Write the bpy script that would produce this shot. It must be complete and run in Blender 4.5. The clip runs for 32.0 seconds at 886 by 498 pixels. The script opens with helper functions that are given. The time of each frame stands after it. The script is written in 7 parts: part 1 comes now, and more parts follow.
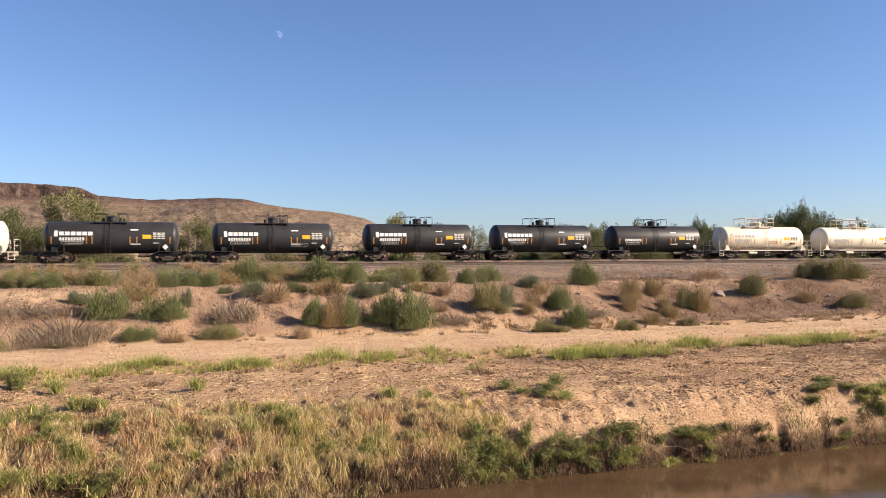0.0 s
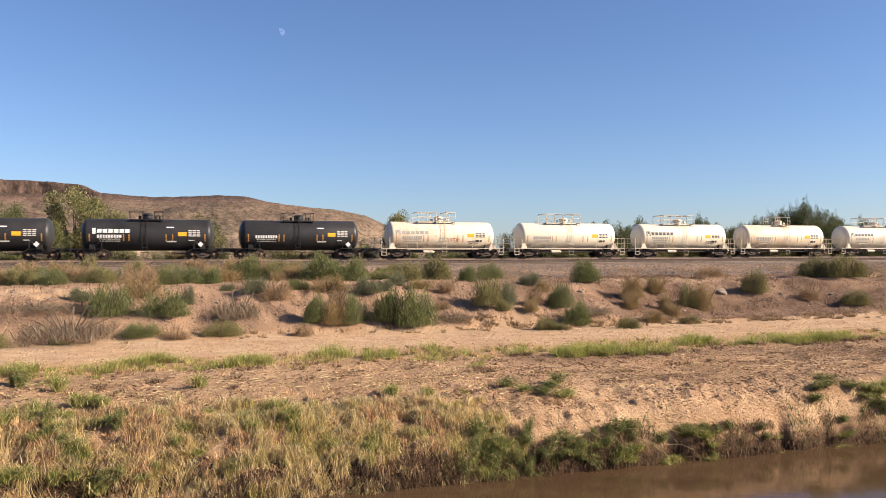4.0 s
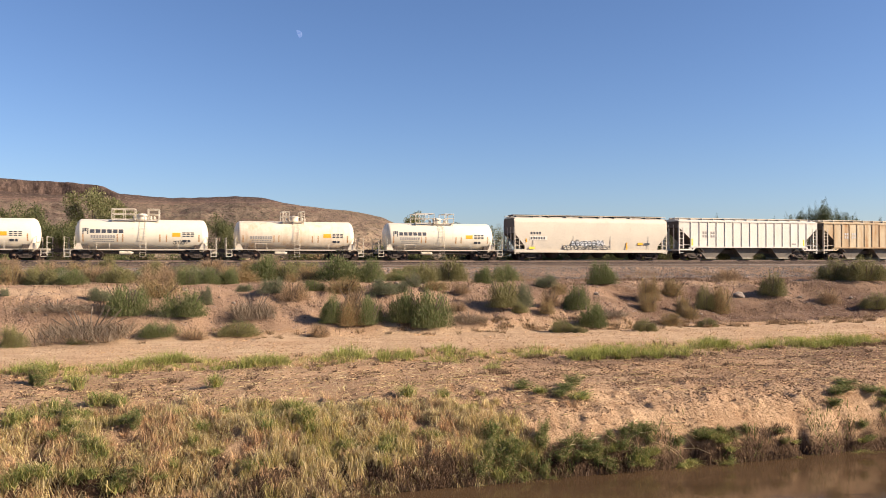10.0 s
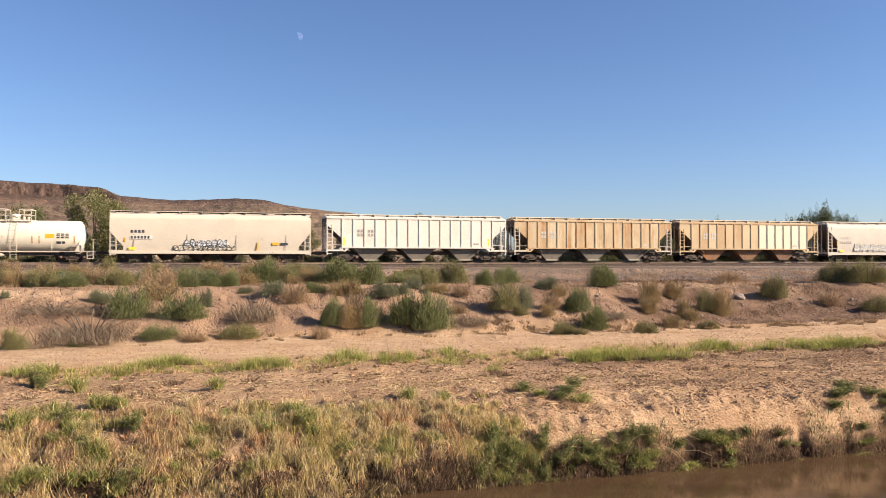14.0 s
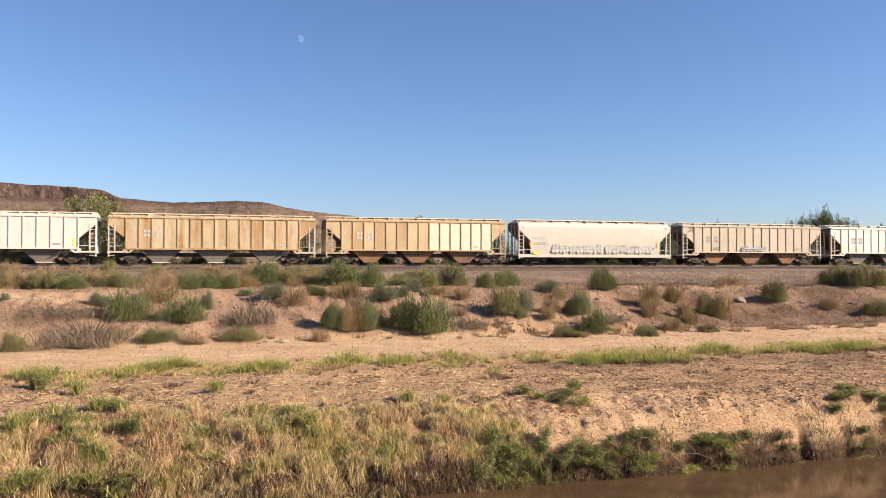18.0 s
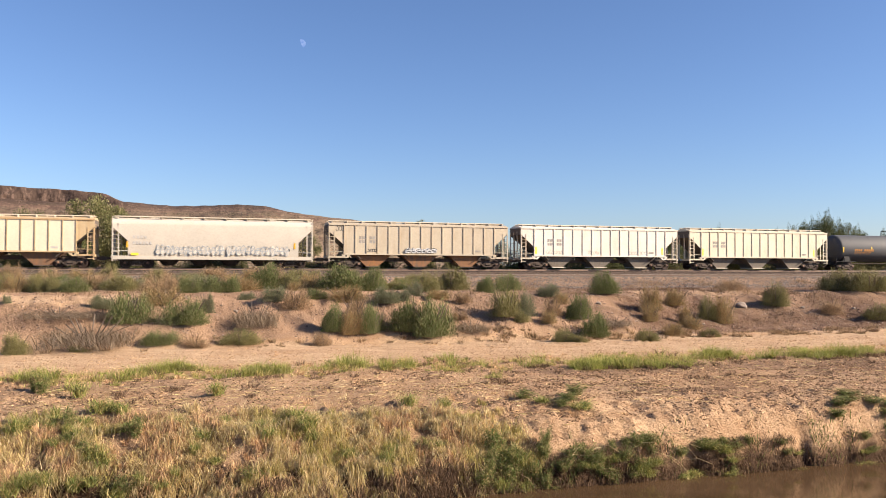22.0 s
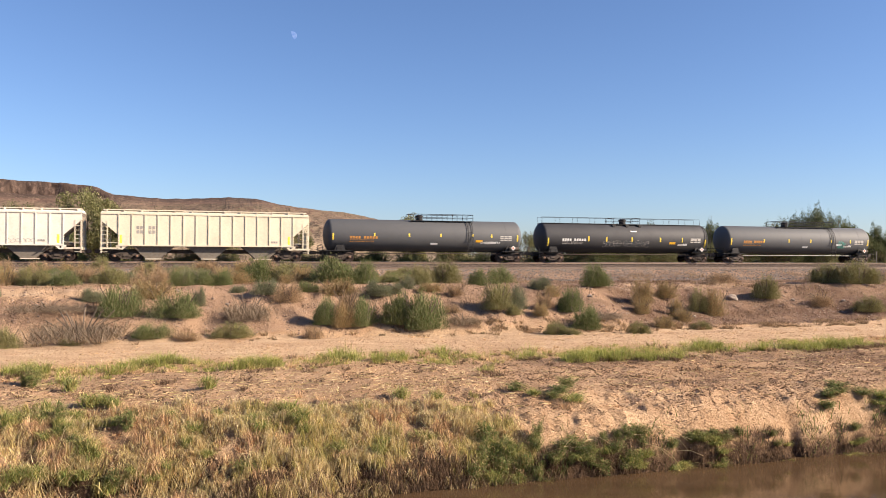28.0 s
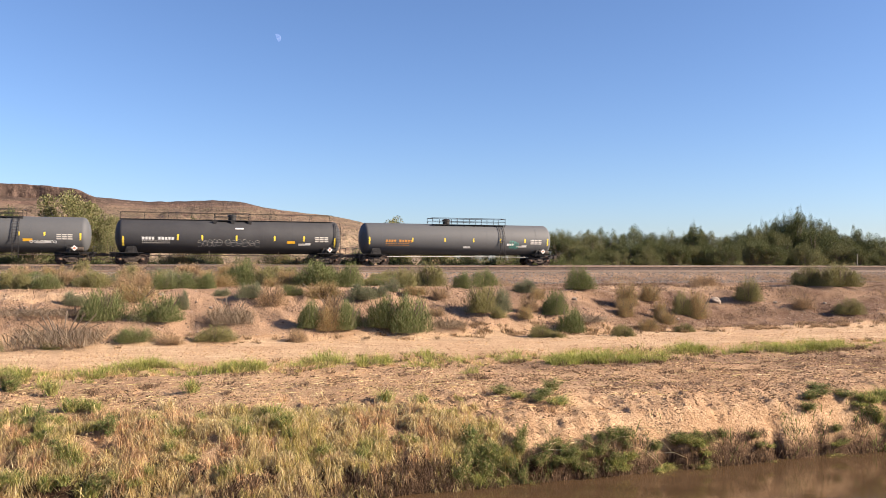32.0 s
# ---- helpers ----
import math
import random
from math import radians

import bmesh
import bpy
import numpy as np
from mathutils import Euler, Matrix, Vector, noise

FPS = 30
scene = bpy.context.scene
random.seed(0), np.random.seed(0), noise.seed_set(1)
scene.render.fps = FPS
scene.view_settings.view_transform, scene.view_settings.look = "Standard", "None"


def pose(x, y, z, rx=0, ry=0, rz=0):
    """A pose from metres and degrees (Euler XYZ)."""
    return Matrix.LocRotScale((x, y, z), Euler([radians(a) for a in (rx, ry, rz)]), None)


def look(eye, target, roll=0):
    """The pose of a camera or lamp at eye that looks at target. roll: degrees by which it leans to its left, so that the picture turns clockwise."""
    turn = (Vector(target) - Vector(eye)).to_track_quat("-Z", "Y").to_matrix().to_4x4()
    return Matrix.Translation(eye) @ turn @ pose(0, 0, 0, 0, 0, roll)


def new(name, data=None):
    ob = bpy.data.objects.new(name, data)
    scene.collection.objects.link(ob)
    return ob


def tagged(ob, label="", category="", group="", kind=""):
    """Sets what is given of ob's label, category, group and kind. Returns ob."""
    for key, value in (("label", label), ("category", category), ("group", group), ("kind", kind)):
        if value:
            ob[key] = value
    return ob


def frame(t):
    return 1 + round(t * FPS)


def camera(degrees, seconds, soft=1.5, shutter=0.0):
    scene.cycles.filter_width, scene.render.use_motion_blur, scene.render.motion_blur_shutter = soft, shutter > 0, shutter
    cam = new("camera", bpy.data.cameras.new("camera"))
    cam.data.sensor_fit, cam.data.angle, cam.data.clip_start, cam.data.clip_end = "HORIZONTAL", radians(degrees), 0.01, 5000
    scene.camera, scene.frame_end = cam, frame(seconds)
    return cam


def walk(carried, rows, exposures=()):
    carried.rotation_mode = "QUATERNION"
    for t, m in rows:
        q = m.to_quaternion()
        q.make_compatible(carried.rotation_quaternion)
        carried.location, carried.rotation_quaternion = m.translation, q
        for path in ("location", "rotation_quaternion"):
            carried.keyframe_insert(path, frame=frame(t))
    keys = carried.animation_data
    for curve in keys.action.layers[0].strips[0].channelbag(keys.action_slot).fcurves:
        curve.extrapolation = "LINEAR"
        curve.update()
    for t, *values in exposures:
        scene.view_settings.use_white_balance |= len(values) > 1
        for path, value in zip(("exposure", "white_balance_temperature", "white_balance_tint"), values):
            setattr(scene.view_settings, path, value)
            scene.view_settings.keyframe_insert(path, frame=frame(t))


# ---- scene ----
# seconds, tilt up, turn to the right, lean: a camera held by hand on one spot
PATH = [
    (0.0, 0.52, 1.24, 0.27), (0.5, 0.44, 1.23, 0.29), (1.0, 0.45, 1.23, 0.27), (1.5, 0.49, 1.26, 0.31),
    (2.0, 0.42, 1.23, 0.25), (2.5, 0.33, 1.14, 0.2), (3.0, 0.31, 1.12, 0.2), (3.5, 0.36, 1.13, 0.17),
    (5.5, 0.35, 0.9, 0.3), (6.0, 0.24, 0.77, 0.24), (6.5, 0.31, 0.58, 0.16), (7.0, 0.43, 0.06, -0.01),
    (7.5, 0.52, -0.23, -0.17), (8.0, 0.57, -0.24, -0.2), (8.5, 0.57, -0.21, -0.19), (9.0, 0.59, -0.21, -0.16),
    (9.5, 0.6, -0.03, -0.11), (10.0, 0.48, -0.01, -0.06), (10.5, 0.32, -0.02, 0.0), (11.0, 0.33, -0.02, 0.03),
    (11.5, 0.45, 0.01, 0.04), (12.0, 0.55, 0.01, -0.02), (12.5, 0.62, 0.01, 0.01), (13.0, 0.59, 0.0, 0.0),
    (13.5, 0.59, -0.0, -0.02), (14.0, 0.62, -0.06, -0.03), (14.5, 0.53, -0.0, 0.02), (16.5, 0.91, -0.04, -0.16),
    (17.0, 0.79, -0.01, -0.1), (17.5, 0.67, -0.04, -0.04), (18.0, 0.81, -0.08, -0.12), (18.5, 0.88, -0.11, -0.14),
    (19.0, 0.78, -0.15, -0.14), (19.5, 0.78, -0.12, -0.13), (20.0, 0.88, -0.13, -0.17), (20.5, 0.95, -0.11, -0.15),
    (21.0, 1.1, -0.28, -0.33), (21.5, 1.17, -0.22, -0.24), (22.0, 1.11, -0.17, -0.28), (22.5, 0.92, -0.15, -0.31),
    (23.0, 0.65, -0.09, -0.21), (23.5, 0.46, 0.05, -0.11), (24.0, 0.57, 0.05, -0.11), (24.5, 0.7, 0.07, -0.0),
    (25.0, 0.69, 0.04, -0.11), (25.5, 0.73, -0.01, -0.16), (27.5, 0.77, 0.24, -0.24), (28.0, 0.61, 0.4, -0.23),
    (28.5, 0.37, 0.58, -0.27), (29.0, 0.41, 1.2, -0.18), (29.5, 0.59, 1.42, -0.2), (30.0, 0.81, 1.55, -0.12),
    (30.5, 0.95, 1.61, -0.2), (31.0, 1.07, 1.57, -0.2), (31.5, 1.0, 1.52, -0.23), (32.0, 0.83, 1.47, -0.21),
]
EYE = (0.0, 0.0, 0.40)            # the top of the main line's rails is z = 0
cam = camera(57, 32.0, soft=0.85, shutter=0.3)
walk(cam, [(t, pose(*EYE, 90 + tilt, 0, -turn) @ pose(0, 0, 0, 0, 0, -lean)) for t, tilt, turn, lean in PATH],
     [(0, 1.31, 6100, 19), (3, 1.25, 6100, 19), (6, 1.28, 6100, 19), (8, 1.15, 6100, 19), (13, 1.23, 6100, 19), (24, 1.35, 6100, 19), (28, 1.36, 6100, 19), (30, 1.34, 6100, 19), (32, 1.50, 6100, 19)])

# ---------------------------------------------------------------- light
SUN_HEIGHT, SUN_TURN = 27.0, 101.0     # degrees; the turn is clockwise from the view
world = bpy.data.worlds.new("sky")
scene.world = world
world.use_nodes = True
wn = world.node_tree
sky = wn.nodes.new("ShaderNodeTexSky")
sky.sky_type, sky.sun_disc = "NISHITA", False
sky.sun_elevation, sky.sun_rotation = radians(SUN_HEIGHT), radians(SUN_TURN)
sky.altitude, sky.air_density, sky.dust_density, sky.ozone_density = 700, 1.0, 0.8, 4.5
wn.links.new(sky.outputs[0], wn.nodes["Background"].inputs[0])
wn.nodes["Background"].inputs[1].default_value = 0.056
sun = new("sun", bpy.data.lights.new("sun", "SUN"))
sun.data.energy, sun.data.angle, sun.data.color = 4.9, radians(0.6), (1.0, 0.84, 0.60)
toward = Vector((math.sin(radians(SUN_TURN)) * math.cos(radians(SUN_HEIGHT)),
                 math.cos(radians(SUN_TURN)) * math.cos(radians(SUN_HEIGHT)), math.sin(radians(SUN_HEIGHT))))
sun.matrix_basis = Matrix.Translation((60, -60, 80)) @ toward.to_track_quat("Z", "Y").to_matrix().to_4x4()

# ---------------------------------------------------------------- plan
TURN = radians(16.9)              # the tracks run to the right and away by this much
CA, SA = math.cos(TURN), math.sin(TURN)
OFF = 77 * SA
MAIN, SIDING = 75.17, 70.87       # the two track centres, metres across from the eye
SIDING_DROP = 0.46
WATER = -6.3


def spot(s, n, z=0.0):
    """World place of s metres along the tracks and n metres across."""
    return Vector(((s + OFF) * CA - n * SA, (s + OFF) * SA + n * CA, z))


def lattice(ix, iy, seed):
    h = (ix.astype(np.int64) * 374761393 + iy.astype(np.int64) * 668265263 + seed * 1442695041) & 0x7fffffff
    h = ((h ^ (h >> 13)) * 1274126177) & 0x7fffffff
    return ((h ^ (h >> 16)) & 0xffff) / 65535.0


def rough(x, y, seed=0, octaves=3):
    """Smooth noise of about -1 to 1 on arrays."""
    x, y = np.asarray(x, float), np.asarray(y, float)
    total, size, norm = 0.0, 1.0, 0.0
    for o in range(octaves):
        fx, fy = np.floor(x), np.floor(y)
        u, v = x - fx, y - fy
        u, v = u * u * (3 - 2 * u), v * v * (3 - 2 * v)
        a, b = lattice(fx, fy, seed + o), lattice(fx + 1, fy, seed + o)
        c, d = lattice(fx, fy + 1, seed + o), lattice(fx + 1, fy + 1, seed + o)
        total = total + size * ((a * (1 - u) + b * u) * (1 - v) + (c * (1 - u) + d * u) * v - 0.5) * 2
        norm += size
        x, y, size = x * 2.03 + 17.1, y * 2.03 + 5.7, size * 0.5
    return total / norm


PROFILE_N = [-4000, 1, 2.5, 11, 13, 20, 22.0, 22.7, 22.95, 23.4, 24.5, 26.2, 32, 38, 44.6, 45.6, 50.6, 52.3, 61.5, 64.5, 67.7,
             68.7, 72.5, 73.3, 77.1, 78.6, 80.5, 90, 4000]
PROFILE_Z = [-1.2, -1.2, -1.4, -6.9, -7.3, -7.3, -6.9, -6.35, -5.7, -5.35, -4.68, -4.28, -4.15, -4.12, -4.0, -3.75, -1.85, -1.62,
             -1.5, -1.45, -0.82, -0.66, -0.66, -0.24, -0.24, -0.3, -1.2, -1.5, -1.5]


def ground_z(s, n):
    s, n = np.asarray(s, float), np.asarray(n, float)
    swing = np.clip(-0.13 * (s + 14), -2.0, 2.2) + 0.25 * rough(s * 0.35, 0 * s, 3)
    near = np.clip((n - 22.6) / 1.2, 0, 1) * np.clip((33 - n) / 6, 0, 1)
    notch = -0.55 * (np.exp(-((s + 2.75) / 0.22) ** 2) + 0.8 * np.exp(-((s + 7.1) / 0.35) ** 2) + 0.7 * np.exp(-((s + 1.0) / 0.3) ** 2)) * np.clip((n - 21.5) / 1, 0, 1) * np.clip((23.5 - n) / 0.5, 0, 1)
    shore = notch + 0.35 * rough(s * 0.55, 0 * s, 5) * np.clip((n - 20) / 2, 0, 1) * np.clip((26 - n) / 2, 0, 1)
    bank = np.clip((n - 45) / 1.5, 0, 1) * np.clip((60 - n) / 6, 0, 1)
    lip = bank * (1.3 * rough(s * 0.10, 0 * s, 9) + 0.5 * rough(s * 0.5, n * 0.1, 11) - 2.0 * np.clip((s + 4) / 14, 0, 1) * np.clip((14 - abs(s - 16)) / 8, 0, 1))
    z = np.interp(n - near * swing * 0.9 + shore + lip, PROFILE_N, PROFILE_Z)
    free = np.clip((n - 22.6) / 1.0, 0, 1) * np.clip((66 - n) / 3, 0, 1)
    relief = 0.09 * rough(s * 0.7, n * 0.7, 21) + 0.05 * rough(s * 2.1, n * 2.1, 25)
    crumbly = np.clip((n - 22.8) / 0.6, 0, 1) * np.clip((28 - n) / 3, 0, 1)
    relief = relief + crumbly * (0.10 * rough(s * 1.3, n * 1.9, 31) - 0.16 * abs(rough(s * 1.1, n * 0.6, 35)) - 0.055 * abs(rough(s * 3.1, n * 1.6, 37)) + 0.012 * rough(s * 3.2, n * 3.0, 33) + 0.08)
    relief = relief - 0.015 * np.maximum(rough(s * 4.0, n * 3.6, 53, 2) - 0.02, 0) * np.clip((n - 22.9) / 0.5, 0, 1) * np.clip((34 - n) / 3, 0, 1)
    relief = relief + np.clip((n - 22.9) / 0.5, 0, 1) * np.clip((36 - n) / 4, 0, 1) * (0.04 * np.maximum(rough(s * 1.9, n * 2.6, 45, 2), 0) + 0.018 * rough(s * 3.4, n * 4.2, 47, 2) + 0.007 * rough(s * 7.5, n * 8.0, 48, 2)) * (0.75 + 0.6 * rough(s * 0.4, n * 0.5, 49))
    relief = relief + bank * (0.14 - 0.42 * abs(rough(s * 0.30, n * 0.28, 57)) + 0.12 * rough(s * 1.1, n * 1.0, 59) - 0.10 * abs(rough(s * 1.6, n * 0.5, 60)))
    face = np.clip((n - 22.8) / 0.3, 0, 1) * np.clip((25.6 - n) / 1.6, 0, 1)
    relief = relief - face * (0.11 * abs(rough(s * 2.3, n * 0.5, 54)) + 0.045 * abs(rough(s * 4.2, n * 1.2, 55)) - 0.06)
    relief = relief + np.clip((n - 22.9) / 0.3, 0, 1) * np.clip((28 - n) / 2, 0, 1) * (0.014 * rough(s * 6.5, n * 5.0, 95, 2) - 0.03 * abs(rough(s * 5.5, n * 1.1, 97, 2)) * np.clip((26 - n) / 1.5, 0, 1) + 0.015)
    tufty = np.clip((-11.5 - s) / 1.5, 0, 1) * np.clip((n - 22.7) / 0.4, 0, 1) * np.clip((28 - n) / 1.2, 0, 1)
    relief = relief + tufty * (0.20 * rough(s * 1.15, n * 1.4, 91, 2) - 0.16 * abs(rough(s * 2.0, n * 1.1, 93, 2)))
    flat = 1 - 0.6 * np.clip((n - 36.5) / 1.5, 0, 1) * np.clip((45.5 - n) / 1.5, 0, 1)
    ruts = -0.06 * (np.exp(-((n - 39.6 + 0.3 * rough(s * 0.1, 0 * s, 41)) / 0.3) ** 2) + np.exp(-((n - 41.6 + 0.3 * rough(s * 0.1, 0 * s, 41)) / 0.3) ** 2))
    tread = 0.09 * np.clip(np.sin(s * 13.5), 0, 1) * np.exp(-((n - 42.6 + 0.3 * rough(s * 0.1, 0 * s, 41)) / 0.22) ** 2) * np.clip((s + 9) / 2, 0, 1) * np.clip((16 - s) / 3, 0, 1)
    far = 0.35 * rough(s * 0.05, n * 0.05, 51) * np.clip((n - 84) / 10, 0, 1)
    return z + relief * free * flat + ruts + tread + far


def crest(s):
    """How far across the grassy face of the canal bank reaches."""
    return np.interp(s, [-40, -27, -22, -20, -16, -13.8, -12.6, -11], [27.2, 27.3, 27.3, 26.5, 26.1, 25.4, 24.5, 23.5])


def at_ground(s, n, up=0.0):
    return spot(s, n, float(ground_z(s, n)) + up)

# ---------------------------------------------------------------- materials
def surface(name, rough_=0.8, metal=0.0, spec=0.3):
    m = bpy.data.materials.new(name)
    m.use_nodes = True
    b = m.node_tree.nodes["Principled BSDF"]
    b.inputs["Roughness"].default_value, b.inputs["Metallic"].default_value = rough_, metal
    b.inputs["Specular IOR Level"].default_value = spec
    return m, m.node_tree, b


def nd(tree, kind, **values):
    n = tree.nodes.new(kind)
    for k, v in values.items():
        if k in n.inputs:
            n.inputs[k].default_value = v
        else:
            setattr(n, k, v)
    return n


def coords(tree, stretch=(1, 1, 1), shuffle=False):
    """Object coordinates, stretched; shuffle: shifted by chance from object to object."""
    tc, mp = nd(tree, "ShaderNodeTexCoord"), nd(tree, "ShaderNodeMapping")
    mp.inputs["Scale"].default_value = stretch
    tree.links.new(tc.outputs["Object"], mp.inputs["Vector"])
    if shuffle:
        info, mul = nd(tree, "ShaderNodeObjectInfo"), nd(tree, "ShaderNodeMath", operation="MULTIPLY")
        mul.inputs[1].default_value = 57.0
        tree.links.new(info.outputs["Random"], mul.inputs[0])
        tree.links.new(mul.outputs[0], mp.inputs["Location"])
    return mp.outputs[0]


def noise_of(tree, vec, scale, detail=4.0, rough_=0.6):
    n = nd(tree, "ShaderNodeTexNoise", Scale=scale, Detail=detail, Roughness=rough_)
    tree.links.new(vec, n.inputs["Vector"])
    return n.outputs["Fac"]


def ramp(tree, fac, low, high, c0=(0, 0, 0, 1), c1=(1, 1, 1, 1)):
    r = nd(tree, "ShaderNodeValToRGB")
    r.color_ramp.elements[0].position, r.color_ramp.elements[1].position = low, high
    r.color_ramp.elements[0].color, r.color_ramp.elements[1].color = c0, c1
    tree.links.new(fac, r.inputs[0])
    return r.outputs[0]


def blend(tree, fac, a, b, how="MIX"):
    m = nd(tree, "ShaderNodeMix", data_type="RGBA", blend_type=how)
    for sock, v in ((m.inputs[0], fac), (m.inputs[6], a), (m.inputs[7], b)):
        if isinstance(v, bpy.types.NodeSocket):
            tree.links.new(v, sock)
        else:
            sock.default_value = v if isinstance(v, (int, float)) else (*v[:3], 1)
    return m.outputs[2]


def bump(tree, bsdf, height, strength=0.4, distance=0.05):
    b = nd(tree, "ShaderNodeBump", Strength=strength, Distance=distance)
    tree.links.new(height, b.inputs["Height"])
    tree.links.new(b.outputs[0], bsdf.inputs["Normal"])


def plain(name, c, rough_=0.7, metal=0.0, vary=0.25, scale=4.0, spec=0.3):
    """A worn, slightly uneven surface of one colour."""
    m, t, b = surface(name, rough_, metal, spec)
    f = noise_of(t, coords(t, shuffle=True), scale, 6)
    col = blend(t, ramp(t, f, 0.3, 0.7), [v * (1 - vary) for v in c], [min(1, v * (1 + vary)) for v in c])
    t.links.new(col, b.inputs["Base Color"])
    return m


def car_paint(name, c, rust=0.3, grime=0.3, rough_=0.5, rust_c=(0.30, 0.13, 0.045), dirt_c=(0.16, 0.12, 0.085), spec=0.4, uneven=0.0, streaky=(0.42, 0.72)):
    """Railway paint: faded in patches, rust running down in streaks, dust towards broad blots."""
    m, t, b = surface(name, rough_, 0.0, spec)
    v = coords(t, shuffle=True)
    fade = noise_of(t, v, 0.55, 5)
    col = blend(t, ramp(t, fade, 0.3, 0.75), c, [min(0.9, x * 0.82 + 0.02) for x in c])
    streak = noise_of(t, coords(t, (2.6, 2.6, 0.22), True), 1.0, 6, 0.65)
    big = noise_of(t, coords(t, (0.5, 0.5, 0.35), True), 1.0, 3)
    mul = nd(t, "ShaderNodeMath", operation="MULTIPLY")
    t.links.new(ramp(t, streak, *streaky), mul.inputs[0])
    t.links.new(ramp(t, big, 0.62 - 0.35 * rust, 0.95 - 0.35 * rust), mul.inputs[1])
    amount = nd(t, "ShaderNodeMath", operation="MULTIPLY", use_clamp=True)
    t.links.new(mul.outputs[0], amount.inputs[0])
    amount.inputs[1].default_value = 1.4 * rust
    col = blend(t, amount.outputs[0], col, rust_c)
    if uneven:      # some sheets have weathered more than their neighbours
        info = nd(t, "ShaderNodeObjectInfo")
        more = nd(t, "ShaderNodeMath", operation="MULTIPLY")
        t.links.new(ramp(t, info.outputs["Random"], 0.2, 0.9), more.inputs[0])
        more.inputs[1].default_value = uneven
        share = nd(t, "ShaderNodeMath", operation="MULTIPLY")
        t.links.new(more.outputs[0], share.inputs[0])
        t.links.new(ramp(t, noise_of(t, coords(t, (0.8, 0.8, 0.3), True), 1.0, 4), 0.25, 0.55), share.inputs[1])
        col = blend(t, share.outputs[0], col, rust_c)
    spots = noise_of(t, v, 7.0, 8, 0.7)
    dirt = nd(t, "ShaderNodeMath", operation="MULTIPLY")
    t.links.new(ramp(t, spots, 0.45, 0.8), dirt.inputs[0])
    dirt.inputs[1].default_value = grime
    col = blend(t, dirt.outputs[0], col, dirt_c)
    t.links.new(col, b.inputs["Base Color"])
    bump(t, b, spots, 0.12, 0.01)
    return m


def foliage(name, colours, rough_=0.75, through_=0.25):
    """Leaves and stalks: every piece takes a colour by chance; some light passes through."""
    m, t, b = surface(name, rough_, 0.0, 0.12)
    geo = nd(t, "ShaderNodeNewGeometry")
    r = nd(t, "ShaderNodeValToRGB")
    r.color_ramp.interpolation = "LINEAR"
    els = r.color_ramp.elements
    while len(els) < len(colours):
        els.new(0.5)
    for i, c in enumerate(colours):
        els[i].position, els[i].color = i / max(1, len(colours) - 1), (*c, 1)
    t.links.new(geo.outputs["Random Per Island"], r.inputs[0])
    patch = noise_of(t, coords(t), 1.1, 4)
    mulc = blend(t, 1.0, r.outputs[0], ramp(t, patch, 0.32, 0.68, (0.74, 0.74, 0.74, 1), (1, 1, 1, 1)), "MULTIPLY")
    t.links.new(mulc, b.inputs["Base Color"])
    tr, mix = nd(t, "ShaderNodeBsdfTranslucent"), nd(t, "ShaderNodeMixShader")
    t.links.new(mulc, tr.inputs[0])
    mix.inputs[0].default_value = through_
    out = t.nodes["Material Output"]
    t.links.new(b.outputs[0], mix.inputs[1])
    t.links.new(tr.outputs[0], mix.inputs[2])
    t.links.new(mix.outputs[0], out.inputs[0])
    return m


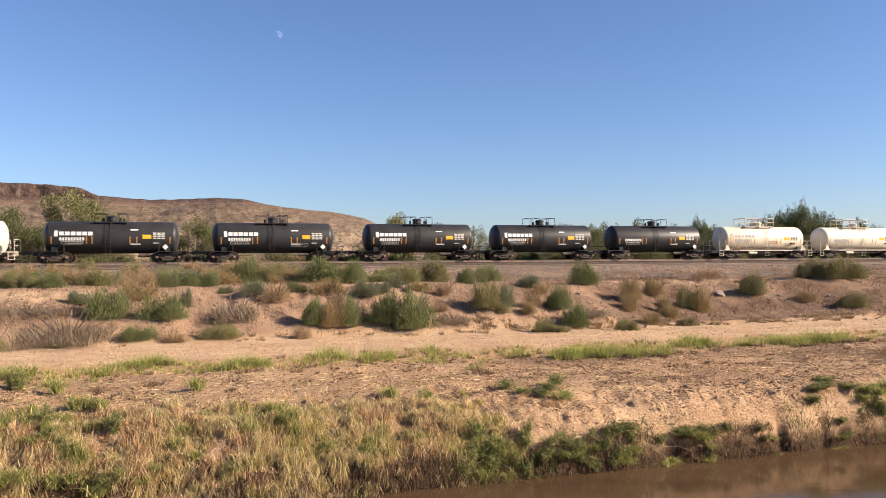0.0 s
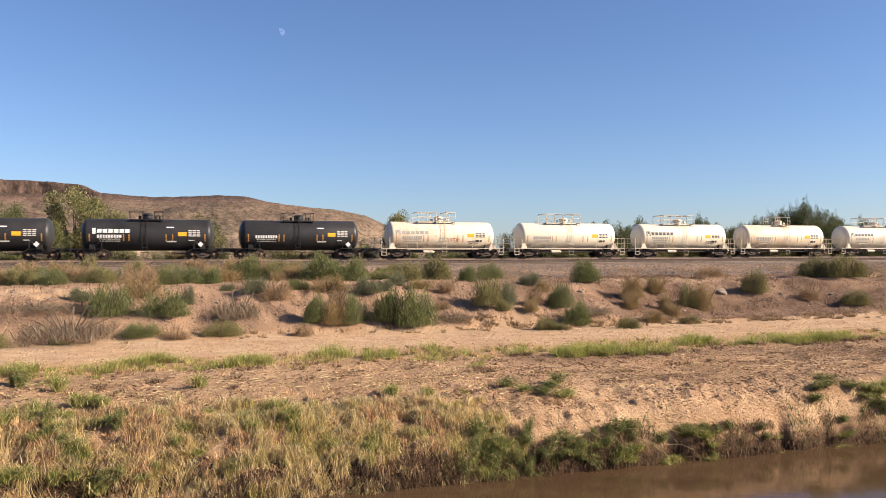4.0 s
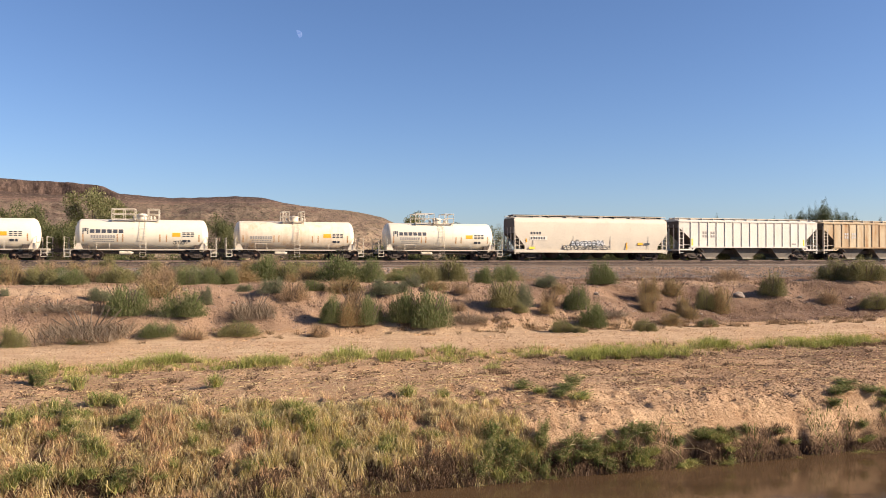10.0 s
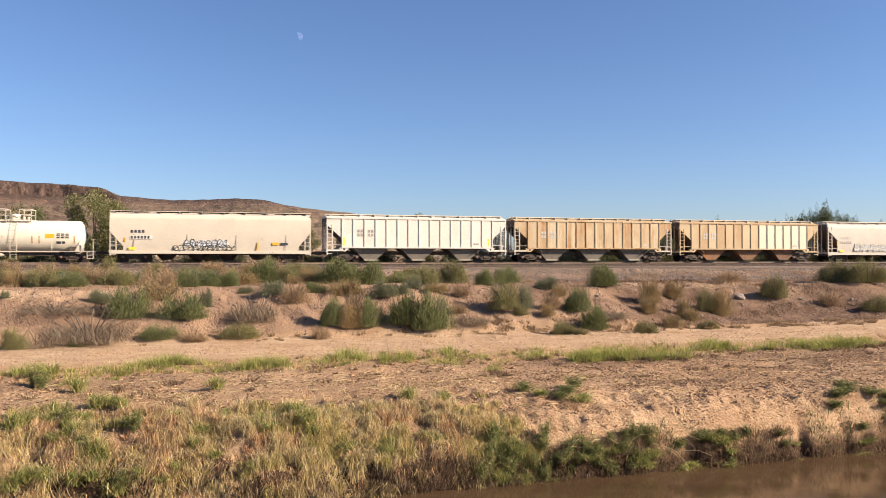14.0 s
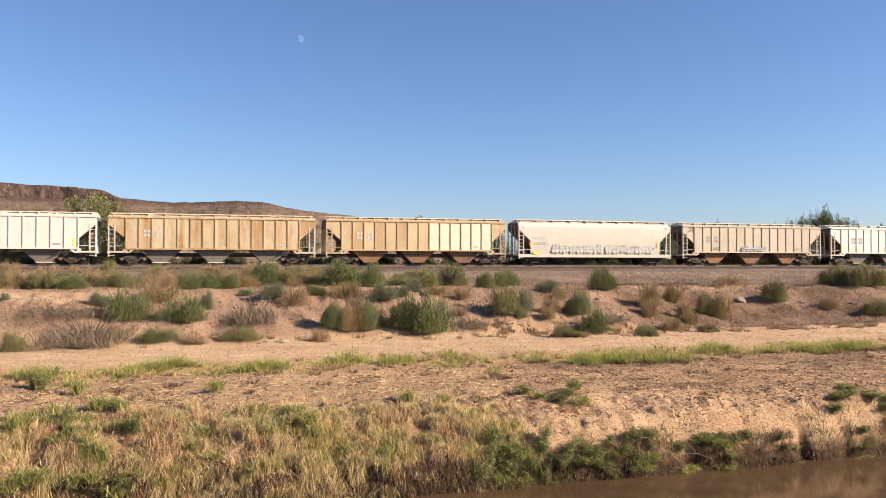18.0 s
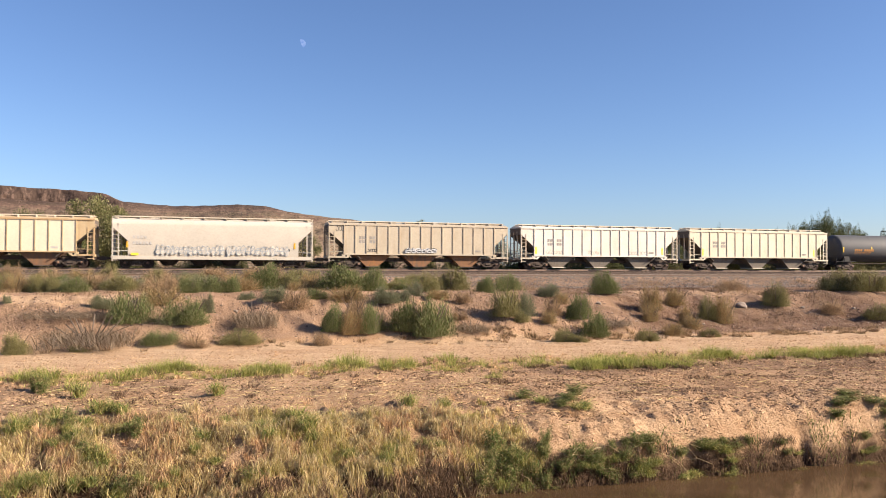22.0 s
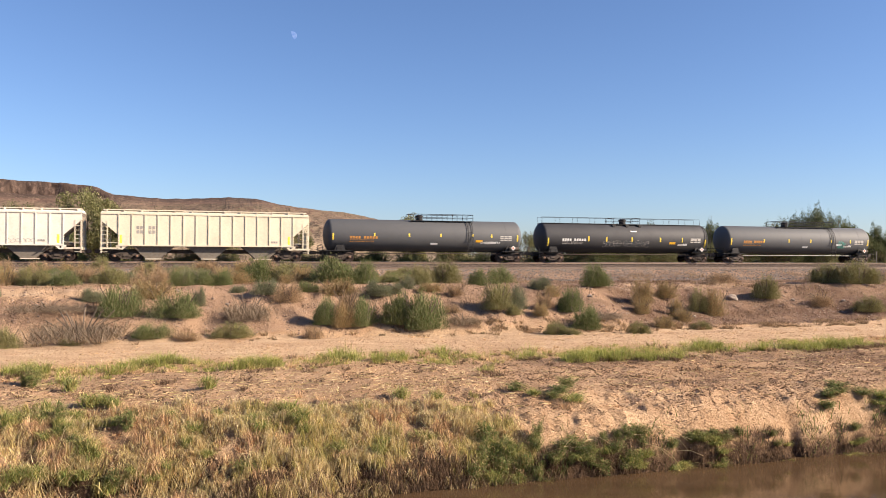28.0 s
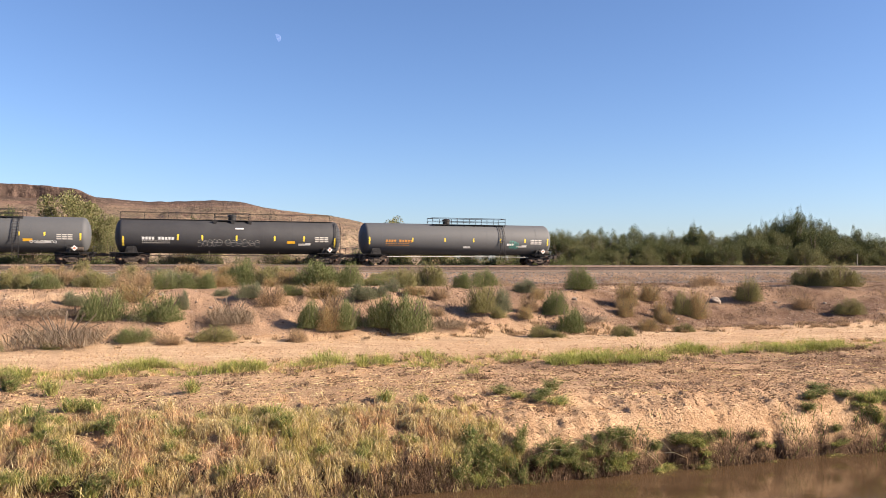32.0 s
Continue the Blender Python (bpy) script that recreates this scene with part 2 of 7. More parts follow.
def ground_material():
    """Sandy soil; the sheet's own zones say where road dust, slope rubble and ballast lie."""
    m, t, b = surface("soil", 0.95, 0, 0.1)
    v = coords(t)
    zone = nd(t, "ShaderNodeAttribute", attribute_name="zone")
    sep = nd(t, "ShaderNodeSeparateColor")
    t.links.new(zone.outputs["Color"], sep.inputs[0])
    big, mid, fine = noise_of(t, v, 0.22, 4), noise_of(t, v, 1.7, 6, 0.65), noise_of(t, v, 11, 8, 0.7)
    soil = blend(t, ramp(t, big, 0.35, 0.65), (0.51, 0.345, 0.205), (0.61, 0.435, 0.27))
    soil = blend(t, ramp(t, mid, 0.42, 0.72), soil, (0.39, 0.245, 0.14))
    lanes = noise_of(t, coords(t, (0.5, 1.6, 1.0)), 1.1, 5, 0.6)
    road = blend(t, ramp(t, lanes, 0.36, 0.62), (0.65, 0.485, 0.315), (0.52, 0.37, 0.23))
    vor = nd(t, "ShaderNodeTexVoronoi", Scale=9.0)
    t.links.new(v, vor.inputs["Vector"])
    vsep = nd(t, "ShaderNodeSeparateColor")
    t.links.new(vor.outputs["Color"], vsep.inputs[0])
    rubble = blend(t, ramp(t, vsep.outputs[0], 0.0, 1.0), (0.27, 0.178, 0.112), (0.43, 0.298, 0.20))
    rubble = blend(t, ramp(t, big, 0.36, 0.52), rubble, (0.43, 0.29, 0.188))
    stones = blend(t, ramp(t, vsep.outputs[1], 0.0, 1.0), (0.07, 0.055, 0.046), (0.18, 0.14, 0.118))
    wet_shade = nd(t, "ShaderNodeAttribute", attribute_name="wet_shade")
    dark = nd(t, "ShaderNodeMix", data_type="RGBA", blend_type="MULTIPLY")
    dark.inputs[0].default_value = 1.0
    mixc = blend(t, sep.outputs[0], soil, road)
    mixc = blend(t, sep.outputs[1], mixc, rubble)
    earth = nd(t, "ShaderNodeAttribute", attribute_name="earth")
    mixc = blend(t, earth.outputs["Fac"], mixc, blend(t, ramp(t, mid, 0.35, 0.7), (0.14, 0.087, 0.058), (0.26, 0.172, 0.12)))
    mixc = blend(t, sep.outputs[2], mixc, stones)
    # wet soil and the painted shade between tussocks both darken the ground here
    mixc = blend(t, wet_shade.outputs["Fac"], mixc, (0.085, 0.054, 0.034))
    t.links.new(mixc, dark.inputs[6])
    t.links.new(ramp(t, fine, 0.3, 0.7, (0.62, 0.58, 0.54, 1), (1.08, 1.06, 1.04, 1)), dark.inputs[7])
    t.links.new(dark.outputs[2], b.inputs["Base Color"])
    add = nd(t, "ShaderNodeMath", operation="ADD")
    t.links.new(fine, add.inputs[0])
    mul = nd(t, "ShaderNodeMath", operation="MULTIPLY")
    t.links.new(vor.outputs["Distance"], mul.inputs[0])
    part_ = nd(t, "ShaderNodeMath", operation="MULTIPLY")
    t.links.new(sep.outputs[1], part_.inputs[0])
    part_.inputs[1].default_value = 0.55
    t.links.new(part_.outputs[0], mul.inputs[1])
    t.links.new(mul.outputs[0], add.inputs[1])
    bump(t, b, add.outputs[0], 1.0, 0.14)
    return m


SOIL = ground_material()
RAIL = plain("rail_steel", (0.19, 0.135, 0.10), 0.7, 0.0)
RAIL_TOP = plain("polished_rail", (0.5, 0.46, 0.42), 0.3, 0.9)
TIE_WOOD = plain("tie_wood", (0.085, 0.066, 0.053), 0.9, vary=0.5, scale=9)
STEEL = plain("grimy_steel", (0.078, 0.06, 0.047), 0.75, 0.1, 0.4)
WHEEL = plain("wheel_steel", (0.055, 0.038, 0.03), 0.5, 0.5, 0.35)
DARK = plain("black_iron", (0.018, 0.017, 0.017), 0.6, 0.0, 0.4)


# ---------------------------------------------------------------- mesh helpers
def mesh_of(name, verts, faces, material, smooth=False):
    me = bpy.data.meshes.new(name)
    me.from_pydata([tuple(v) for v in verts], [], [tuple(f) for f in faces])
    me.materials.append(material)
    if smooth:
        me.polygons.foreach_set("use_smooth", [True] * len(me.polygons))
    me.update()
    return me


def part(name, bm, material, parent=None, label="", smooth=False):
    """One mesh object out of a bmesh (or a ready mesh), under a thing or a part."""
    if isinstance(bm, bmesh.types.BMesh):
        me = bpy.data.meshes.new(name)
        bm.normal_update()
        bm.to_mesh(me)
        bm.free()
        me.materials.append(material)
        if smooth:
            me.polygons.foreach_set("use_smooth", [True] * len(me.polygons))
            me.set_sharp_from_angle(angle=radians(40))
    else:
        me = bm
    ob = new(name, me)
    ob.parent = parent
    if name in ("number", "small_print", "data_panel", "nameplate", "spring", "stalk", "woody_base", "graffiti"):
        ob["kind"] = "stuff"
    return tagged(ob, label)


def box(bm, x0, x1, y0, y1, z0, z1):
    v = [bm.verts.new((x, y, z)) for x in (x0, x1) for y in (y0, y1) for z in (z0, z1)]
    for f in ((0, 1, 3, 2), (4, 6, 7, 5), (0, 4, 5, 1), (2, 3, 7, 6), (0, 2, 6, 4), (1, 5, 7, 3)):
        bm.faces.new([v[i] for i in f])
    return bm


def prism(bm, poly, y0, y1):
    """A plate with an outline in x and z, from y0 to y1."""
    a, b = [bm.verts.new((x, y0, z)) for x, z in poly], [bm.verts.new((x, y1, z)) for x, z in poly]
    k = len(poly)
    bm.faces.new(a), bm.faces.new(b[::-1])
    for i in range(k):
        bm.faces.new((a[i], b[i], b[(i + 1) % k], a[(i + 1) % k]))
    return bm


def tube(bm, p, q, r=0.02, seg=6):
    p, q = Vector(p), Vector(q)
    d = (q - p).normalized()
    u = d.orthogonal().normalized()
    w = d.cross(u)
    rings = [[bm.verts.new(e + (u * math.cos(a) + w * math.sin(a)) * r) for a in (2 * math.pi * i / seg for i in range(seg))] for e in (p, q)]
    for i in range(seg):
        bm.faces.new((rings[0][i], rings[0][(i + 1) % seg], rings[1][(i + 1) % seg], rings[1][i]))
    bm.faces.new(rings[0][::-1]), bm.faces.new(rings[1])
    return bm


def chain(bm, points, r=0.02, seg=6):
    for p, q in zip(points, points[1:]):
        tube(bm, p, q, r, seg)
    return bm


def lathe(bm, profile, seg=32, axis="x", centre=(0, 0, 0)):
    """Turn (along, radius) pairs round an axis."""
    rings = []
    for along, r in profile:
        ring = []
        for i in range(seg):
            a = 2 * math.pi * i / seg
            c, s_ = r * math.cos(a), r * math.sin(a)
            p = {"x": (along, c, s_), "y": (c, along, s_), "z": (c, s_, along)}[axis]
            ring.append(bm.verts.new(Vector(centre) + Vector(p)))
        rings.append(ring)
    for a, b in zip(rings, rings[1:]):
        for i in range(seg):
            bm.faces.new((a[i], a[(i + 1) % seg], b[(i + 1) % seg], b[i]))
    bm.faces.new(rings[0][::-1]), bm.faces.new(rings[-1])
    bmesh.ops.recalc_face_normals(bm, faces=bm.faces)
    return bm


B = bmesh.new


# ---------------------------------------------------------------- ground, water, far land
def steps(*stretches):
    out = []
    for a, b, d in stretches:
        out += list(np.arange(a, b, d))
    return np.array(out)


def build_ground():
    wide = np.array([12, 20, 35, 60, 100, 180, 350, 700, 1400, 2800, 4300.0])
    S = np.concatenate([-50 - wide[::-1], steps((-50, -42, 0.5), (-42, -14.5, 0.115), (-14.5, 4, 0.075), (4, 16, 0.115), (16, 30, 0.25), (30, 70, 0.45), (70, 150, 2.5)), 150 + wide])
    Nn = np.concatenate([-wide[::-1], steps((0, 20, 1.0), (20, 22, 0.4), (22, 26.6, 0.065), (26.6, 30, 0.11), (30, 44, 0.25), (44, 55, 0.2),
                                           (55, 62, 0.4), (62, 81, 0.3), (81, 100, 1.5)), 100 + wide])
    s, n = np.meshgrid(S, Nn)
    z = ground_z(s, n)
    x, y = (s + OFF) * CA - n * SA, (s + OFF) * SA + n * CA
    verts = np.stack([x.ravel(), y.ravel(), z.ravel()], 1)
    w, h = len(S), len(Nn)
    i = (np.arange(h - 1)[:, None] * w + np.arange(w - 1)[None]).ravel()
    faces = np.stack([i, i + 1, i + 1 + w, i + w], 1)
    me = bpy.data.meshes.new("ground")
    me.vertices.add(len(verts)), me.loops.add(faces.size), me.polygons.add(len(faces))
    me.vertices.foreach_set("co", verts.ravel())
    me.loops.foreach_set("vertex_index", faces.ravel().astype(np.int32))
    me.polygons.foreach_set("loop_start", np.arange(0, faces.size, 4, dtype=np.int32))
    me.polygons.foreach_set("use_smooth", np.ones(len(faces), bool))
    me.update(), me.validate()
    edge = rough(s * 0.45, n * 0.45, 61)
    road = np.clip((n - 37.2 + edge) / 1.2, 0, 1) * np.clip((45.2 - n + 0.8 * edge) / 0.8, 0, 1) * np.clip(0.75 + 0.6 * edge, 0, 1)
    slope = np.clip((n - 45.2 - 0.8 * edge) / 1.0, 0, 1) * np.clip((70 - n) / 2, 0, 1)
    ledge = np.clip(0.75 + 0.8 * edge, 0, 1) * np.maximum(np.clip((-25 - s) / 2, 0, 1) * np.clip((n - 49.2) / 0.5, 0, 1) * np.clip((53.0 - n) / 0.6, 0, 1),
                                                        0.8 * np.clip((s - 4) / 5, 0, 1) * np.clip((n - 53.0) / 0.4, 0, 1) * np.clip((55.6 - n) / 0.6, 0, 1))
    road, slope = np.maximum(road, 0.8 * ledge), slope * (1 - 0.85 * ledge)
    ballast = np.clip((n - 69.9 + 0.2 * edge) / 0.5, 0.0, 1) * np.clip((82 - n) / 2, 0, 1)
    zone = np.stack([road, slope, ballast, np.ones_like(road)], -1).reshape(-1, 4)
    att = me.color_attributes.new("zone", "FLOAT_COLOR", "POINT")
    att.data.foreach_set("color", zone.ravel())
    # holds wet waterline soil and, as dark colour, the shade between grass tussocks
    damp_shade = me.attributes.new("wet_shade", "FLOAT", "POINT")
    wet_shade = np.clip((-5.55 + 0.35 * np.clip((-11 - s) / 2, 0, 1) + 0.26 * rough(s * 1.7, n * 1.2, 63) - z) / 0.28, 0, 1) * (n < 30)
    tuft_shade = 0.32 * np.clip((-11.8 - s) / 1.0, 0, 1) * np.clip((crest(s) - 0.3 - n) / 0.5, 0, 1) * np.clip(0.75 + 0.8 * rough(s * 1.2, n * 1.2, 65), 0.2, 1)
    damp_shade.data.foreach_set("value", np.maximum(wet_shade, tuft_shade).ravel())
    brown = me.attributes.new("earth", "FLOAT", "POINT")
    patch = np.clip(0.65 + 1.2 * rough(s * 0.25, n * 0.5, 67), 0.15, 1)
    brown.data.foreach_set("value", (np.clip((s + 8) / 10, 0.3, 1) * slope * patch * np.clip((70 - n) / 4, 0.6, 1) + np.clip((s + 12) / 6, 0.35, 0.8) * np.clip((36 - n) / 3, 0, 1) * np.clip((n - 25.2) / 1.5, 0, 1) * patch).ravel())
    me.materials.append(SOIL)
    return tagged(new("ground", me), "dry reddish sandy ground with canal bank, dirt road and rubble slope", "ground", kind="structure")


build_ground()


def build_water():
    m, t, b = surface("canal_water", 0.09, 0, 0.18)
    v = coords(t, (1.0, 2.6, 1.0))
    murk = noise_of(t, coords(t, (0.25, 0.8, 1)), 0.8, 4)
    t.links.new(blend(t, ramp(t, murk, 0.3, 0.7), (0.058, 0.036, 0.019), (0.082, 0.051, 0.027)), b.inputs["Base Color"])
    bump(t, b, noise_of(t, v, 1.4, 4, 0.55), 0.07, 0.04)
    bm = B()
    c = [bm.verts.new(spot(s, n, WATER)) for s, n in ((-300, 6), (300, 6), (300, 24), (-300, 24))]
    bm.faces.new(c)
    tagged(part("water", bm, m), "muddy brown canal water with a faint ripple", "water", kind="structure")


build_water()


def build_mesa():
    """A long rocky hill far behind the tracks: cap rock on the higher end, talus below."""
    m, t, b = surface("mesa_rock", 0.95, 0, 0.1)
    v = coords(t)
    big, mid, fine = noise_of(t, v, 0.012, 5), noise_of(t, v, 0.05, 7, 0.7), noise_of(t, v, 0.35, 6, 0.7)
    c = blend(t, ramp(t, big, 0.35, 0.65), (0.125, 0.098, 0.066), (0.20, 0.14, 0.098))
    c = blend(t, ramp(t, mid, 0.50, 0.66), c, (0.255, 0.182, 0.125))
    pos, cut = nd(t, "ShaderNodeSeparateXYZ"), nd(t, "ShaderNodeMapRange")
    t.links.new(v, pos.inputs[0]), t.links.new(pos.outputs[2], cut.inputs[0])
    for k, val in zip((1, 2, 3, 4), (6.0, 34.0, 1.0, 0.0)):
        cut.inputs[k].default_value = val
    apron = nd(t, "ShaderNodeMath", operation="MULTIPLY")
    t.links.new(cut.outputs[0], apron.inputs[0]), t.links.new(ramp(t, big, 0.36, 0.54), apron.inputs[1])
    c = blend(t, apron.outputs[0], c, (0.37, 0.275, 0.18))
    c = blend(t, ramp(t, fine, 0.52, 0.62), c, (0.05, 0.046, 0.026))
    c = blend(t, ramp(t, noise_of(t, coords(t, (1, 1, 1.4)), 0.11, 6, 0.75), 0.52, 0.62), c, (0.115, 0.073, 0.055))
    beds = noise_of(t, coords(t, (0.05, 0.05, 1.0)), 0.32, 4, 0.6)
    high_up = nd(t, "ShaderNodeMapRange")
    t.links.new(pos.outputs[2], high_up.inputs[0])
    for k, val in zip((1, 2, 3, 4), (50.0, 60.0, 0.0, 1.0)):
        high_up.inputs[k].default_value = val
    for low, high, tone in ((0.44, 0.56, (0.45, 0.27, 0.19)), (0.42, 0.32, (0.125, 0.085, 0.066))):
        share = nd(t, "ShaderNodeMath", operation="MULTIPLY")
        t.links.new(ramp(t, beds, low, high), share.inputs[0]), t.links.new(high_up.outputs[0], share.inputs[1])
        c = blend(t, share.outputs[0], c, tone)
    cracks = noise_of(t, coords(t, (0.20, 0.20, 0.04)), 1.0, 5, 0.65)
    split = nd(t, "ShaderNodeMath", operation="MULTIPLY")
    t.links.new(ramp(t, cracks, 0.44, 0.36), split.inputs[0]), t.links.new(high_up.outputs[0], split.inputs[1])
    c = blend(t, split.outputs[0], c, (0.075, 0.052, 0.041))
    t.links.new(c, b.inputs["Base Color"])
    bump(t, b, fine, 0.9, 2.2)
    top_at = [-60, -40, -28.5, -24.7, -22.6, -21.6, -18.5, -16, -14.3, -12.5, -11, -8.8, -6.5, -4.4, -2.5, 0, 3]
    top_up = [4.2, 4.6, 4.72, 4.6, 4.45, 4.05, 3.85, 3.95, 4.07, 4.0, 3.65, 3.35, 3.15, 2.75, 1.9, 0.9, 0.0]
    az = np.linspace(-60, 4, 1150)
    dep = np.concatenate([np.linspace(0, 0.88, 84), np.linspace(0.885, 1.0, 34), np.linspace(1.03, 1.6, 8)])
    A, T = np.meshgrid(az, dep)
    crest = np.interp(A, top_at, top_up)
    along, deep = A * 15.7, T * 340.0                # metres on the hillside
    ridge = 900 + 60 * rough(A * 0.1, 0 * A, 71)
    start = 560 + 30 * rough(A * 0.3, 0 * A, 73)
    dist = start + (ridge - start) * T
    lip = 0.925 + 0.022 * rough(along / 45, 0 * A, 81, 4)
    share = np.where(T < lip, 0.84 * (T / lip) ** 1.35, 0.84 + 0.16 * np.clip((T - lip) / 0.022, 0, 1))
    cap = np.clip((-21 - A) / 2, 0, 1)
    share = share * cap + np.clip(T, 0, 1) ** 1.25 * (1 - cap)
    high = (np.tan(np.radians(crest)) * ridge + 1.9) * share - 1.9
    dist = dist + cap * np.exp(-((T - lip - 0.008) / 0.03) ** 2) * (5 * rough(along / 19, T * 55, 87, 4) - 3.0 * abs(rough(along / 8, T * 90, 88, 2)))
    lumps = rough(along / 95, deep / 70, 75, 3) * 5.5 + rough(along / 26, deep / 30, 77, 3) * 3.4 + rough(along / 8, deep / 8, 83, 2) * 1.3
    high = high + lumps * np.clip(np.sin(np.pi * np.clip(T, 0, 1)) * 1.4, 0, 1)
    blocky = np.round(rough(along / 16, deep / 9, 85, 2) * 3) * 0.9
    high = high + blocky * cap * np.exp(-((T - lip - 0.006) / 0.012) ** 2)
    high = high + rough(along / 9, 0 * A, 79, 3) * 0.45 * (T > 0.9)
    x, y = dist * np.sin(np.radians(A)), dist * np.cos(np.radians(A))
    verts = np.stack([x.ravel(), y.ravel(), high.ravel()], 1)
    w, h = len(az), len(dep)
    i = (np.arange(h - 1)[:, None] * w + np.arange(w - 1)[None]).ravel()
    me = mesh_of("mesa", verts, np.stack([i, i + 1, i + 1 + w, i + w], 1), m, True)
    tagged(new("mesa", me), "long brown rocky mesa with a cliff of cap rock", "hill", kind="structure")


build_mesa()


def build_moon():
    m = bpy.data.materials.new("moonlight")
    m.use_nodes = True
    t = m.node_tree
    e = nd(t, "ShaderNodeEmission")
    f = noise_of(t, coords(t), 0.09, 3)
    t.links.new(ramp(t, f, 0.35, 0.65, (0.20, 0.35, 0.68, 1), (0.36, 0.50, 0.78, 1)), e.inputs[0])
    e.inputs[1].default_value = 0.40
    t.links.new(e.outputs[0], t.nodes["Material Output"].inputs[0])
    bm, r = B(), 19.0
    rim = [bm.verts.new((r * math.cos(a), r * math.sin(a), 0)) for a in np.linspace(-math.pi / 2, math.pi / 2, 17)]
    dusk = [bm.verts.new((-0.18 * r * math.cos(a), r * math.sin(a), 0)) for a in np.linspace(math.pi / 2, -math.pi / 2, 17)[1:-1]]
    bm.faces.new(rim + dusk)
    far = Vector((-0.1697, 0.9509, 0.2588)) * 4000
    ob = part("moon", bm, m)
    ob.matrix_basis = look(far, Vector(EYE)) @ pose(0, 0, 0, 0, 180, -22)
    ob.visible_shadow = False
    tagged(ob, "pale half moon in the daytime sky", "moon", kind="structure")


build_moon()


def build_track(name, centre, drop, label):
    track = tagged(new(name), label, "railway track", kind="structure")
    track.matrix_basis = Matrix.Translation(spot(0, centre, -drop)) @ Matrix.Rotation(TURN, 4, "Z")
    web = [(-0.07, -0.17), (0.07, -0.17), (0.07, -0.15), (0.012, -0.13), (0.012, -0.045), (0.036, -0.035), (0.036, -0.004),
           (-0.036, -0.004), (-0.036, -0.035), (-0.012, -0.045), (-0.012, -0.13), (-0.07, -0.15)]
    for y in (-0.75, 0.75):
        bm = B()
        ends = [[bm.verts.new((x, y + u, w)) for u, w in web] for x in (-420, 700)]
        for i in range(len(web)):
            j = (i + 1) % len(web)
            bm.faces.new((ends[0][i], ends[0][j], ends[1][j], ends[1][i]))
        rail = part("rail", bm, RAIL, track, "rusty steel rail with a polished head")
        part("rail_head", box(B(), -420, 700, y - 0.03, y + 0.03, -0.004, 0.0), RAIL_TOP, rail)
    tie = bpy.data.meshes.new("tie")
    bm = box(B(), -0.115, 0.115, -1.3, 1.3, -0.35, -0.172)
    bmesh.ops.bevel(bm, geom=bm.edges[:], offset=0.012, segments=1)
    bm.to_mesh(tie)
    bm.free()
    tie.materials.append(TIE_WOOD)
    rng = random.Random(centre)
    for k in range(290):
        ob = part("tie", tie, None, track)
        ob.matrix_basis = pose(-50 + 0.52 * k, rng.uniform(-0.05, 0.05), rng.uniform(-0.012, 0.0), 0, 0, rng.uniform(-1.2, 1.2))
    return track


build_track("track_main", MAIN, 0.0, "main railway track with rusty rails on wooden ties")
build_track("track_siding", SIDING, SIDING_DROP, "lower passing siding with rusty rails on wooden ties")

# ---------------------------------------------------------------- the train
# A car stands at the origin with x along the track, -y towards the canal and z = 0 on the rails.
WHEEL_R = 0.43
TRAIN, WHEELS = [], []
BLACK = car_paint("black_tank_paint", (0.017, 0.0165, 0.017), 0.12, 0.2, 0.45, (0.06, 0.04, 0.028), (0.07, 0.06, 0.05), 0.3)
CREAM = car_paint("white_tank_paint", (0.74, 0.665, 0.51), 0.25, 0.25, 0.45, (0.42, 0.26, 0.13), (0.45, 0.36, 0.26))
CREAM_B = car_paint("stained_tank_paint", (0.74, 0.645, 0.485), 0.75, 0.32, 0.5, (0.50, 0.31, 0.15), (0.42, 0.32, 0.22))
FRAME_W = car_paint("white_frame_paint", (0.58, 0.515, 0.40), 0.5, 0.4, 0.55)
GREY = car_paint("grey_tank_paint", (0.066, 0.069, 0.073), 0.15, 0.25, 0.68, (0.10, 0.08, 0.06), (0.12, 0.11, 0.10), 0.4)
SLATE = car_paint("dark_grey_tank_paint", (0.028, 0.0285, 0.0315), 0.12, 0.25, 0.68, (0.07, 0.05, 0.035), (0.075, 0.065, 0.055), 0.4)
GREY_B = car_paint("pale_grey_tank_paint", (0.078, 0.081, 0.085), 0.15, 0.25, 0.68, (0.13, 0.105, 0.08), (0.14, 0.13, 0.12), 0.4)
WHITE_MARK = plain("white_marking", (0.60, 0.60, 0.58), 0.6, vary=0.15)
PALE_MARK = plain("faded_marking", (0.46, 0.44, 0.40), 0.7, vary=0.2)
INK = plain("black_marking", (0.05, 0.055, 0.065), 0.6)
GREY_INK = plain("faded_black_marking", (0.30, 0.28, 0.25), 0.7)
YELLOW = plain("yellow_panel", (0.66, 0.36, 0.02), 0.5, vary=0.1)
ORANGE = plain("orange_reflector", (0.42, 0.20, 0.05), 0.45, vary=0.15)
LEMON = plain("yellow_reflector", (0.78, 0.60, 0.06), 0.4, vary=0.1)
RED_MARK = plain("faded_red_marking", (0.45, 0.16, 0.09), 0.7)
TEAL = plain("teal_spray", (0.07, 0.24, 0.20), 0.6)
SPRAY = plain("dark_spray", (0.045, 0.05, 0.055), 0.6)
SPRAY_PALE = plain("silver_spray", (0.55, 0.56, 0.56), 0.5)
SPRAY_CREAM = plain("cream_spray", (0.54, 0.48, 0.37), 0.6, vary=0.3)
WASHED = plain("washed_out_spray", (0.52, 0.475, 0.40), 0.7, vary=0.3, scale=3)
SPRAY_BLUE = plain("blue_spray", (0.31, 0.345, 0.36), 0.6)


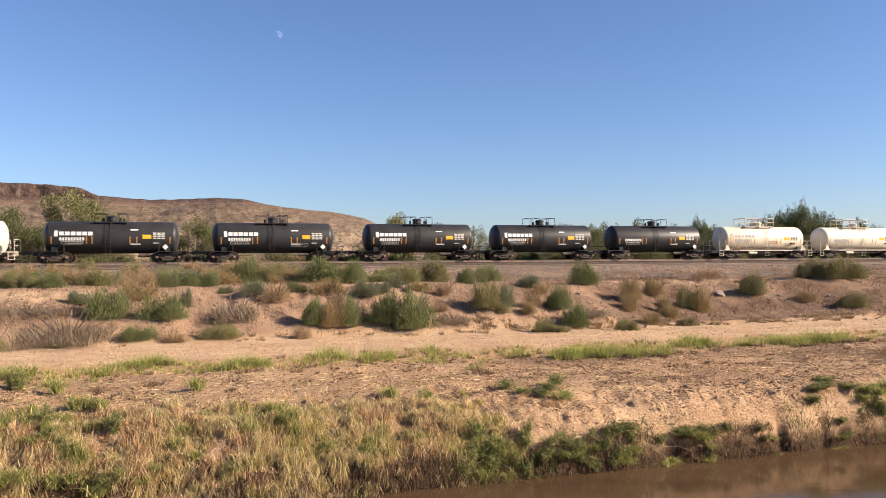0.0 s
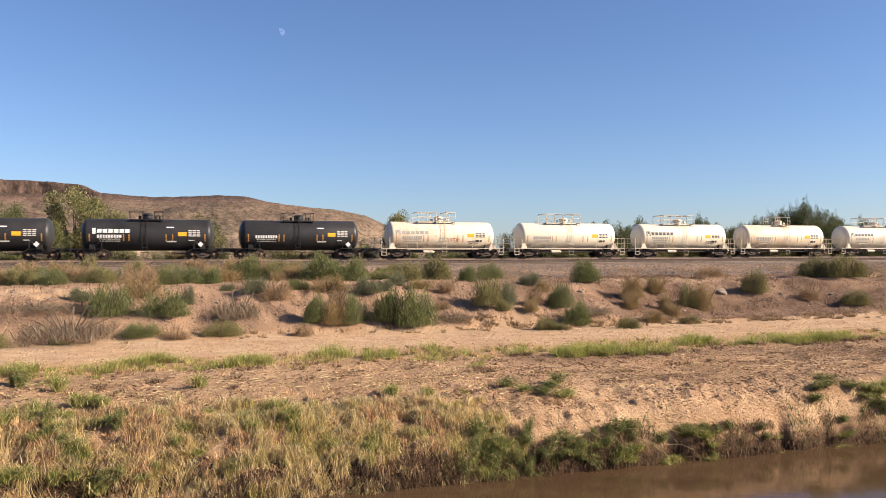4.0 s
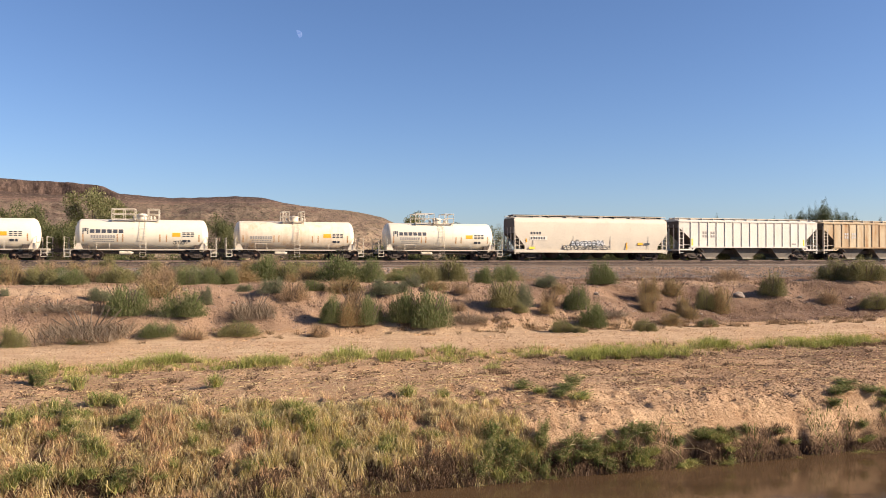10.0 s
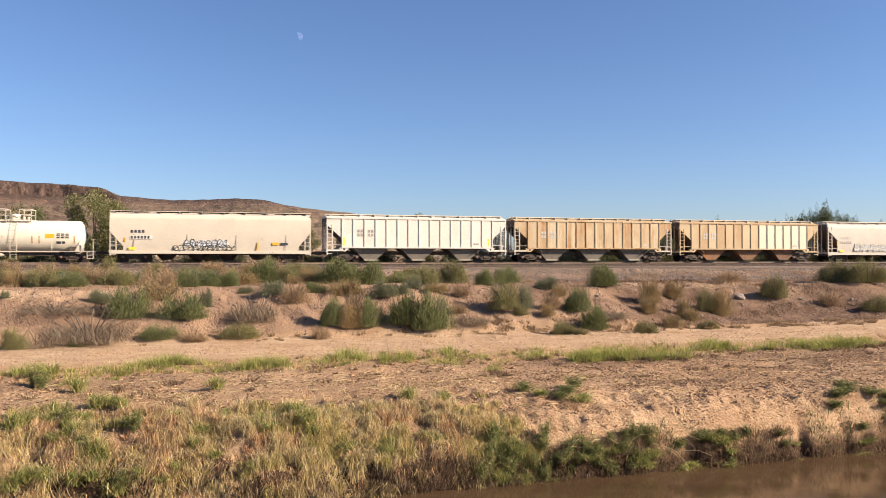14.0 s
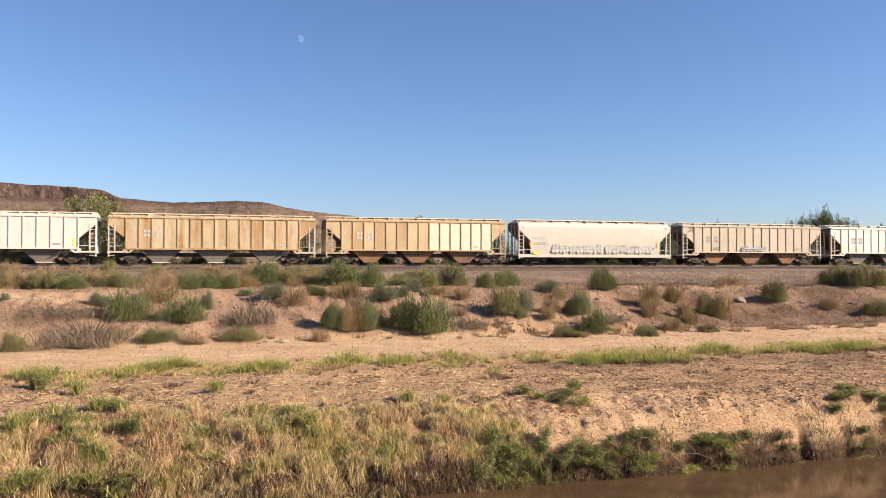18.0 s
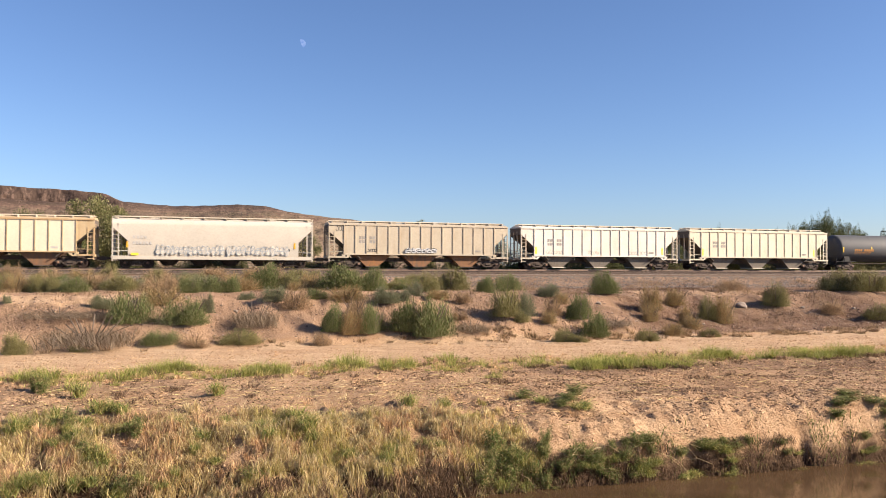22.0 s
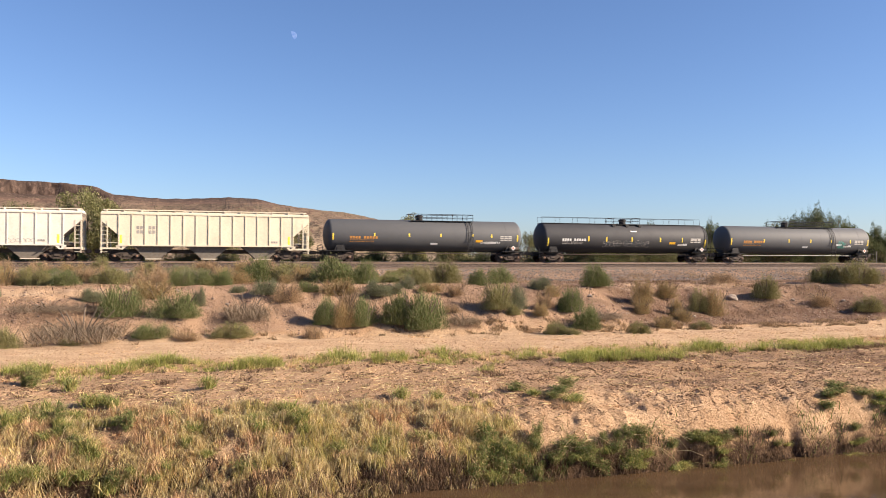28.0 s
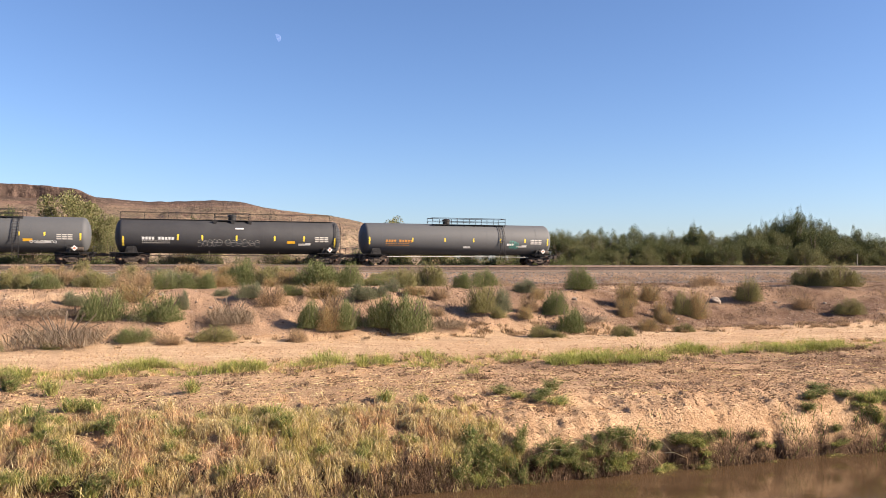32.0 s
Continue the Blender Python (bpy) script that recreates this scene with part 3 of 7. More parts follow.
def truck_meshes():
    """The mesh pieces of a two-axle freight truck, shared by all cars."""
    bm = B()
    tube(bm, (0, -0.98, 0), (0, 0.98, 0), 0.075, 10)
    for side in (-1, 1):
        y = 0.72 * side
        lathe(bm, [(y - 0.06 * side, 0.46), (y - 0.035 * side, 0.47), (y - 0.03 * side, WHEEL_R), (y + 0.05 * side, WHEEL_R - 0.01),
                   (y + 0.055 * side, 0.36), (y + 0.01 * side, 0.34), (y + 0.0 * side, 0.16), (y + 0.08 * side, 0.13)], 28, "y")
        for k in range(5):
            a = 2 * math.pi * k / 5
            tube(bm, (0.25 * math.cos(a), y - 0.02 * side, 0.25 * math.sin(a)), (0.25 * math.cos(a), y + 0.03 * side, 0.25 * math.sin(a)), 0.045, 6)
    wheel = bpy.data.meshes.new("wheelset")
    bm.normal_update(), bm.to_mesh(wheel), bm.free()
    wheel.materials.append(WHEEL)
    bm = B()
    for side in (-1, 1):
        a, b = sorted((0.93 * side, 1.07 * side))
        prism(bm, [(-1.15, 0.50), (-1.15, 0.60), (-0.75, 0.66), (-0.42, 0.74), (0.42, 0.74), (0.75, 0.66), (1.15, 0.60), (1.15, 0.50),
                   (0.72, 0.53), (0.36, 0.60), (-0.36, 0.60), (-0.72, 0.53)], a, b)
        prism(bm, [(-0.72, 0.53), (-0.36, 0.20), (0.36, 0.20), (0.72, 0.53), (0.58, 0.53), (0.30, 0.30), (-0.30, 0.30), (-0.58, 0.53)], a, b)
        for x in (-0.33, 0.33):
            box(bm, x - 0.07, x + 0.07, a, b, 0.26, 0.64)
        for x in (-0.9, 0.9):
            box(bm, x - 0.16, x + 0.16, a - 0.01, b + 0.01, 0.34, 0.56)
    frame_me = bpy.data.meshes.new("side_frame")
    bm.normal_update(), bm.to_mesh(frame_me), bm.free()
    frame_me.materials.append(STEEL)
    bm = B()
    box(bm, -0.22, 0.22, -1.12, 1.12, 0.40, 0.60)
    lathe(bm, [(0.60, 0.3), (0.70, 0.28)], 16, "z")
    bolster = bpy.data.meshes.new("bolster")
    bm.normal_update(), bm.to_mesh(bolster), bm.free()
    bolster.materials.append(STEEL)
    bm = B()
    for side in (-1, 1):
        for x in (-0.17, 0, 0.17):
            tube(bm, (x, 1.0 * side, 0.30), (x, 1.0 * side, 0.44), 0.065, 8)
    spring = bpy.data.meshes.new("spring")
    bm.normal_update(), bm.to_mesh(spring), bm.free()
    spring.materials.append(WHEEL)
    caps = bpy.data.meshes.new("bearing_cap")
    bm = lathe(B(), [(-1.13, 0.06), (-1.11, 0.10), (-1.0, 0.11)], 12, "y")
    bm.normal_update(), bm.to_mesh(caps), bm.free()
    caps.materials.append(plain("bearing_rust", (0.20, 0.12, 0.08), 0.7))
    return wheel, frame_me, bolster, spring, caps


WHEEL_ME, FRAME_ME, BOLSTER_ME, SPRING_ME, CAP_ME = truck_meshes()


def add_trucks(car, tc):
    for x in (-tc, tc):
        truck = part("truck", FRAME_ME, None, car, "grimy cast steel truck with four wheels")
        truck.matrix_basis = pose(x, 0, 0)
        part("bolster", BOLSTER_ME, None, truck)
        part("spring", SPRING_ME, None, truck)
        for wx in (-0.9, 0.9):
            w = part("wheelset", WHEEL_ME, None, truck)
            w.matrix_basis = pose(wx, 0, WHEEL_R)
            WHEELS.append((w, wx))
            for turn in (0, 180):
                part("bearing_cap", CAP_ME, None, truck).matrix_basis = pose(wx, 0, WHEEL_R + 0.02, 0, 0, turn)


def add_couplers(car, half, reach):
    for e in (-1, 1):
        bm = B()
        box(bm, *sorted((e * (half - 0.35), e * (reach - 0.22))), -0.09, 0.09, 0.72, 0.92)
        box(bm, *sorted((e * (reach - 0.24), e * (reach + 0.06))), -0.17, 0.13, 0.66, 0.98)
        tube(bm, (e * (reach - 0.4), -0.3, 0.62), (e * (reach - 0.05), -0.25, 0.38), 0.035, 6)
        tube(bm, (e * (reach - 0.05), -0.25, 0.38), (e * (reach + 0.1), -0.2, 0.42), 0.035, 6)
        part("coupler", bm, STEEL, car, "rusty steel coupler with an air hose")


def skin(bm, x0, x1, z0, z1, r, zc, lift=0.006, side=-1):
    """A thin mark laid on a lying drum, between two lengths and two heights."""
    rows = []
    for z in np.linspace(z0, z1, 4):
        a = math.asin(max(-0.999, min(0.999, (z - zc) / r)))
        rows.append([bm.verts.new((x, side * (r + lift) * math.cos(a), zc + (r + lift) * math.sin(a))) for x in (x0, x1)])
    for p, q in zip(rows, rows[1:]):
        bm.faces.new((p[0], p[1], q[1], q[0]) if side < 0 else (p[1], p[0], q[0], q[1]))
    return bm


def flat(bm, x0, x1, z0, z1, y=-1.5, lift=0.012):
    return box(bm, x0, x1, y - lift, y, z0, z1)


def blocks(put, bm, x0, x1, z0, z1, count, rng, gap=0.22):
    """A line of writing as plain bars, one to a letter."""
    step = (x1 - x0) / count
    for i in range(count):
        a = x0 + i * step
        b = a + step * (1 - gap)
        put(bm, a, b, z0, z1)
    return bm


def scrawl(rng, x0, x1, z0, z1, y, r=0.03, count=7, hop=0.62):
    """Spray-can loops lying on a side sheet."""
    bm = B()
    step = (x1 - x0) / count
    for i in range(count):
        cx, cz = x0 + (i + 0.5) * step, (z0 + z1) / 2
        a0, turns = rng.uniform(0, 6.28), rng.uniform(4.0, 6.5)
        pts = []
        for k in range(13):
            a = a0 + turns * k / 12
            w = 1 - 0.35 * k / 12
            pts.append((cx + hop * step * w * math.cos(a), y, cz + 0.48 * (z1 - z0) * w * math.sin(a) + rng.uniform(-0.02, 0.02)))
        for p, q in zip(pts, pts[1:]):
            d = Vector((q[0] - p[0], 0, q[2] - p[2]))
            nrm = Vector((-d.z, 0, d.x)).normalized() * r
            v = [bm.verts.new(Vector(p) - nrm), bm.verts.new(Vector(q) - nrm), bm.verts.new(Vector(q) + nrm), bm.verts.new(Vector(p) + nrm)]
            bm.faces.new(v)
    return bm


def letters(rng, x0, x1, z0, z1, count, fill=True, r=0.02):
    """Angular spray shapes, one to a letter that cannot be read: filled, or their outlines."""
    bm, step = B(), (x1 - x0) / count
    for i in range(count):
        cx, cz, k = x0 + (i + 0.5) * step, (z0 + z1) / 2, rng.randint(6, 8)
        pts = []
        for j in range(k):
            a, w = 6.283 * (j + rng.uniform(-0.25, 0.25)) / k, rng.uniform(0.55, 1.15)
            pts.append(Vector((cx + 0.62 * step * w * math.cos(a), 0, cz + 0.5 * (z1 - z0) * w * math.sin(a))))
        if fill:
            mid = bm.verts.new((cx, 0, cz))
            ring = [bm.verts.new(p) for p in pts]
            for j in range(k):
                bm.faces.new((mid, ring[j], ring[(j + 1) % k]))
        else:
            lines = list(zip(pts, pts[1:] + pts[:1])) + [(pts[0], pts[k // 2]), (pts[1], pts[k // 2 + 1])]
            for p, q in lines:
                d = q - p
                nrm = Vector((-d.z, 0, d.x)).normalized() * r * rng.uniform(0.6, 1.3)
                bm.faces.new([bm.verts.new(c) for c in (p - nrm, q - nrm, q + nrm, p + nrm)])
    return bm


def spread(bm, y):
    """Lays shapes drawn at the middle plane on a flat side at y."""
    for v in bm.verts:
        v.co.y = y
    return bm


def wrap(bm, r, zc, lift):
    """Press a flat mark on to a lying drum's near side."""
    for v in bm.verts:
        a = math.asin(max(-0.999, min(0.999, (v.co.z - zc) / r)))
        v.co.y, v.co.z = -(r + lift) * math.cos(a), zc + (r + lift) * math.sin(a)
    return bm


def drum(half, r, zc, head, seg=40):
    prof = [(-half + head * (1 - math.cos(a)), max(0.03, r * math.sin(a))) for a in np.linspace(0, math.pi / 2, 9)]
    prof += [(-x, q) for x, q in prof[::-1]]
    return lathe(B(), prof, seg, "x", (0, 0, zc))


def rail_frame(bm, x0, x1, y0, y1, z0, z1, posts=3, r=0.024, mid=True):
    """A railing round a platform."""
    for y in (y0, y1):
        tube(bm, (x0, y, z1), (x1, y, z1), r)
        if mid:
            tube(bm, (x0, y, (z0 + z1) / 2), (x1, y, (z0 + z1) / 2), r * 0.9)
        for k in range(posts):
            x = x0 + (x1 - x0) * k / (posts - 1)
            tube(bm, (x, y, z0), (x, y, z1), r)
    for x in (x0, x1):
        tube(bm, (x, y0, z1), (x, y1, z1), r)
    return bm


def drum_ladder(side, x, r, zc, z_top, z_low, width=0.42, lift=0.09, rail_r=0.022, seg=9):
    """A ladder that follows the drum's side down."""
    bm = B()
    if side:
        top = math.asin(min(0.98, (z_top - zc) / r))
        pts = [(side * (r + lift) * math.cos(a), zc + (r + lift) * math.sin(a)) for a in np.linspace(top, -0.25, seg)]
        pts += [(pts[-1][0] + side * 0.02, z_low)]
        for dx in (-width / 2, width / 2):
            chain(bm, [(x + dx, y, z) for y, z in pts], rail_r, 5)
        for (y, z), (y2, z2) in zip(pts, pts[1:]):
            steps_ = max(1, int(math.hypot(y2 - y, z2 - z) / 0.32))
            for k in range(steps_):
                f = k / steps_
                tube(bm, (x - width / 2, y + (y2 - y) * f, z + (z2 - z) * f), (x + width / 2, y + (y2 - y) * f, z + (z2 - z) * f), 0.014, 4)
        tube(bm, (x - width / 2, pts[-1][0], z_low), (x + width / 2, pts[-1][0], z_low), 0.016, 4)
    return bm


def diamond(bm, x, z, size, y):
    v = [bm.verts.new(p) for p in ((x - size, y, z), (x, y, z - size), (x + size, y, z), (x, y, z + size))]
    bm.faces.new(v)
    return bm


def short_tank(s, white, variant, label, paint_m=None):
    """Short acid tank car: black on stub sills, or white on a full frame with a high railing."""
    rng = random.Random(variant)
    half, r, zc, tc, reach = 5.40, 1.36, 2.14, 4.45, 6.72
    car = tagged(new("tank_car"), label, "tank car", "cars of the freight train")
    body = paint_m or (CREAM if white else BLACK)
    frame_m = FRAME_W if white else DARK
    tank = part("tank", drum(half, r, zc, 0.55), body, car, smooth=True)
    for x in (-3.3, -1.2, 1.1, 3.2):
        part("weld_band", lathe(B(), [(x - 0.02, r + 0.004), (x + 0.02, r + 0.004)], 40, "x", (0, 0, zc)), body, tank, smooth=True)
    for e in (-1, 1):
        bm = B()
        box(bm, *sorted((e * 3.3, e * 6.15)), -0.33, 0.33, 0.62, 0.98)
        part("stub_sill", bm, frame_m, car)
        bm = B()
        prism(bm, [(e * tc - 0.2, 0.72), (e * tc + 0.2, 0.72), (e * tc + 0.2, 1.3), (e * tc - 0.2, 1.3)], -1.25, 1.25)
        part("saddle", bm, frame_m if not white else STEEL, car)
        bm = B()
        box(bm, *sorted((e * 3.55, e * 6.15)), -1.45, -1.05, 0.90, 0.95)
        box(bm, *sorted((e * 3.55, e * 6.15)), 1.05, 1.45, 0.90, 0.95)
        box(bm, *sorted((e * 5.75, e * 6.15)), -1.45, 1.45, 0.88, 0.95)
        deck = part("end_platform", bm, frame_m, car)
        for side in (-1, 1):
            y, bm = 1.40 * side, B()
            if white:
                for x in (5.30, 6.08):
                    tube(bm, (e * x, y, 0.3 if x > 6 else 0.9), (e * x, y, 1.95), 0.034)
                tube(bm, (e * 5.62, y, 0.3), (e * 5.62, y, 0.95), 0.03)
                tube(bm, (e * 5.62, y, 0.32), (e * 6.08, y, 0.32), 0.03)
                tube(bm, (e * 5.62, y, 0.60), (e * 6.08, y, 0.60), 0.03)
                tube(bm, (e * 5.30, y, 1.95), (e * 5.10, y * 0.6, 1.95), 0.026)
            else:
                tube(bm, (e * 3.7, y, 0.95), (e * 3.7, y, 1.75), 0.03)
                tube(bm, (e * 3.7, y, 1.75), (e * 4.3, y, 1.0), 0.02)
            part("handrail", bm, frame_m, deck)
        bm = B()
        if white:
            tube(bm, (e * 6.08, -1.40, 1.95), (e * 6.08, 1.40, 1.95), 0.026)
            tube(bm, (e * 6.08, -1.40, 1.45), (e * 6.08, 1.40, 1.45), 0.024)
        else:
            for y in (-1.4, 1.4):
                tube(bm, (e * 6.05, y, 0.5), (e * 6.05, y, 1.35), 0.026)
            tube(bm, (e * 6.05, -1.4, 1.35), (e * 6.05, 1.4, 1.35), 0.024)
        part("end_rail", bm, frame_m, deck)
    if white:
        for side in (-1, 1):
            bm = box(B(), -3.55, 3.55, *sorted((1.30 * side, 1.42 * side)), 0.85, 0.95)
            for x in (-3.6, -2.6, 0.3, 2.9):
                tube(bm, (x, 1.36 * side, 0.95), (x, 1.36 * side, 1.55), 0.022)
            tube(bm, (-3.6, 1.36 * side, 1.45), (-2.6, 1.36 * side, 1.45), 0.02)
            part("running_board", bm, frame_m, car)
        bm = B()
        box(bm, -3.4, 3.4, -0.3, 0.3, 0.55, 0.85)
        part("centre_sill", bm, STEEL, car)
        for x in (-5.0, 5.0):
            part("saddle_brace", prism(B(), [(x - 0.35, 0.95), (x + 0.35, 0.95), (x + 0.12, 1.45), (x - 0.12, 1.45)], -1.28, -1.2), frame_m, car)
    bm = lathe(B(), [(-0.55, 0.16), (0.35, 0.16), (0.55, 0.08)], 12, "x", (-1.3 if white else 2.6, -0.75, 0.62))
    part("brake_cylinder", bm, FRAME_W if white else STEEL, car)
    part("brake_rod", tube(tube(B(), (-3.6, -0.55, 0.55), (-1.9, -0.7, 0.6), 0.025), (-0.7, -0.75, 0.62), (3.6, -0.5, 0.55), 0.025), STEEL, car)
    # the top fittings
    dome = lathe(B(), [(zc + r - 0.12, 0.40), (zc + r + 0.30, 0.40), (zc + r + 0.34, 0.44), (zc + r + 0.42, 0.44), (zc + r + 0.52, 0.30), (zc + r + 0.55, 0.05)],
                 20, "z", (-0.1, 0, 0))
    part("dome", dome, body, car, smooth=True)
    for dx, dy in ((0.62, -0.1), (-0.75, 0.1), (0.9, 0.2)):
        part("valve", lathe(B(), [(zc + r - 0.1, 0.10), (zc + r + 0.28, 0.10), (zc + r + 0.33, 0.05)], 8, "z", (dx, dy, 0)), frame_m, car)
    x0, x1 = (-2.45, 1.30) if white else (-1.55, 1.15)
    if variant % 7 == 4:
        x0, x1 = -1.2, 0.75
    deck_z = zc + r + (0.02 if white else -0.04)
    plat = part("platform", box(B(), x0, x1, -0.95, -0.56, deck_z - 0.02, deck_z + 0.02), frame_m, car, "walkway platform on top of the tank")
    part("plank", box(B(), x0, x1, 0.56, 0.95, deck_z - 0.02, deck_z + 0.02), frame_m, plat)
    for x in (x0 + 0.05, (x0 + x1) / 2, x1 - 0.05):
        part("crossbar", box(B(), x - 0.03, x + 0.03, -0.95, 0.95, deck_z - 0.10, deck_z - 0.022), frame_m, plat)
        for y in (-0.92, 0.92):
            part("bracket", tube(B(), (x, y, deck_z - 0.08), (x, y * 0.85, zc + r * 0.80), 0.03), frame_m, plat)
    bm = B()
    top = deck_z + (0.86 if white else 0.70)
    if white:
        rail_frame(bm, x0, -0.62, -0.95, 0.95, deck_z, top, 3, 0.034)
        rail_frame(bm, 0.42, x1, -0.95, 0.95, deck_z, top, 2, 0.034)
    else:
        rail_frame(bm, x0, -0.5, -0.92, 0.92, deck_z, top, 2, 0.024, False)
        rail_frame(bm, 0.45, x1, -0.92, 0.92, deck_z, top, 2, 0.024, False)
    part("railing", bm, frame_m, plat)
    for side in (-1, 1):
        part("ladder", drum_ladder(side, -0.32 if not white else 0.05, r, zc, zc + r * 0.86, 0.30, 0.40 if not white else 0.46, 0.09, 0.02 if not white else 0.016), frame_m, car)
    if white:
        part("pipe", wrap(chain(B(), [(-0.55, 0, zc + 1.3), (-0.72, 0, zc + 0.6), (-0.75, 0, zc), (-0.65, 0, zc - 0.7), (-1.0, 0, zc - 1.2)], 0.03, 5), r, zc, 0.03), body, car)
    # marks
    ink = (INK if variant % 2 else GREY_INK) if white else WHITE_MARK
    for side in (-1, 1):
        sput = lambda bm, a, b, c, d: skin(bm, a, b, c, d, r, zc, 0.006, side)
        bars = [-4.65, -1.98, -1.55, 1.42, 1.95, 4.62]
        for x in bars:
            part("reflector", sput(B(), x - 0.04, x + 0.04, 1.58, 2.2), ORANGE, tank)
        if variant % 7 != 4 and variant != 15:
            big = B()
            if white:
                sput(big, -4.70, -4.60, 2.20, 2.70), sput(big, -4.56, -4.38, 2.42, 2.70), sput(big, -4.34, -4.24, 2.20, 2.70)
            else:
                sput(big, -4.42, -4.16, 2.20, 2.68)
            blocks(sput, big, -4.12 if white else -4.05, -1.42, 2.29, 2.60, 6, rng, 0.2)
            part("nameplate", big, ink, tank, "bold company lettering as plain bars")
        part("number", blocks(sput, B(), -4.05, -2.10, 1.86, 2.12, 9, rng, 0.28), ink if not white else GREY_INK, tank)
        for zz in (1.72, 1.55):
            part("small_print", blocks(sput, B(), -3.9, -2.2, zz, zz + 0.08, 12, rng, 0.35), PALE_MARK if not white else GREY_INK, tank)
        part("placard", sput(B(), 2.40, 3.10, 2.02, 2.36), YELLOW, tank, "yellow rectangular panel")
        bm = B()
        for i in range(3):
            for j in range(4 if not white else 3):
                sput(bm, 3.25 + 0.34 * i, 3.52 + 0.34 * i, 2.0 + 0.15 * j, 2.10 + 0.15 * j)
        part("data_panel", bm, PALE_MARK if not white else INK, tank, "stencilled data panel")
        for a, b, c, d in ((1.45, 2.05, 2.72, 2.82), (1.45, 2.25, 1.50, 1.62), (3.25, 3.75, 1.62, 1.70)) if not white else ((3.25, 3.6, 1.55, 1.75), (3.68, 3.9, 1.55, 1.75)):
            part("stencil", sput(B(), a, b, c, d), WHITE_MARK if not white else INK, tank)
    if not white:
        bm = diamond(B(), 4.25, 1.32, 0.24, -1.42)
        holder = part("hazard_sign", bm, WHITE_MARK, car, "white diamond hazard sign")
        part("sign_post", tube(B(), (4.25, -1.40, 0.9), (4.25, -1.40, 1.35), 0.02), DARK, holder)
    if variant == 10:
        part("graffiti", wrap(scrawl(rng, 0.2, 1.6, 1.6, 1.95, 0, 0.02, 5), r, zc, 0.008), RED_MARK, tank, "faded red spray scrawl")
    if variant in (10, 17):
        part("graffiti", wrap(scrawl(rng, 2.5, 3.6, 1.35, 1.7, 0, 0.02, 5), r, zc, 0.008), SPRAY, tank, "dark spray scrawl")
    if variant == 2:
        part("graffiti", wrap(scrawl(rng, 1.4, 2.9, 1.3, 1.7, 0, 0.018, 6), r, zc, 0.008), PALE_MARK, tank, "pale spray scrawl")
    add_couplers(car, 6.15, reach)
    add_trucks(car, tc)
    TRAIN.append((car, s))
    return car


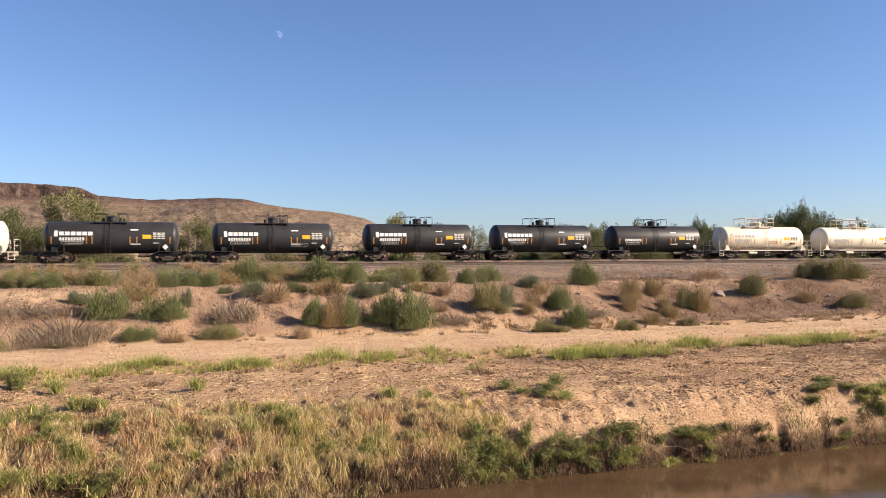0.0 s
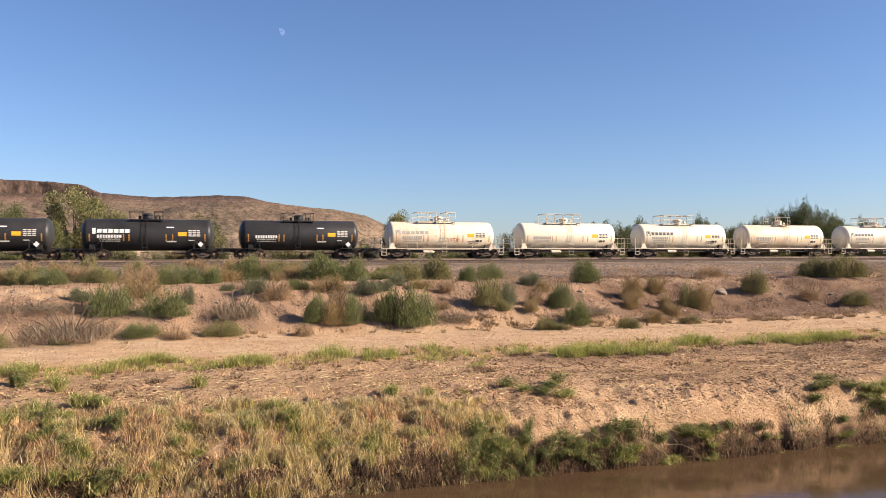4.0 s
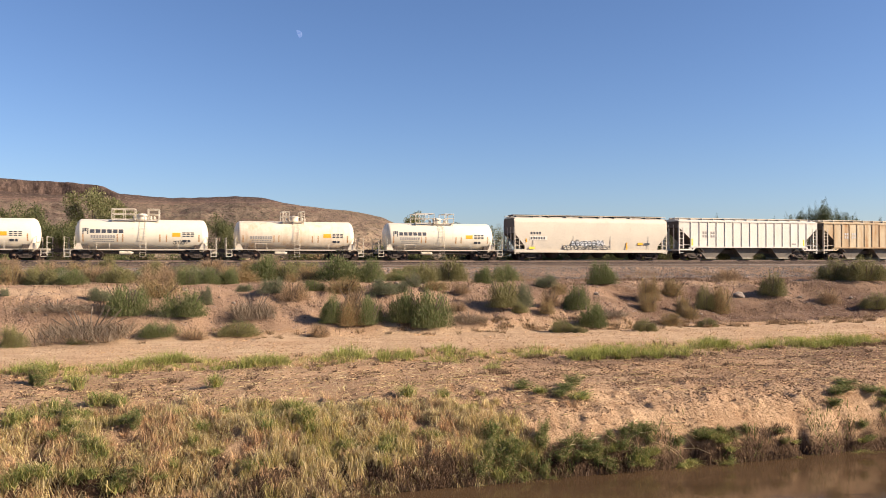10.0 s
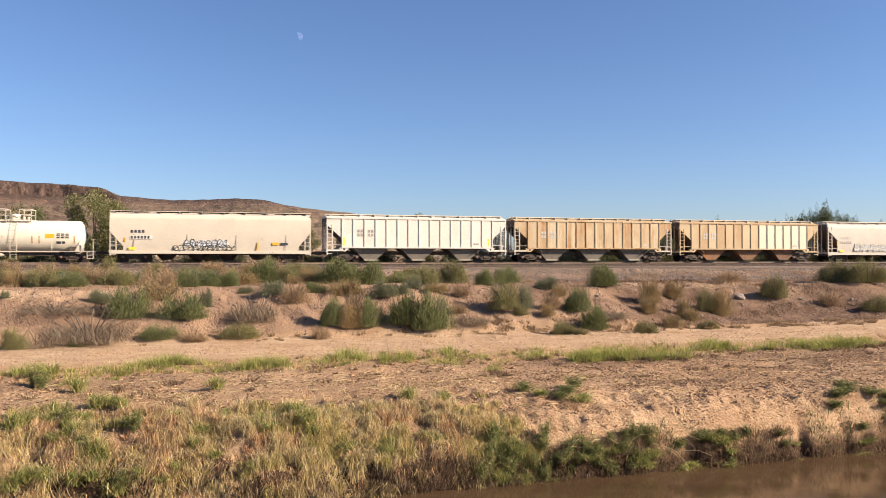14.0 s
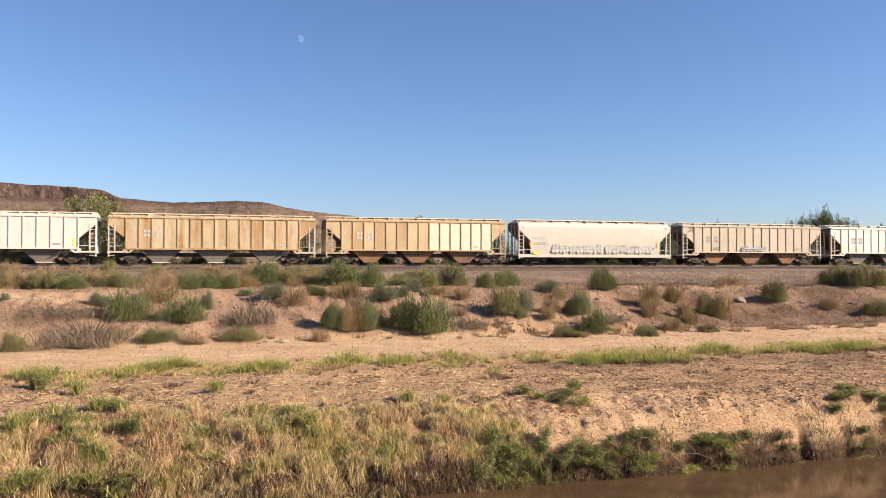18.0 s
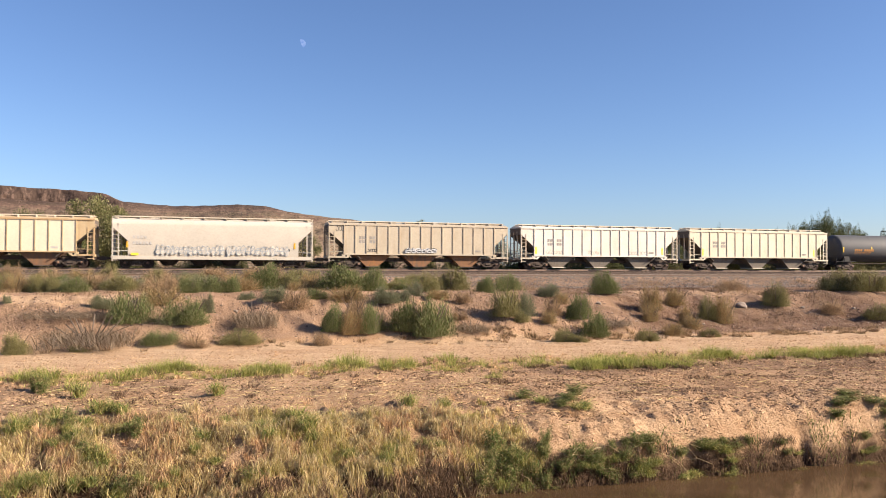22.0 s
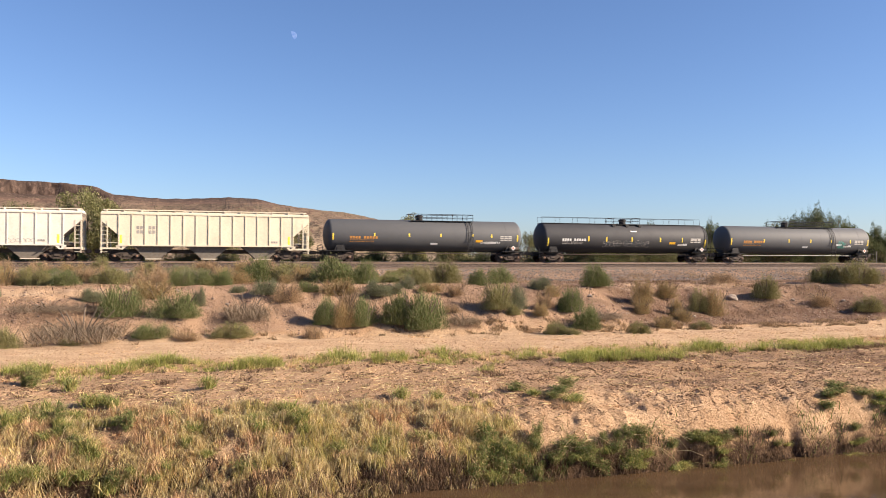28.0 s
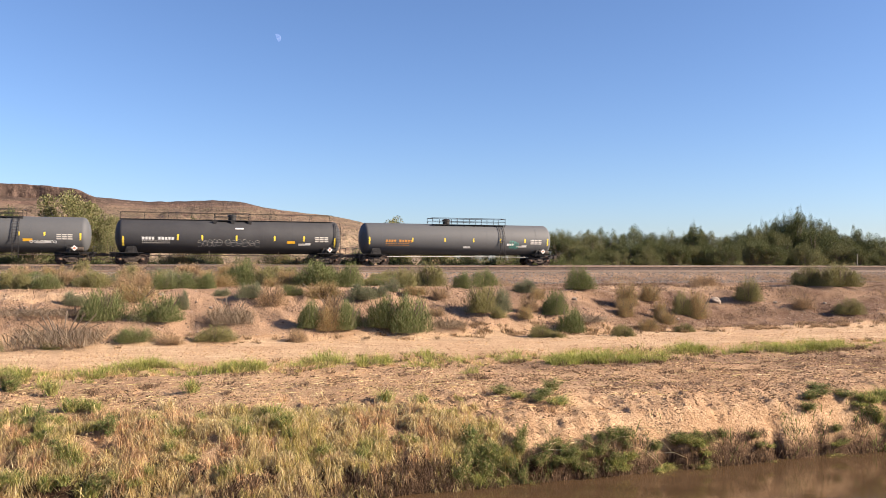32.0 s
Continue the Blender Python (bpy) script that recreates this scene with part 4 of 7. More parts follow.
def long_tank(s, body, walk_x, full, dome_x, ladder_x, bar_m, bars, variant, label):
    """Long general purpose tank car on stub sills."""
    rng = random.Random(variant)
    half, r, zc, tc, reach = 9.72, 1.50, 2.46, 8.35, 10.66
    car = tagged(new("tank_car"), label, "tank car", "cars of the freight train")
    tank = part("tank", drum(half, r, zc, 0.62, 48), body, car, smooth=True)
    for x in np.arange(-7.8, 7.9, 2.6):
        part("weld_band", lathe(B(), [(x - 0.02, r + 0.004), (x + 0.02, r + 0.004)], 48, "x", (0, 0, zc)), body, tank, smooth=True)
    for e in (-1, 1):
        part("stub_sill", box(B(), *sorted((e * 6.9, e * 10.05)), -0.34, 0.34, 0.64, 1.05), DARK, car)
        part("saddle", prism(B(), [(e * tc - 0.55, 0.85), (e * tc + 0.55, 0.85), (e * tc + 0.35, 1.55), (e * tc - 0.35, 1.55)], -1.2, 1.2), DARK, car)
        bm = B()
        for side in (-1, 1):
            box(bm, *sorted((e * 7.4, e * 10.05)), *sorted((1.0 * side, 1.48 * side)), 0.98, 1.03)
            tube(bm, (e * 8.2, 1.46 * side, 1.03), (e * 8.2, 1.46 * side, 1.62), 0.026)
            tube(bm, (e * 10.0, 1.46 * side, 0.4), (e * 10.0, 1.46 * side, 1.5), 0.026)
            tube(bm, (e * 9.6, 1.46 * side, 0.4), (e * 9.6, 1.46 * side, 1.03), 0.024)
            tube(bm, (e * 9.6, 1.46 * side, 0.42), (e * 10.0, 1.46 * side, 0.42), 0.022)
            tube(bm, (e * 8.2, 1.46 * side, 1.28), (e * 8.85, 1.46 * side, 1.28), 0.024)
        box(bm, *sorted((e * 9.8, e * 10.05)), -1.48, 1.48, 0.96, 1.03)
        tube(bm, (e * 10.0, -1.46, 1.5), (e * 10.0, 1.46, 1.5), 0.024)
        part("end_platform", bm, DARK, car)
    part("air_tank", lathe(B(), [(8.2, 0.05), (8.22, 0.2), (9.2, 0.2), (9.22, 0.05)], 14, "x", (0, -1.15, 1.26)), STEEL if variant != 2 else DARK, car, smooth=True)
    part("brake_pipe", chain(B(), [(-7.2, -0.9, 0.78), (-2.0, -0.95, 0.80), (3.5, -0.95, 0.80), (7.2, -0.9, 0.78)], 0.03, 6), PALE_MARK if variant == 3 else STEEL, car)
    for x in np.arange(-6.0, 6.1, 2.0):
        part("pipe_hanger", tube(B(), (x, -0.95, 0.80), (x, -0.9, 1.15), 0.016), STEEL, car)
    dome = lathe(B(), [(zc + r - 0.12, 0.34), (zc + r + 0.26, 0.34), (zc + r + 0.30, 0.40), (zc + r + 0.42, 0.40), (zc + r + 0.48, 0.25), (zc + r + 0.50, 0.04)],
                 20, "z", (dome_x, 0, 0))
    part("dome", dome, DARK, car, smooth=True)
    x0, x1 = walk_x
    z = zc + r - 0.06
    plat = part("platform", box(B(), x0, x1, -0.87, -0.49, z - 0.02, z + 0.02), DARK, car, "dark walkway platform on the tank's top")
    part("plank", box(B(), x0, x1, 0.49, 0.87, z - 0.02, z + 0.02), DARK, plat)
    for x in np.linspace(x0 + 0.05, x1 - 0.05, max(3, int((x1 - x0) / 0.9))):
        for side in (-1, 1):
            part("strut", tube(B(), (x, 0.85 * side, z - 0.03), (x, 0.75 * side, zc + r * 0.82), 0.03), DARK, plat)
    part("railing", rail_frame(B(), x0, x1, -0.85, 0.85, z, z + 0.62, 7 if not full else 2, 0.026, True), DARK, plat)
    if full:
        bm = B()
        for y in (-0.55, 0.55):
            for a, b in ((-9.3, x0), (x1, 8.9)):
                tube(bm, (a, y, z + 0.62), (b, y, z + 0.62), 0.017)
                for x in np.linspace(a, b, 5):
                    tube(bm, (x, y, zc + r * 0.9), (x, y, z + 0.62), 0.015)
                box(bm, a, b, y - 0.1, y + 0.1, zc + r * 0.955, zc + r * 0.955 + 0.04)
        part("handrail", bm, DARK, car)
        for x in np.linspace(x0, x1, 3):
            part("bracket", prism(B(), [(x - 0.22, z - 0.03), (x + 0.22, z - 0.03), (x + 0.04, z - 0.45), (x - 0.04, z - 0.45)], -1.02, -0.86), DARK, plat)
    for side in (-1, 1):
        part("ladder", drum_ladder(side, ladder_x, r, zc, zc + r * 0.85, 0.5, 0.46, 0.1, 0.03), DARK, car)
    text = ORANGE if bar_m is ORANGE else WHITE_MARK
    for side in (-1, 1):
        sput = lambda bm, a, b, c, d: skin(bm, a, b, c, d, r, zc, 0.006, side)
        for x, z0, z1 in bars:
            part("reflector", sput(B(), x - 0.06, x + 0.06, z0, z1), LEMON, tank)
        part("number", blocks(sput, blocks(sput, B(), -7.5, -6.45, 2.12, 2.36, 4, rng, 0.3), -6.2, -4.85, 2.12, 2.36, 5, rng, 0.3), text, tank)
        for zz in (1.98, 1.82):
            part("small_print", blocks(sput, B(), -7.5, -5.2, zz, zz + 0.06, 14, rng, 0.4), PALE_MARK if text is WHITE_MARK else ORANGE, tank)
        bm = B()
        for i in range(3):
            for j in range(3):
                sput(bm, 7.2 + 0.42 * i, 7.55 + 0.42 * i, 2.05 + 0.17 * j, 2.16 + 0.17 * j)
        part("data_panel", bm, PALE_MARK, tank, "stencilled data panel")
        part("placard", sput(B(), 4.7, 5.4, 1.88, 2.10), YELLOW if variant != 3 else WHITE_MARK, tank, "small panel")
        part("stencil", sput(B(), 5.7, 6.3, 1.72, 1.9), PALE_MARK, tank)
        part("stencil", sput(B(), 0.2, 0.9, 3.1 if full else 1.62, 3.22 if full else 1.8), WHITE_MARK, tank)
        part("data_frame", sput(B(), 6.3, 6.8, 1.75, 1.95), WHITE_MARK, tank)
    if variant == 2:
        for a, b, k in ((-3.0, -0.9, 5), (-0.7, 2.3, 6)):
            keep = rng.getstate()
            part("graffiti", wrap(letters(rng, a, b, 1.55, 2.25, k), r, zc, 0.006), SPRAY, tank, "dark blocks of spray lettering")
            rng.setstate(keep)
            part("graffiti", wrap(letters(rng, a, b, 1.55, 2.25, k, False, 0.013), r, zc, 0.010), GREY_INK, tank, "pale outlines of spray lettering")
    if variant == 3:
        part("graffiti", wrap(scrawl(rng, 5.0, 5.9, 1.55, 2.4, 0, 0.05, 4), r, zc, 0.007), TEAL, tank, "teal spray scrawl")
    if variant == 1:
        part("graffiti", wrap(scrawl(rng, 5.2, 7.2, 1.75, 1.95, 0, 0.03, 8), r, zc, 0.007), WHITE_MARK, tank, "white spray scrawl")
    bm = diamond(B(), 8.55, 1.35, 0.24, -1.5)
    holder = part("hazard_sign", bm, WHITE_MARK, car, "white and red diamond hazard sign")
    part("sign_core", diamond(B(), 8.55, 1.35, 0.13, -1.506), RED_MARK, holder)
    add_couplers(car, 10.05, reach)
    add_trucks(car, tc)
    TRAIN.append((car, s))
    return car


def end_gear(car, half, colour, zlow, inner, ztop):
    """Ladders, grab irons and end posts at both ends of a hopper car."""
    for e in (-1, 1):
        for side in (-1, 1):
            y, bm = 1.46 * side, B()
            for x in (half - 0.05, half - 0.52):
                box(bm, *sorted((e * x - 0.045, e * x + 0.045)), *sorted((y - 0.03, y + 0.03)), zlow - 0.35 if x > half - 0.1 else zlow, ztop)
            k = zlow - 0.25
            while k < ztop - 0.2:
                tube(bm, (e * (half - 0.52), y, k), (e * (half - 0.05), y, k), 0.026, 5)
                k += 0.36
            part("ladder", bm, colour, car)
        bm = B()
        for y in (-1.35, -0.45, 0.45, 1.35):
            box(bm, *sorted((e * (half - 0.06), e * (half + 0.02))), y - 0.05, y + 0.05, zlow, ztop + 0.3)
        box(bm, *sorted((e * (half - 0.08), e * (half + 0.05))), -1.5, 1.5, zlow - 0.08, zlow + 0.12)
        part("end_frame", bm, colour, car)
        for side in (-1, 1):
            part("end_sill", box(B(), *sorted((e * inner, e * half)), *sorted((1.36 * side, 1.48 * side)), zlow - 0.02, zlow + 0.13), colour, car)
            part("grab_iron", tube(B(), (e * inner, 1.43 * side, zlow + 0.55), (e * half, 1.43 * side, zlow + 0.55), 0.026), colour, car)


def roof_gear(car, half, z, colour, posts, hatch=True):
    bm = B()
    for y in (-0.55, 0.35):
        for k in range(2):
            box(bm, -half + 0.1, half - 0.1, y + 0.11 * k, y + 0.11 * k + 0.09, z - 0.05, z + 0.03)
    for k in range(posts):
        x = -half + 0.4 + (2 * half - 0.8) * k / (posts - 1)
        box(bm, x - 0.035, x + 0.035, -0.95, 0.95, z - 0.22, z - 0.022)
    board = part("running_board", bm, colour, car, "steel roof walk")
    if hatch:
        bm = B()
        for k in range(5):
            x = -half * 0.8 + 1.6 * half * k / 4
            box(bm, x - 1.35, x + 1.35, -0.34, 0.30, z - 0.14, z + 0.045)
        part("hatch_cover", bm, colour, board)


def chute(car, x, top, low, zt, zb, mat_, ys=(1.14, 0.92)):
    """One discharge bay: a four-sided funnel with its gate."""
    bm = B()
    a = [bm.verts.new((x + dx, dy, zt)) for dx, dy in ((-top, -ys[0]), (top, -ys[0]), (top, ys[0]), (-top, ys[0]))]
    b = [bm.verts.new((x + dx, dy, zb)) for dx, dy in ((-low, -ys[1]), (low, -ys[1]), (low, ys[1]), (-low, ys[1]))]
    for i in range(4):
        bm.faces.new((b[i], b[(i + 1) % 4], a[(i + 1) % 4], a[i]))
    bm.faces.new(b[::-1]), bm.faces.new(a)
    bay = part("hopper_bay", bm, mat_, car)
    bm = box(B(), x - low * 1.1, x + low * 1.15, -ys[1] - 0.12, ys[1] + 0.12, zb - 0.07, zb + 0.01)
    tube(bm, (x + low * 0.9, -ys[1] - 0.1, zb - 0.03), (x + low * 1.5, -ys[1] - 0.1, zb - 0.03), 0.025)
    part("gate", bm, FRAME_W if mat_ is not RUSTY else STEEL, bay)


# end paint darkened to hold the ends' shade, with rust and dirt over it
GRIME_SHADE = car_paint("grimy_shaded_end_paint", (0.105, 0.088, 0.07), 0.5, 0.5, 0.85)
RUSTY = car_paint("rusty_chute", (0.185, 0.115, 0.07), 0.85, 0.5, 0.8, (0.44, 0.18, 0.05), uneven=0.35)
DUSTY = car_paint("grey_chute", (0.20, 0.172, 0.135), 0.55, 0.7, 0.8, (0.12, 0.085, 0.06), (0.07, 0.055, 0.045))


def ribbed_hopper(s, paint_m, chute_m, variant, label, marks=INK, ribs=15, panel=None):
    """Three-bay covered hopper with upright outside posts."""
    rng = random.Random(100 + variant)
    half, top, low, cut_z, in_x, in_z, y = 8.68, 4.06, 1.34, 3.42, 7.32, 2.2, 1.46
    car = tagged(new("hopper_car"), label, "hopper car", "cars of the freight train")
    outline = [(-half, top), (-half, cut_z), (-in_x, in_z), (-in_x, low), (in_x, low), (in_x, in_z), (half, cut_z), (half, top)]
    for side in (-1, 1):
        a, b = sorted((y * side, (y - 0.04) * side))
        sheet = part("side_sheet", prism(B(), outline, a, b), paint_m, car)
        step = (2 * in_x - 0.1) / (ribs - 1)
        for k in range(ribs):
            x = -in_x + 0.05 + step * k
            bm = box(B(), x - 0.032, x + 0.032, *sorted((y * side, (y + 0.068) * side)), low + 0.062, top - 0.102)
            part("post", bm, paint_m, sheet)
            if k < ribs - 1:
                over = panel and any(a <= x + step / 2 <= b for a, b in panel)
                bm = box(B(), x + 0.034, x + step - 0.034, *sorted((y * side, (y + 0.008) * side)), low + 0.062, top - 0.102)
                part("panel", bm, PALE_PATCH if over else paint_m, sheet, "repainted pale sheet" if over else "")
        bm = box(B(), -half, half, *sorted((y * side, (y + 0.07) * side)), top - 0.10, top + 0.02)
        part("top_chord", bm, paint_m, sheet)
        part("bottom_chord", box(B(), -in_x, in_x, *sorted((y * side, (y + 0.06) * side)), low - 0.06, low + 0.06), paint_m, sheet)
    bm = B()
    ridge = [(-y, top), (-0.62, top + 0.20), (0.62, top + 0.20), (y, top), (y, top - 0.05), (-y, top - 0.05)]
    ends = [[bm.verts.new((x, p, q)) for p, q in ridge] for x in (-half, half)]
    for i in range(6):
        bm.faces.new((ends[0][i], ends[0][(i + 1) % 6], ends[1][(i + 1) % 6], ends[1][i]))
    bm.faces.new(ends[0][::-1]), bm.faces.new(ends[1])
    part("roof", bm, paint_m, car)
    roof_gear(car, half, top + 0.34, FRAME_W, 13)
    for e in (-1, 1):
        bm = B()
        p = [(e * half, 3.45), (e * 5.7, 0.95), (e * 5.7, 0.88), (e * (half + 0.02), 3.36)]
        prism(bm, p, -1.42, 1.42)
        bmesh.ops.recalc_face_normals(bm, faces=bm.faces)
        part("end_slope", bm, GRIME_SHADE, car, "grimy sloping end sheet with its shade painted in")
        part("end_wall", box(B(), *sorted((e * (half - 0.04), e * half)), -1.42, 1.42, 3.42, top), GRIME_SHADE, car)
        for side in (-1, 1):
            a, b = sorted((1.30 * side, 1.48 * side))
            bm = prism(B(), [(e * 6.55, 1.34), (e * 7.5, 1.34), (e * 7.42, 1.0), (e * 6.95, 0.98)][::(1 if e > 0 else -1)], a, b)
            bmesh.ops.recalc_face_normals(bm, faces=bm.faces)
            web = part("bolster_web", bm, paint_m, car)
            # a black disc on the web stands for the shade inside its hole
            part("round_hole", tube(B(), (e * 7.08, 1.478 * side, 1.17), (e * 7.08, 1.484 * side, 1.17), 0.085, 12), DARK, web, "dark disc painted as the shade of a round hole")
    part("centre_sill", box(B(), -8.7, 8.7, -0.3, 0.3, 0.68, 1.02), STEEL, car)
    for x in (-4.55, 0.0, 4.6):
        chute(car, x, 1.74, 0.56, low - 0.06, 0.22, chute_m)
    end_gear(car, half, FRAME_W if variant % 2 else paint_m, 1.02, in_x, 3.40)
    brake = lathe(B(), [(7.45, 0.05), (7.47, 0.17), (8.1, 0.17), (8.12, 0.05)], 12, "x", (0, -0.9, 1.35))
    part("brake_cylinder", brake, STEEL, car)
    for side in (-1, 1):
        put = lambda bm, a, b, c, d: flat(bm, a, b, c, d, side * (y + 0.014) if side < 0 else y + 0.014, 0.012)
        bm = B()
        for row, (z0, z1) in enumerate(((2.72, 2.98), (2.36, 2.62))):
            for g, n_ in ((-5.98, 2), (-5.0, 2)):
                blocks(put, bm, g + 0.12, g + 0.72, z0, z1, n_, rng, 0.3)
        part("number", bm, marks, car)
        part("stencil", blocks(put, B(), 5.35, 5.95, 1.62, 1.78, 3, rng), marks, car)
    if variant in (6,):
        keep = rng.getstate()
        part("graffiti", spread(letters(rng, -1.6, 1.5, 1.42, 1.98, 6), -y - 0.112), SPRAY, car, "black blocks of spray lettering")
        rng.setstate(keep)
        part("graffiti", spread(letters(rng, -1.55, 1.45, 1.46, 1.94, 6, False, 0.03), -y - 0.118), SPRAY_PALE, car, "silver outlines of spray lettering")
        part("graffiti", scrawl(rng, -8.0, -7.3, 3.4, 3.95, -y - 0.012, 0.02, 3), SPRAY, car, "thin black tag")
        part("graffiti", scrawl(rng, -5.1, -4.2, 1.55, 1.85, -y - 0.03, 0.02, 4), SPRAY, car, "thin black tag")
    if variant == 7:
        for a, b in ((-6.0, -4.3), (-1.5, -0.3), (3.0, 5.2)):
            part("graffiti", scrawl(rng, a, b, 1.5, 1.85, -y - 0.03, 0.013, 6), GREY_INK, car, "thin black tag")
    if variant in (7, 8, 2):
        for x in (-7.1, 6.9):
            part("reflector", flat(B(), x - 0.09, x + 0.09, 1.5, 2.2, -y - 0.002), LEMON, car)
    add_couplers(car, 8.7, 9.2)
    add_trucks(car, 6.75)
    TRAIN.append((car, s))
    return car


def smooth_hopper(s, paint_m, variant, label, cut, in_x, in_z, marks):
    """Covered hopper with plain rounded sides and a full-length side sill."""
    rng = random.Random(200 + variant)
    half, top, low = 8.42, 4.12, 1.0
    car = tagged(new("hopper_car"), label, "hopper car", "cars of the freight train")
    for side in (-1, 1):
        bm = B()
        rows = []
        for z in np.linspace(low, top, 25):
            bulge = 1.40 + 0.11 * math.sin(math.pi * (z - low) / (top - low)) ** 0.7 - 0.25 * max(0, (z - 3.7) / 0.5) ** 2
            edge = half if z >= cut else (in_x + (half - in_x) * max(0, (z - in_z)) / (cut - in_z) if z > in_z else in_x)
            rows.append([bm.verts.new((x, side * bulge, z)) for x in np.linspace(-edge, edge, 9)])
        for p, q in zip(rows, rows[1:]):
            for i in range(8):
                bm.faces.new((p[i], p[i + 1], q[i + 1], q[i]) if side < 0 else (p[i + 1], p[i], q[i], q[i + 1]))
        sheet = part("side_sheet", bm, paint_m, car)
        mod = sheet.modifiers.new("thick", "SOLIDIFY")
        mod.thickness, mod.offset = 0.03, -1
        part("side_sill", box(B(), -half, half, *sorted((1.36 * side, 1.50 * side)), 0.74, 1.0), paint_m, car)
        for x in (-4.2, 0.0, 4.2):
            part("seam", box(B(), x - 0.02, x + 0.02, *sorted((1.508 * side, 1.50 * side)), low + 0.9, top - 0.9), paint_m, sheet)
    bm = B()
    ridge = [(-1.16, top), (-0.6, top + 0.15), (0.6, top + 0.15), (1.16, top), (1.16, top - 0.05), (-1.16, top - 0.05)]
    ends = [[bm.verts.new((x, p, q)) for p, q in ridge] for x in (-half, half)]
    for i in range(6):
        bm.faces.new((ends[0][i], ends[0][(i + 1) % 6], ends[1][(i + 1) % 6], ends[1][i]))
    bm.faces.new(ends[0][::-1]), bm.faces.new(ends[1])
    part("roof", bm, paint_m, car)
    roof_gear(car, half, top + 0.32, FRAME_W if variant == 5 else STEEL, 10)
    bm = B()
    for side in (-1, 1):
        tube(bm, (-half, 1.15 * side, top + 0.25), (half, 1.15 * side, top + 0.25), 0.03)
        for x in np.linspace(-half, half, 10):
            tube(bm, (x, 1.15 * side, top - 0.02), (x, 1.15 * side, top + 0.25), 0.025)
    part("roof_rail", bm, FRAME_W, car)
    for e in (-1, 1):
        bm = prism(B(), [(e * half, cut + 0.1), (e * 5.9, 0.9), (e * 5.9, 0.82), (e * (half + 0.02), cut)], -1.38, 1.38)
        bmesh.ops.recalc_face_normals(bm, faces=bm.faces)
        part("end_slope", bm, GRIME_SHADE, car, "grimy sloping end sheet with its shade painted in")
        part("end_wall", box(B(), *sorted((e * (half - 0.04), e * half)), -1.36, 1.36, cut, top), GRIME_SHADE, car)
    part("centre_sill", box(B(), -8.4, 8.4, -0.3, 0.3, 0.62, 0.98), STEEL, car)
    for x in (-3.9, -1.3, 1.3, 3.9):
        bm = lathe(B(), [(0.22, 0.38), (0.30, 0.5), (0.85, 1.05)], 20, "z", (x, 0, 0))
        part("hopper_bay", bm, STEEL, car, smooth=True)
    end_gear(car, half, paint_m if variant == 5 else FRAME_W, 0.92, in_x, cut + 0.3)
    y0 = -1.515
    for side in (-1, 1):
        put = lambda bm, a, b, c, d: flat(bm, a, b, c, d, y0 if side < 0 else 1.527, 0.012)
        bm = B()
        blocks(put, bm, -6.75, -5.55, 2.52, 2.76, 4, rng, 0.35)
        blocks(put, bm, -6.75, -5.15, 2.02, 2.26, 6, rng, 0.35)
        part("number", bm, marks, car)
        part("placard", put(B(), -6.9, -6.3, 1.08, 1.3), LEMON, car, "small yellow mark")
        part("placard", put(B(), 5.0, 5.6, 1.5, 1.75), YELLOW, car, "small orange mark")
        part("data_panel", blocks(put, B(), 5.75, 6.4, 1.52, 1.72, 3, rng, 0.1), INK, car)
    if variant == 1:
        for a, b, c, d, k in ((-3.3, 1.9, 1.0, 1.5, 13), (-2.4, 1.2, 1.3, 1.98, 8)):
            keep = rng.getstate()
            part("graffiti", spread(letters(rng, a, b, c, d, k), y0 - 0.014), SPRAY_PALE if k == 8 else SPRAY_CREAM, car, "cream shapes of spray lettering")
            rng.setstate(keep)
            part("graffiti", spread(letters(rng, a, b, c, d, k, False, 0.024), y0 - 0.018), SPRAY, car, "black outlines of spray lettering")
    else:
        for a, b, k in ((-4.9, 0.7, 15), (0.9, 6.3, 13)):
            keep = rng.getstate()
            part("graffiti", spread(letters(rng, a, b, 1.08, 1.98, k), y0 - 0.014), WASHED, car, "washed-out pale blue spray lettering")
            rng.setstate(keep)
            part("graffiti", spread(letters(rng, a, b, 1.08, 1.98, k, False, 0.022), y0 - 0.018), SPRAY_BLUE, car, "faded outlines of spray lettering")
    for x, z0, z1 in ((-3.15, 1.1, 1.5), (3.75, 1.05, 1.75), (-7.2, 1.75, 2.1)) if variant == 1 else ((-7.2, 1.75, 2.25), (6.8, 1.75, 2.25)):
        part("reflector", flat(B(), x - 0.07, x + 0.07, z0, z1, y0), YELLOW, car)
    if variant == 1:
        part("number_patch", flat(B(), -6.82, -5.0, 1.96, 2.32, y0 + 0.006), WHITE_H, car, "clean pale patch behind the number")
        for x in (-6.5, -2.2, 1.9, 6.2):
            part("stain", flat(B(), x - 0.03, x + 0.03, 1.02, 2.4, y0 + 0.004, 0.008), GREY_INK, car)
    add_couplers(car, 8.5, 9.2)
    add_trucks(car, 6.5)
    TRAIN.append((car, s))
    return car


PALE_PATCH = car_paint("pale_patch", (0.68, 0.62, 0.455), 0.1, 0.2, 0.55)
WHITE_H = car_paint("white_hopper_paint", (0.71, 0.665, 0.565), 0.24, 0.25, 0.55, uneven=0.08)
CREAM_H = car_paint("cream_hopper_paint", (0.68, 0.615, 0.46), 0.32, 0.25, 0.55, uneven=0.12)
RUST_H = car_paint("rust_stained_hopper_paint", (0.56, 0.455, 0.28), 0.75, 0.36, 0.65, (0.31, 0.148, 0.036), uneven=0.5, streaky=(0.42, 0.58))
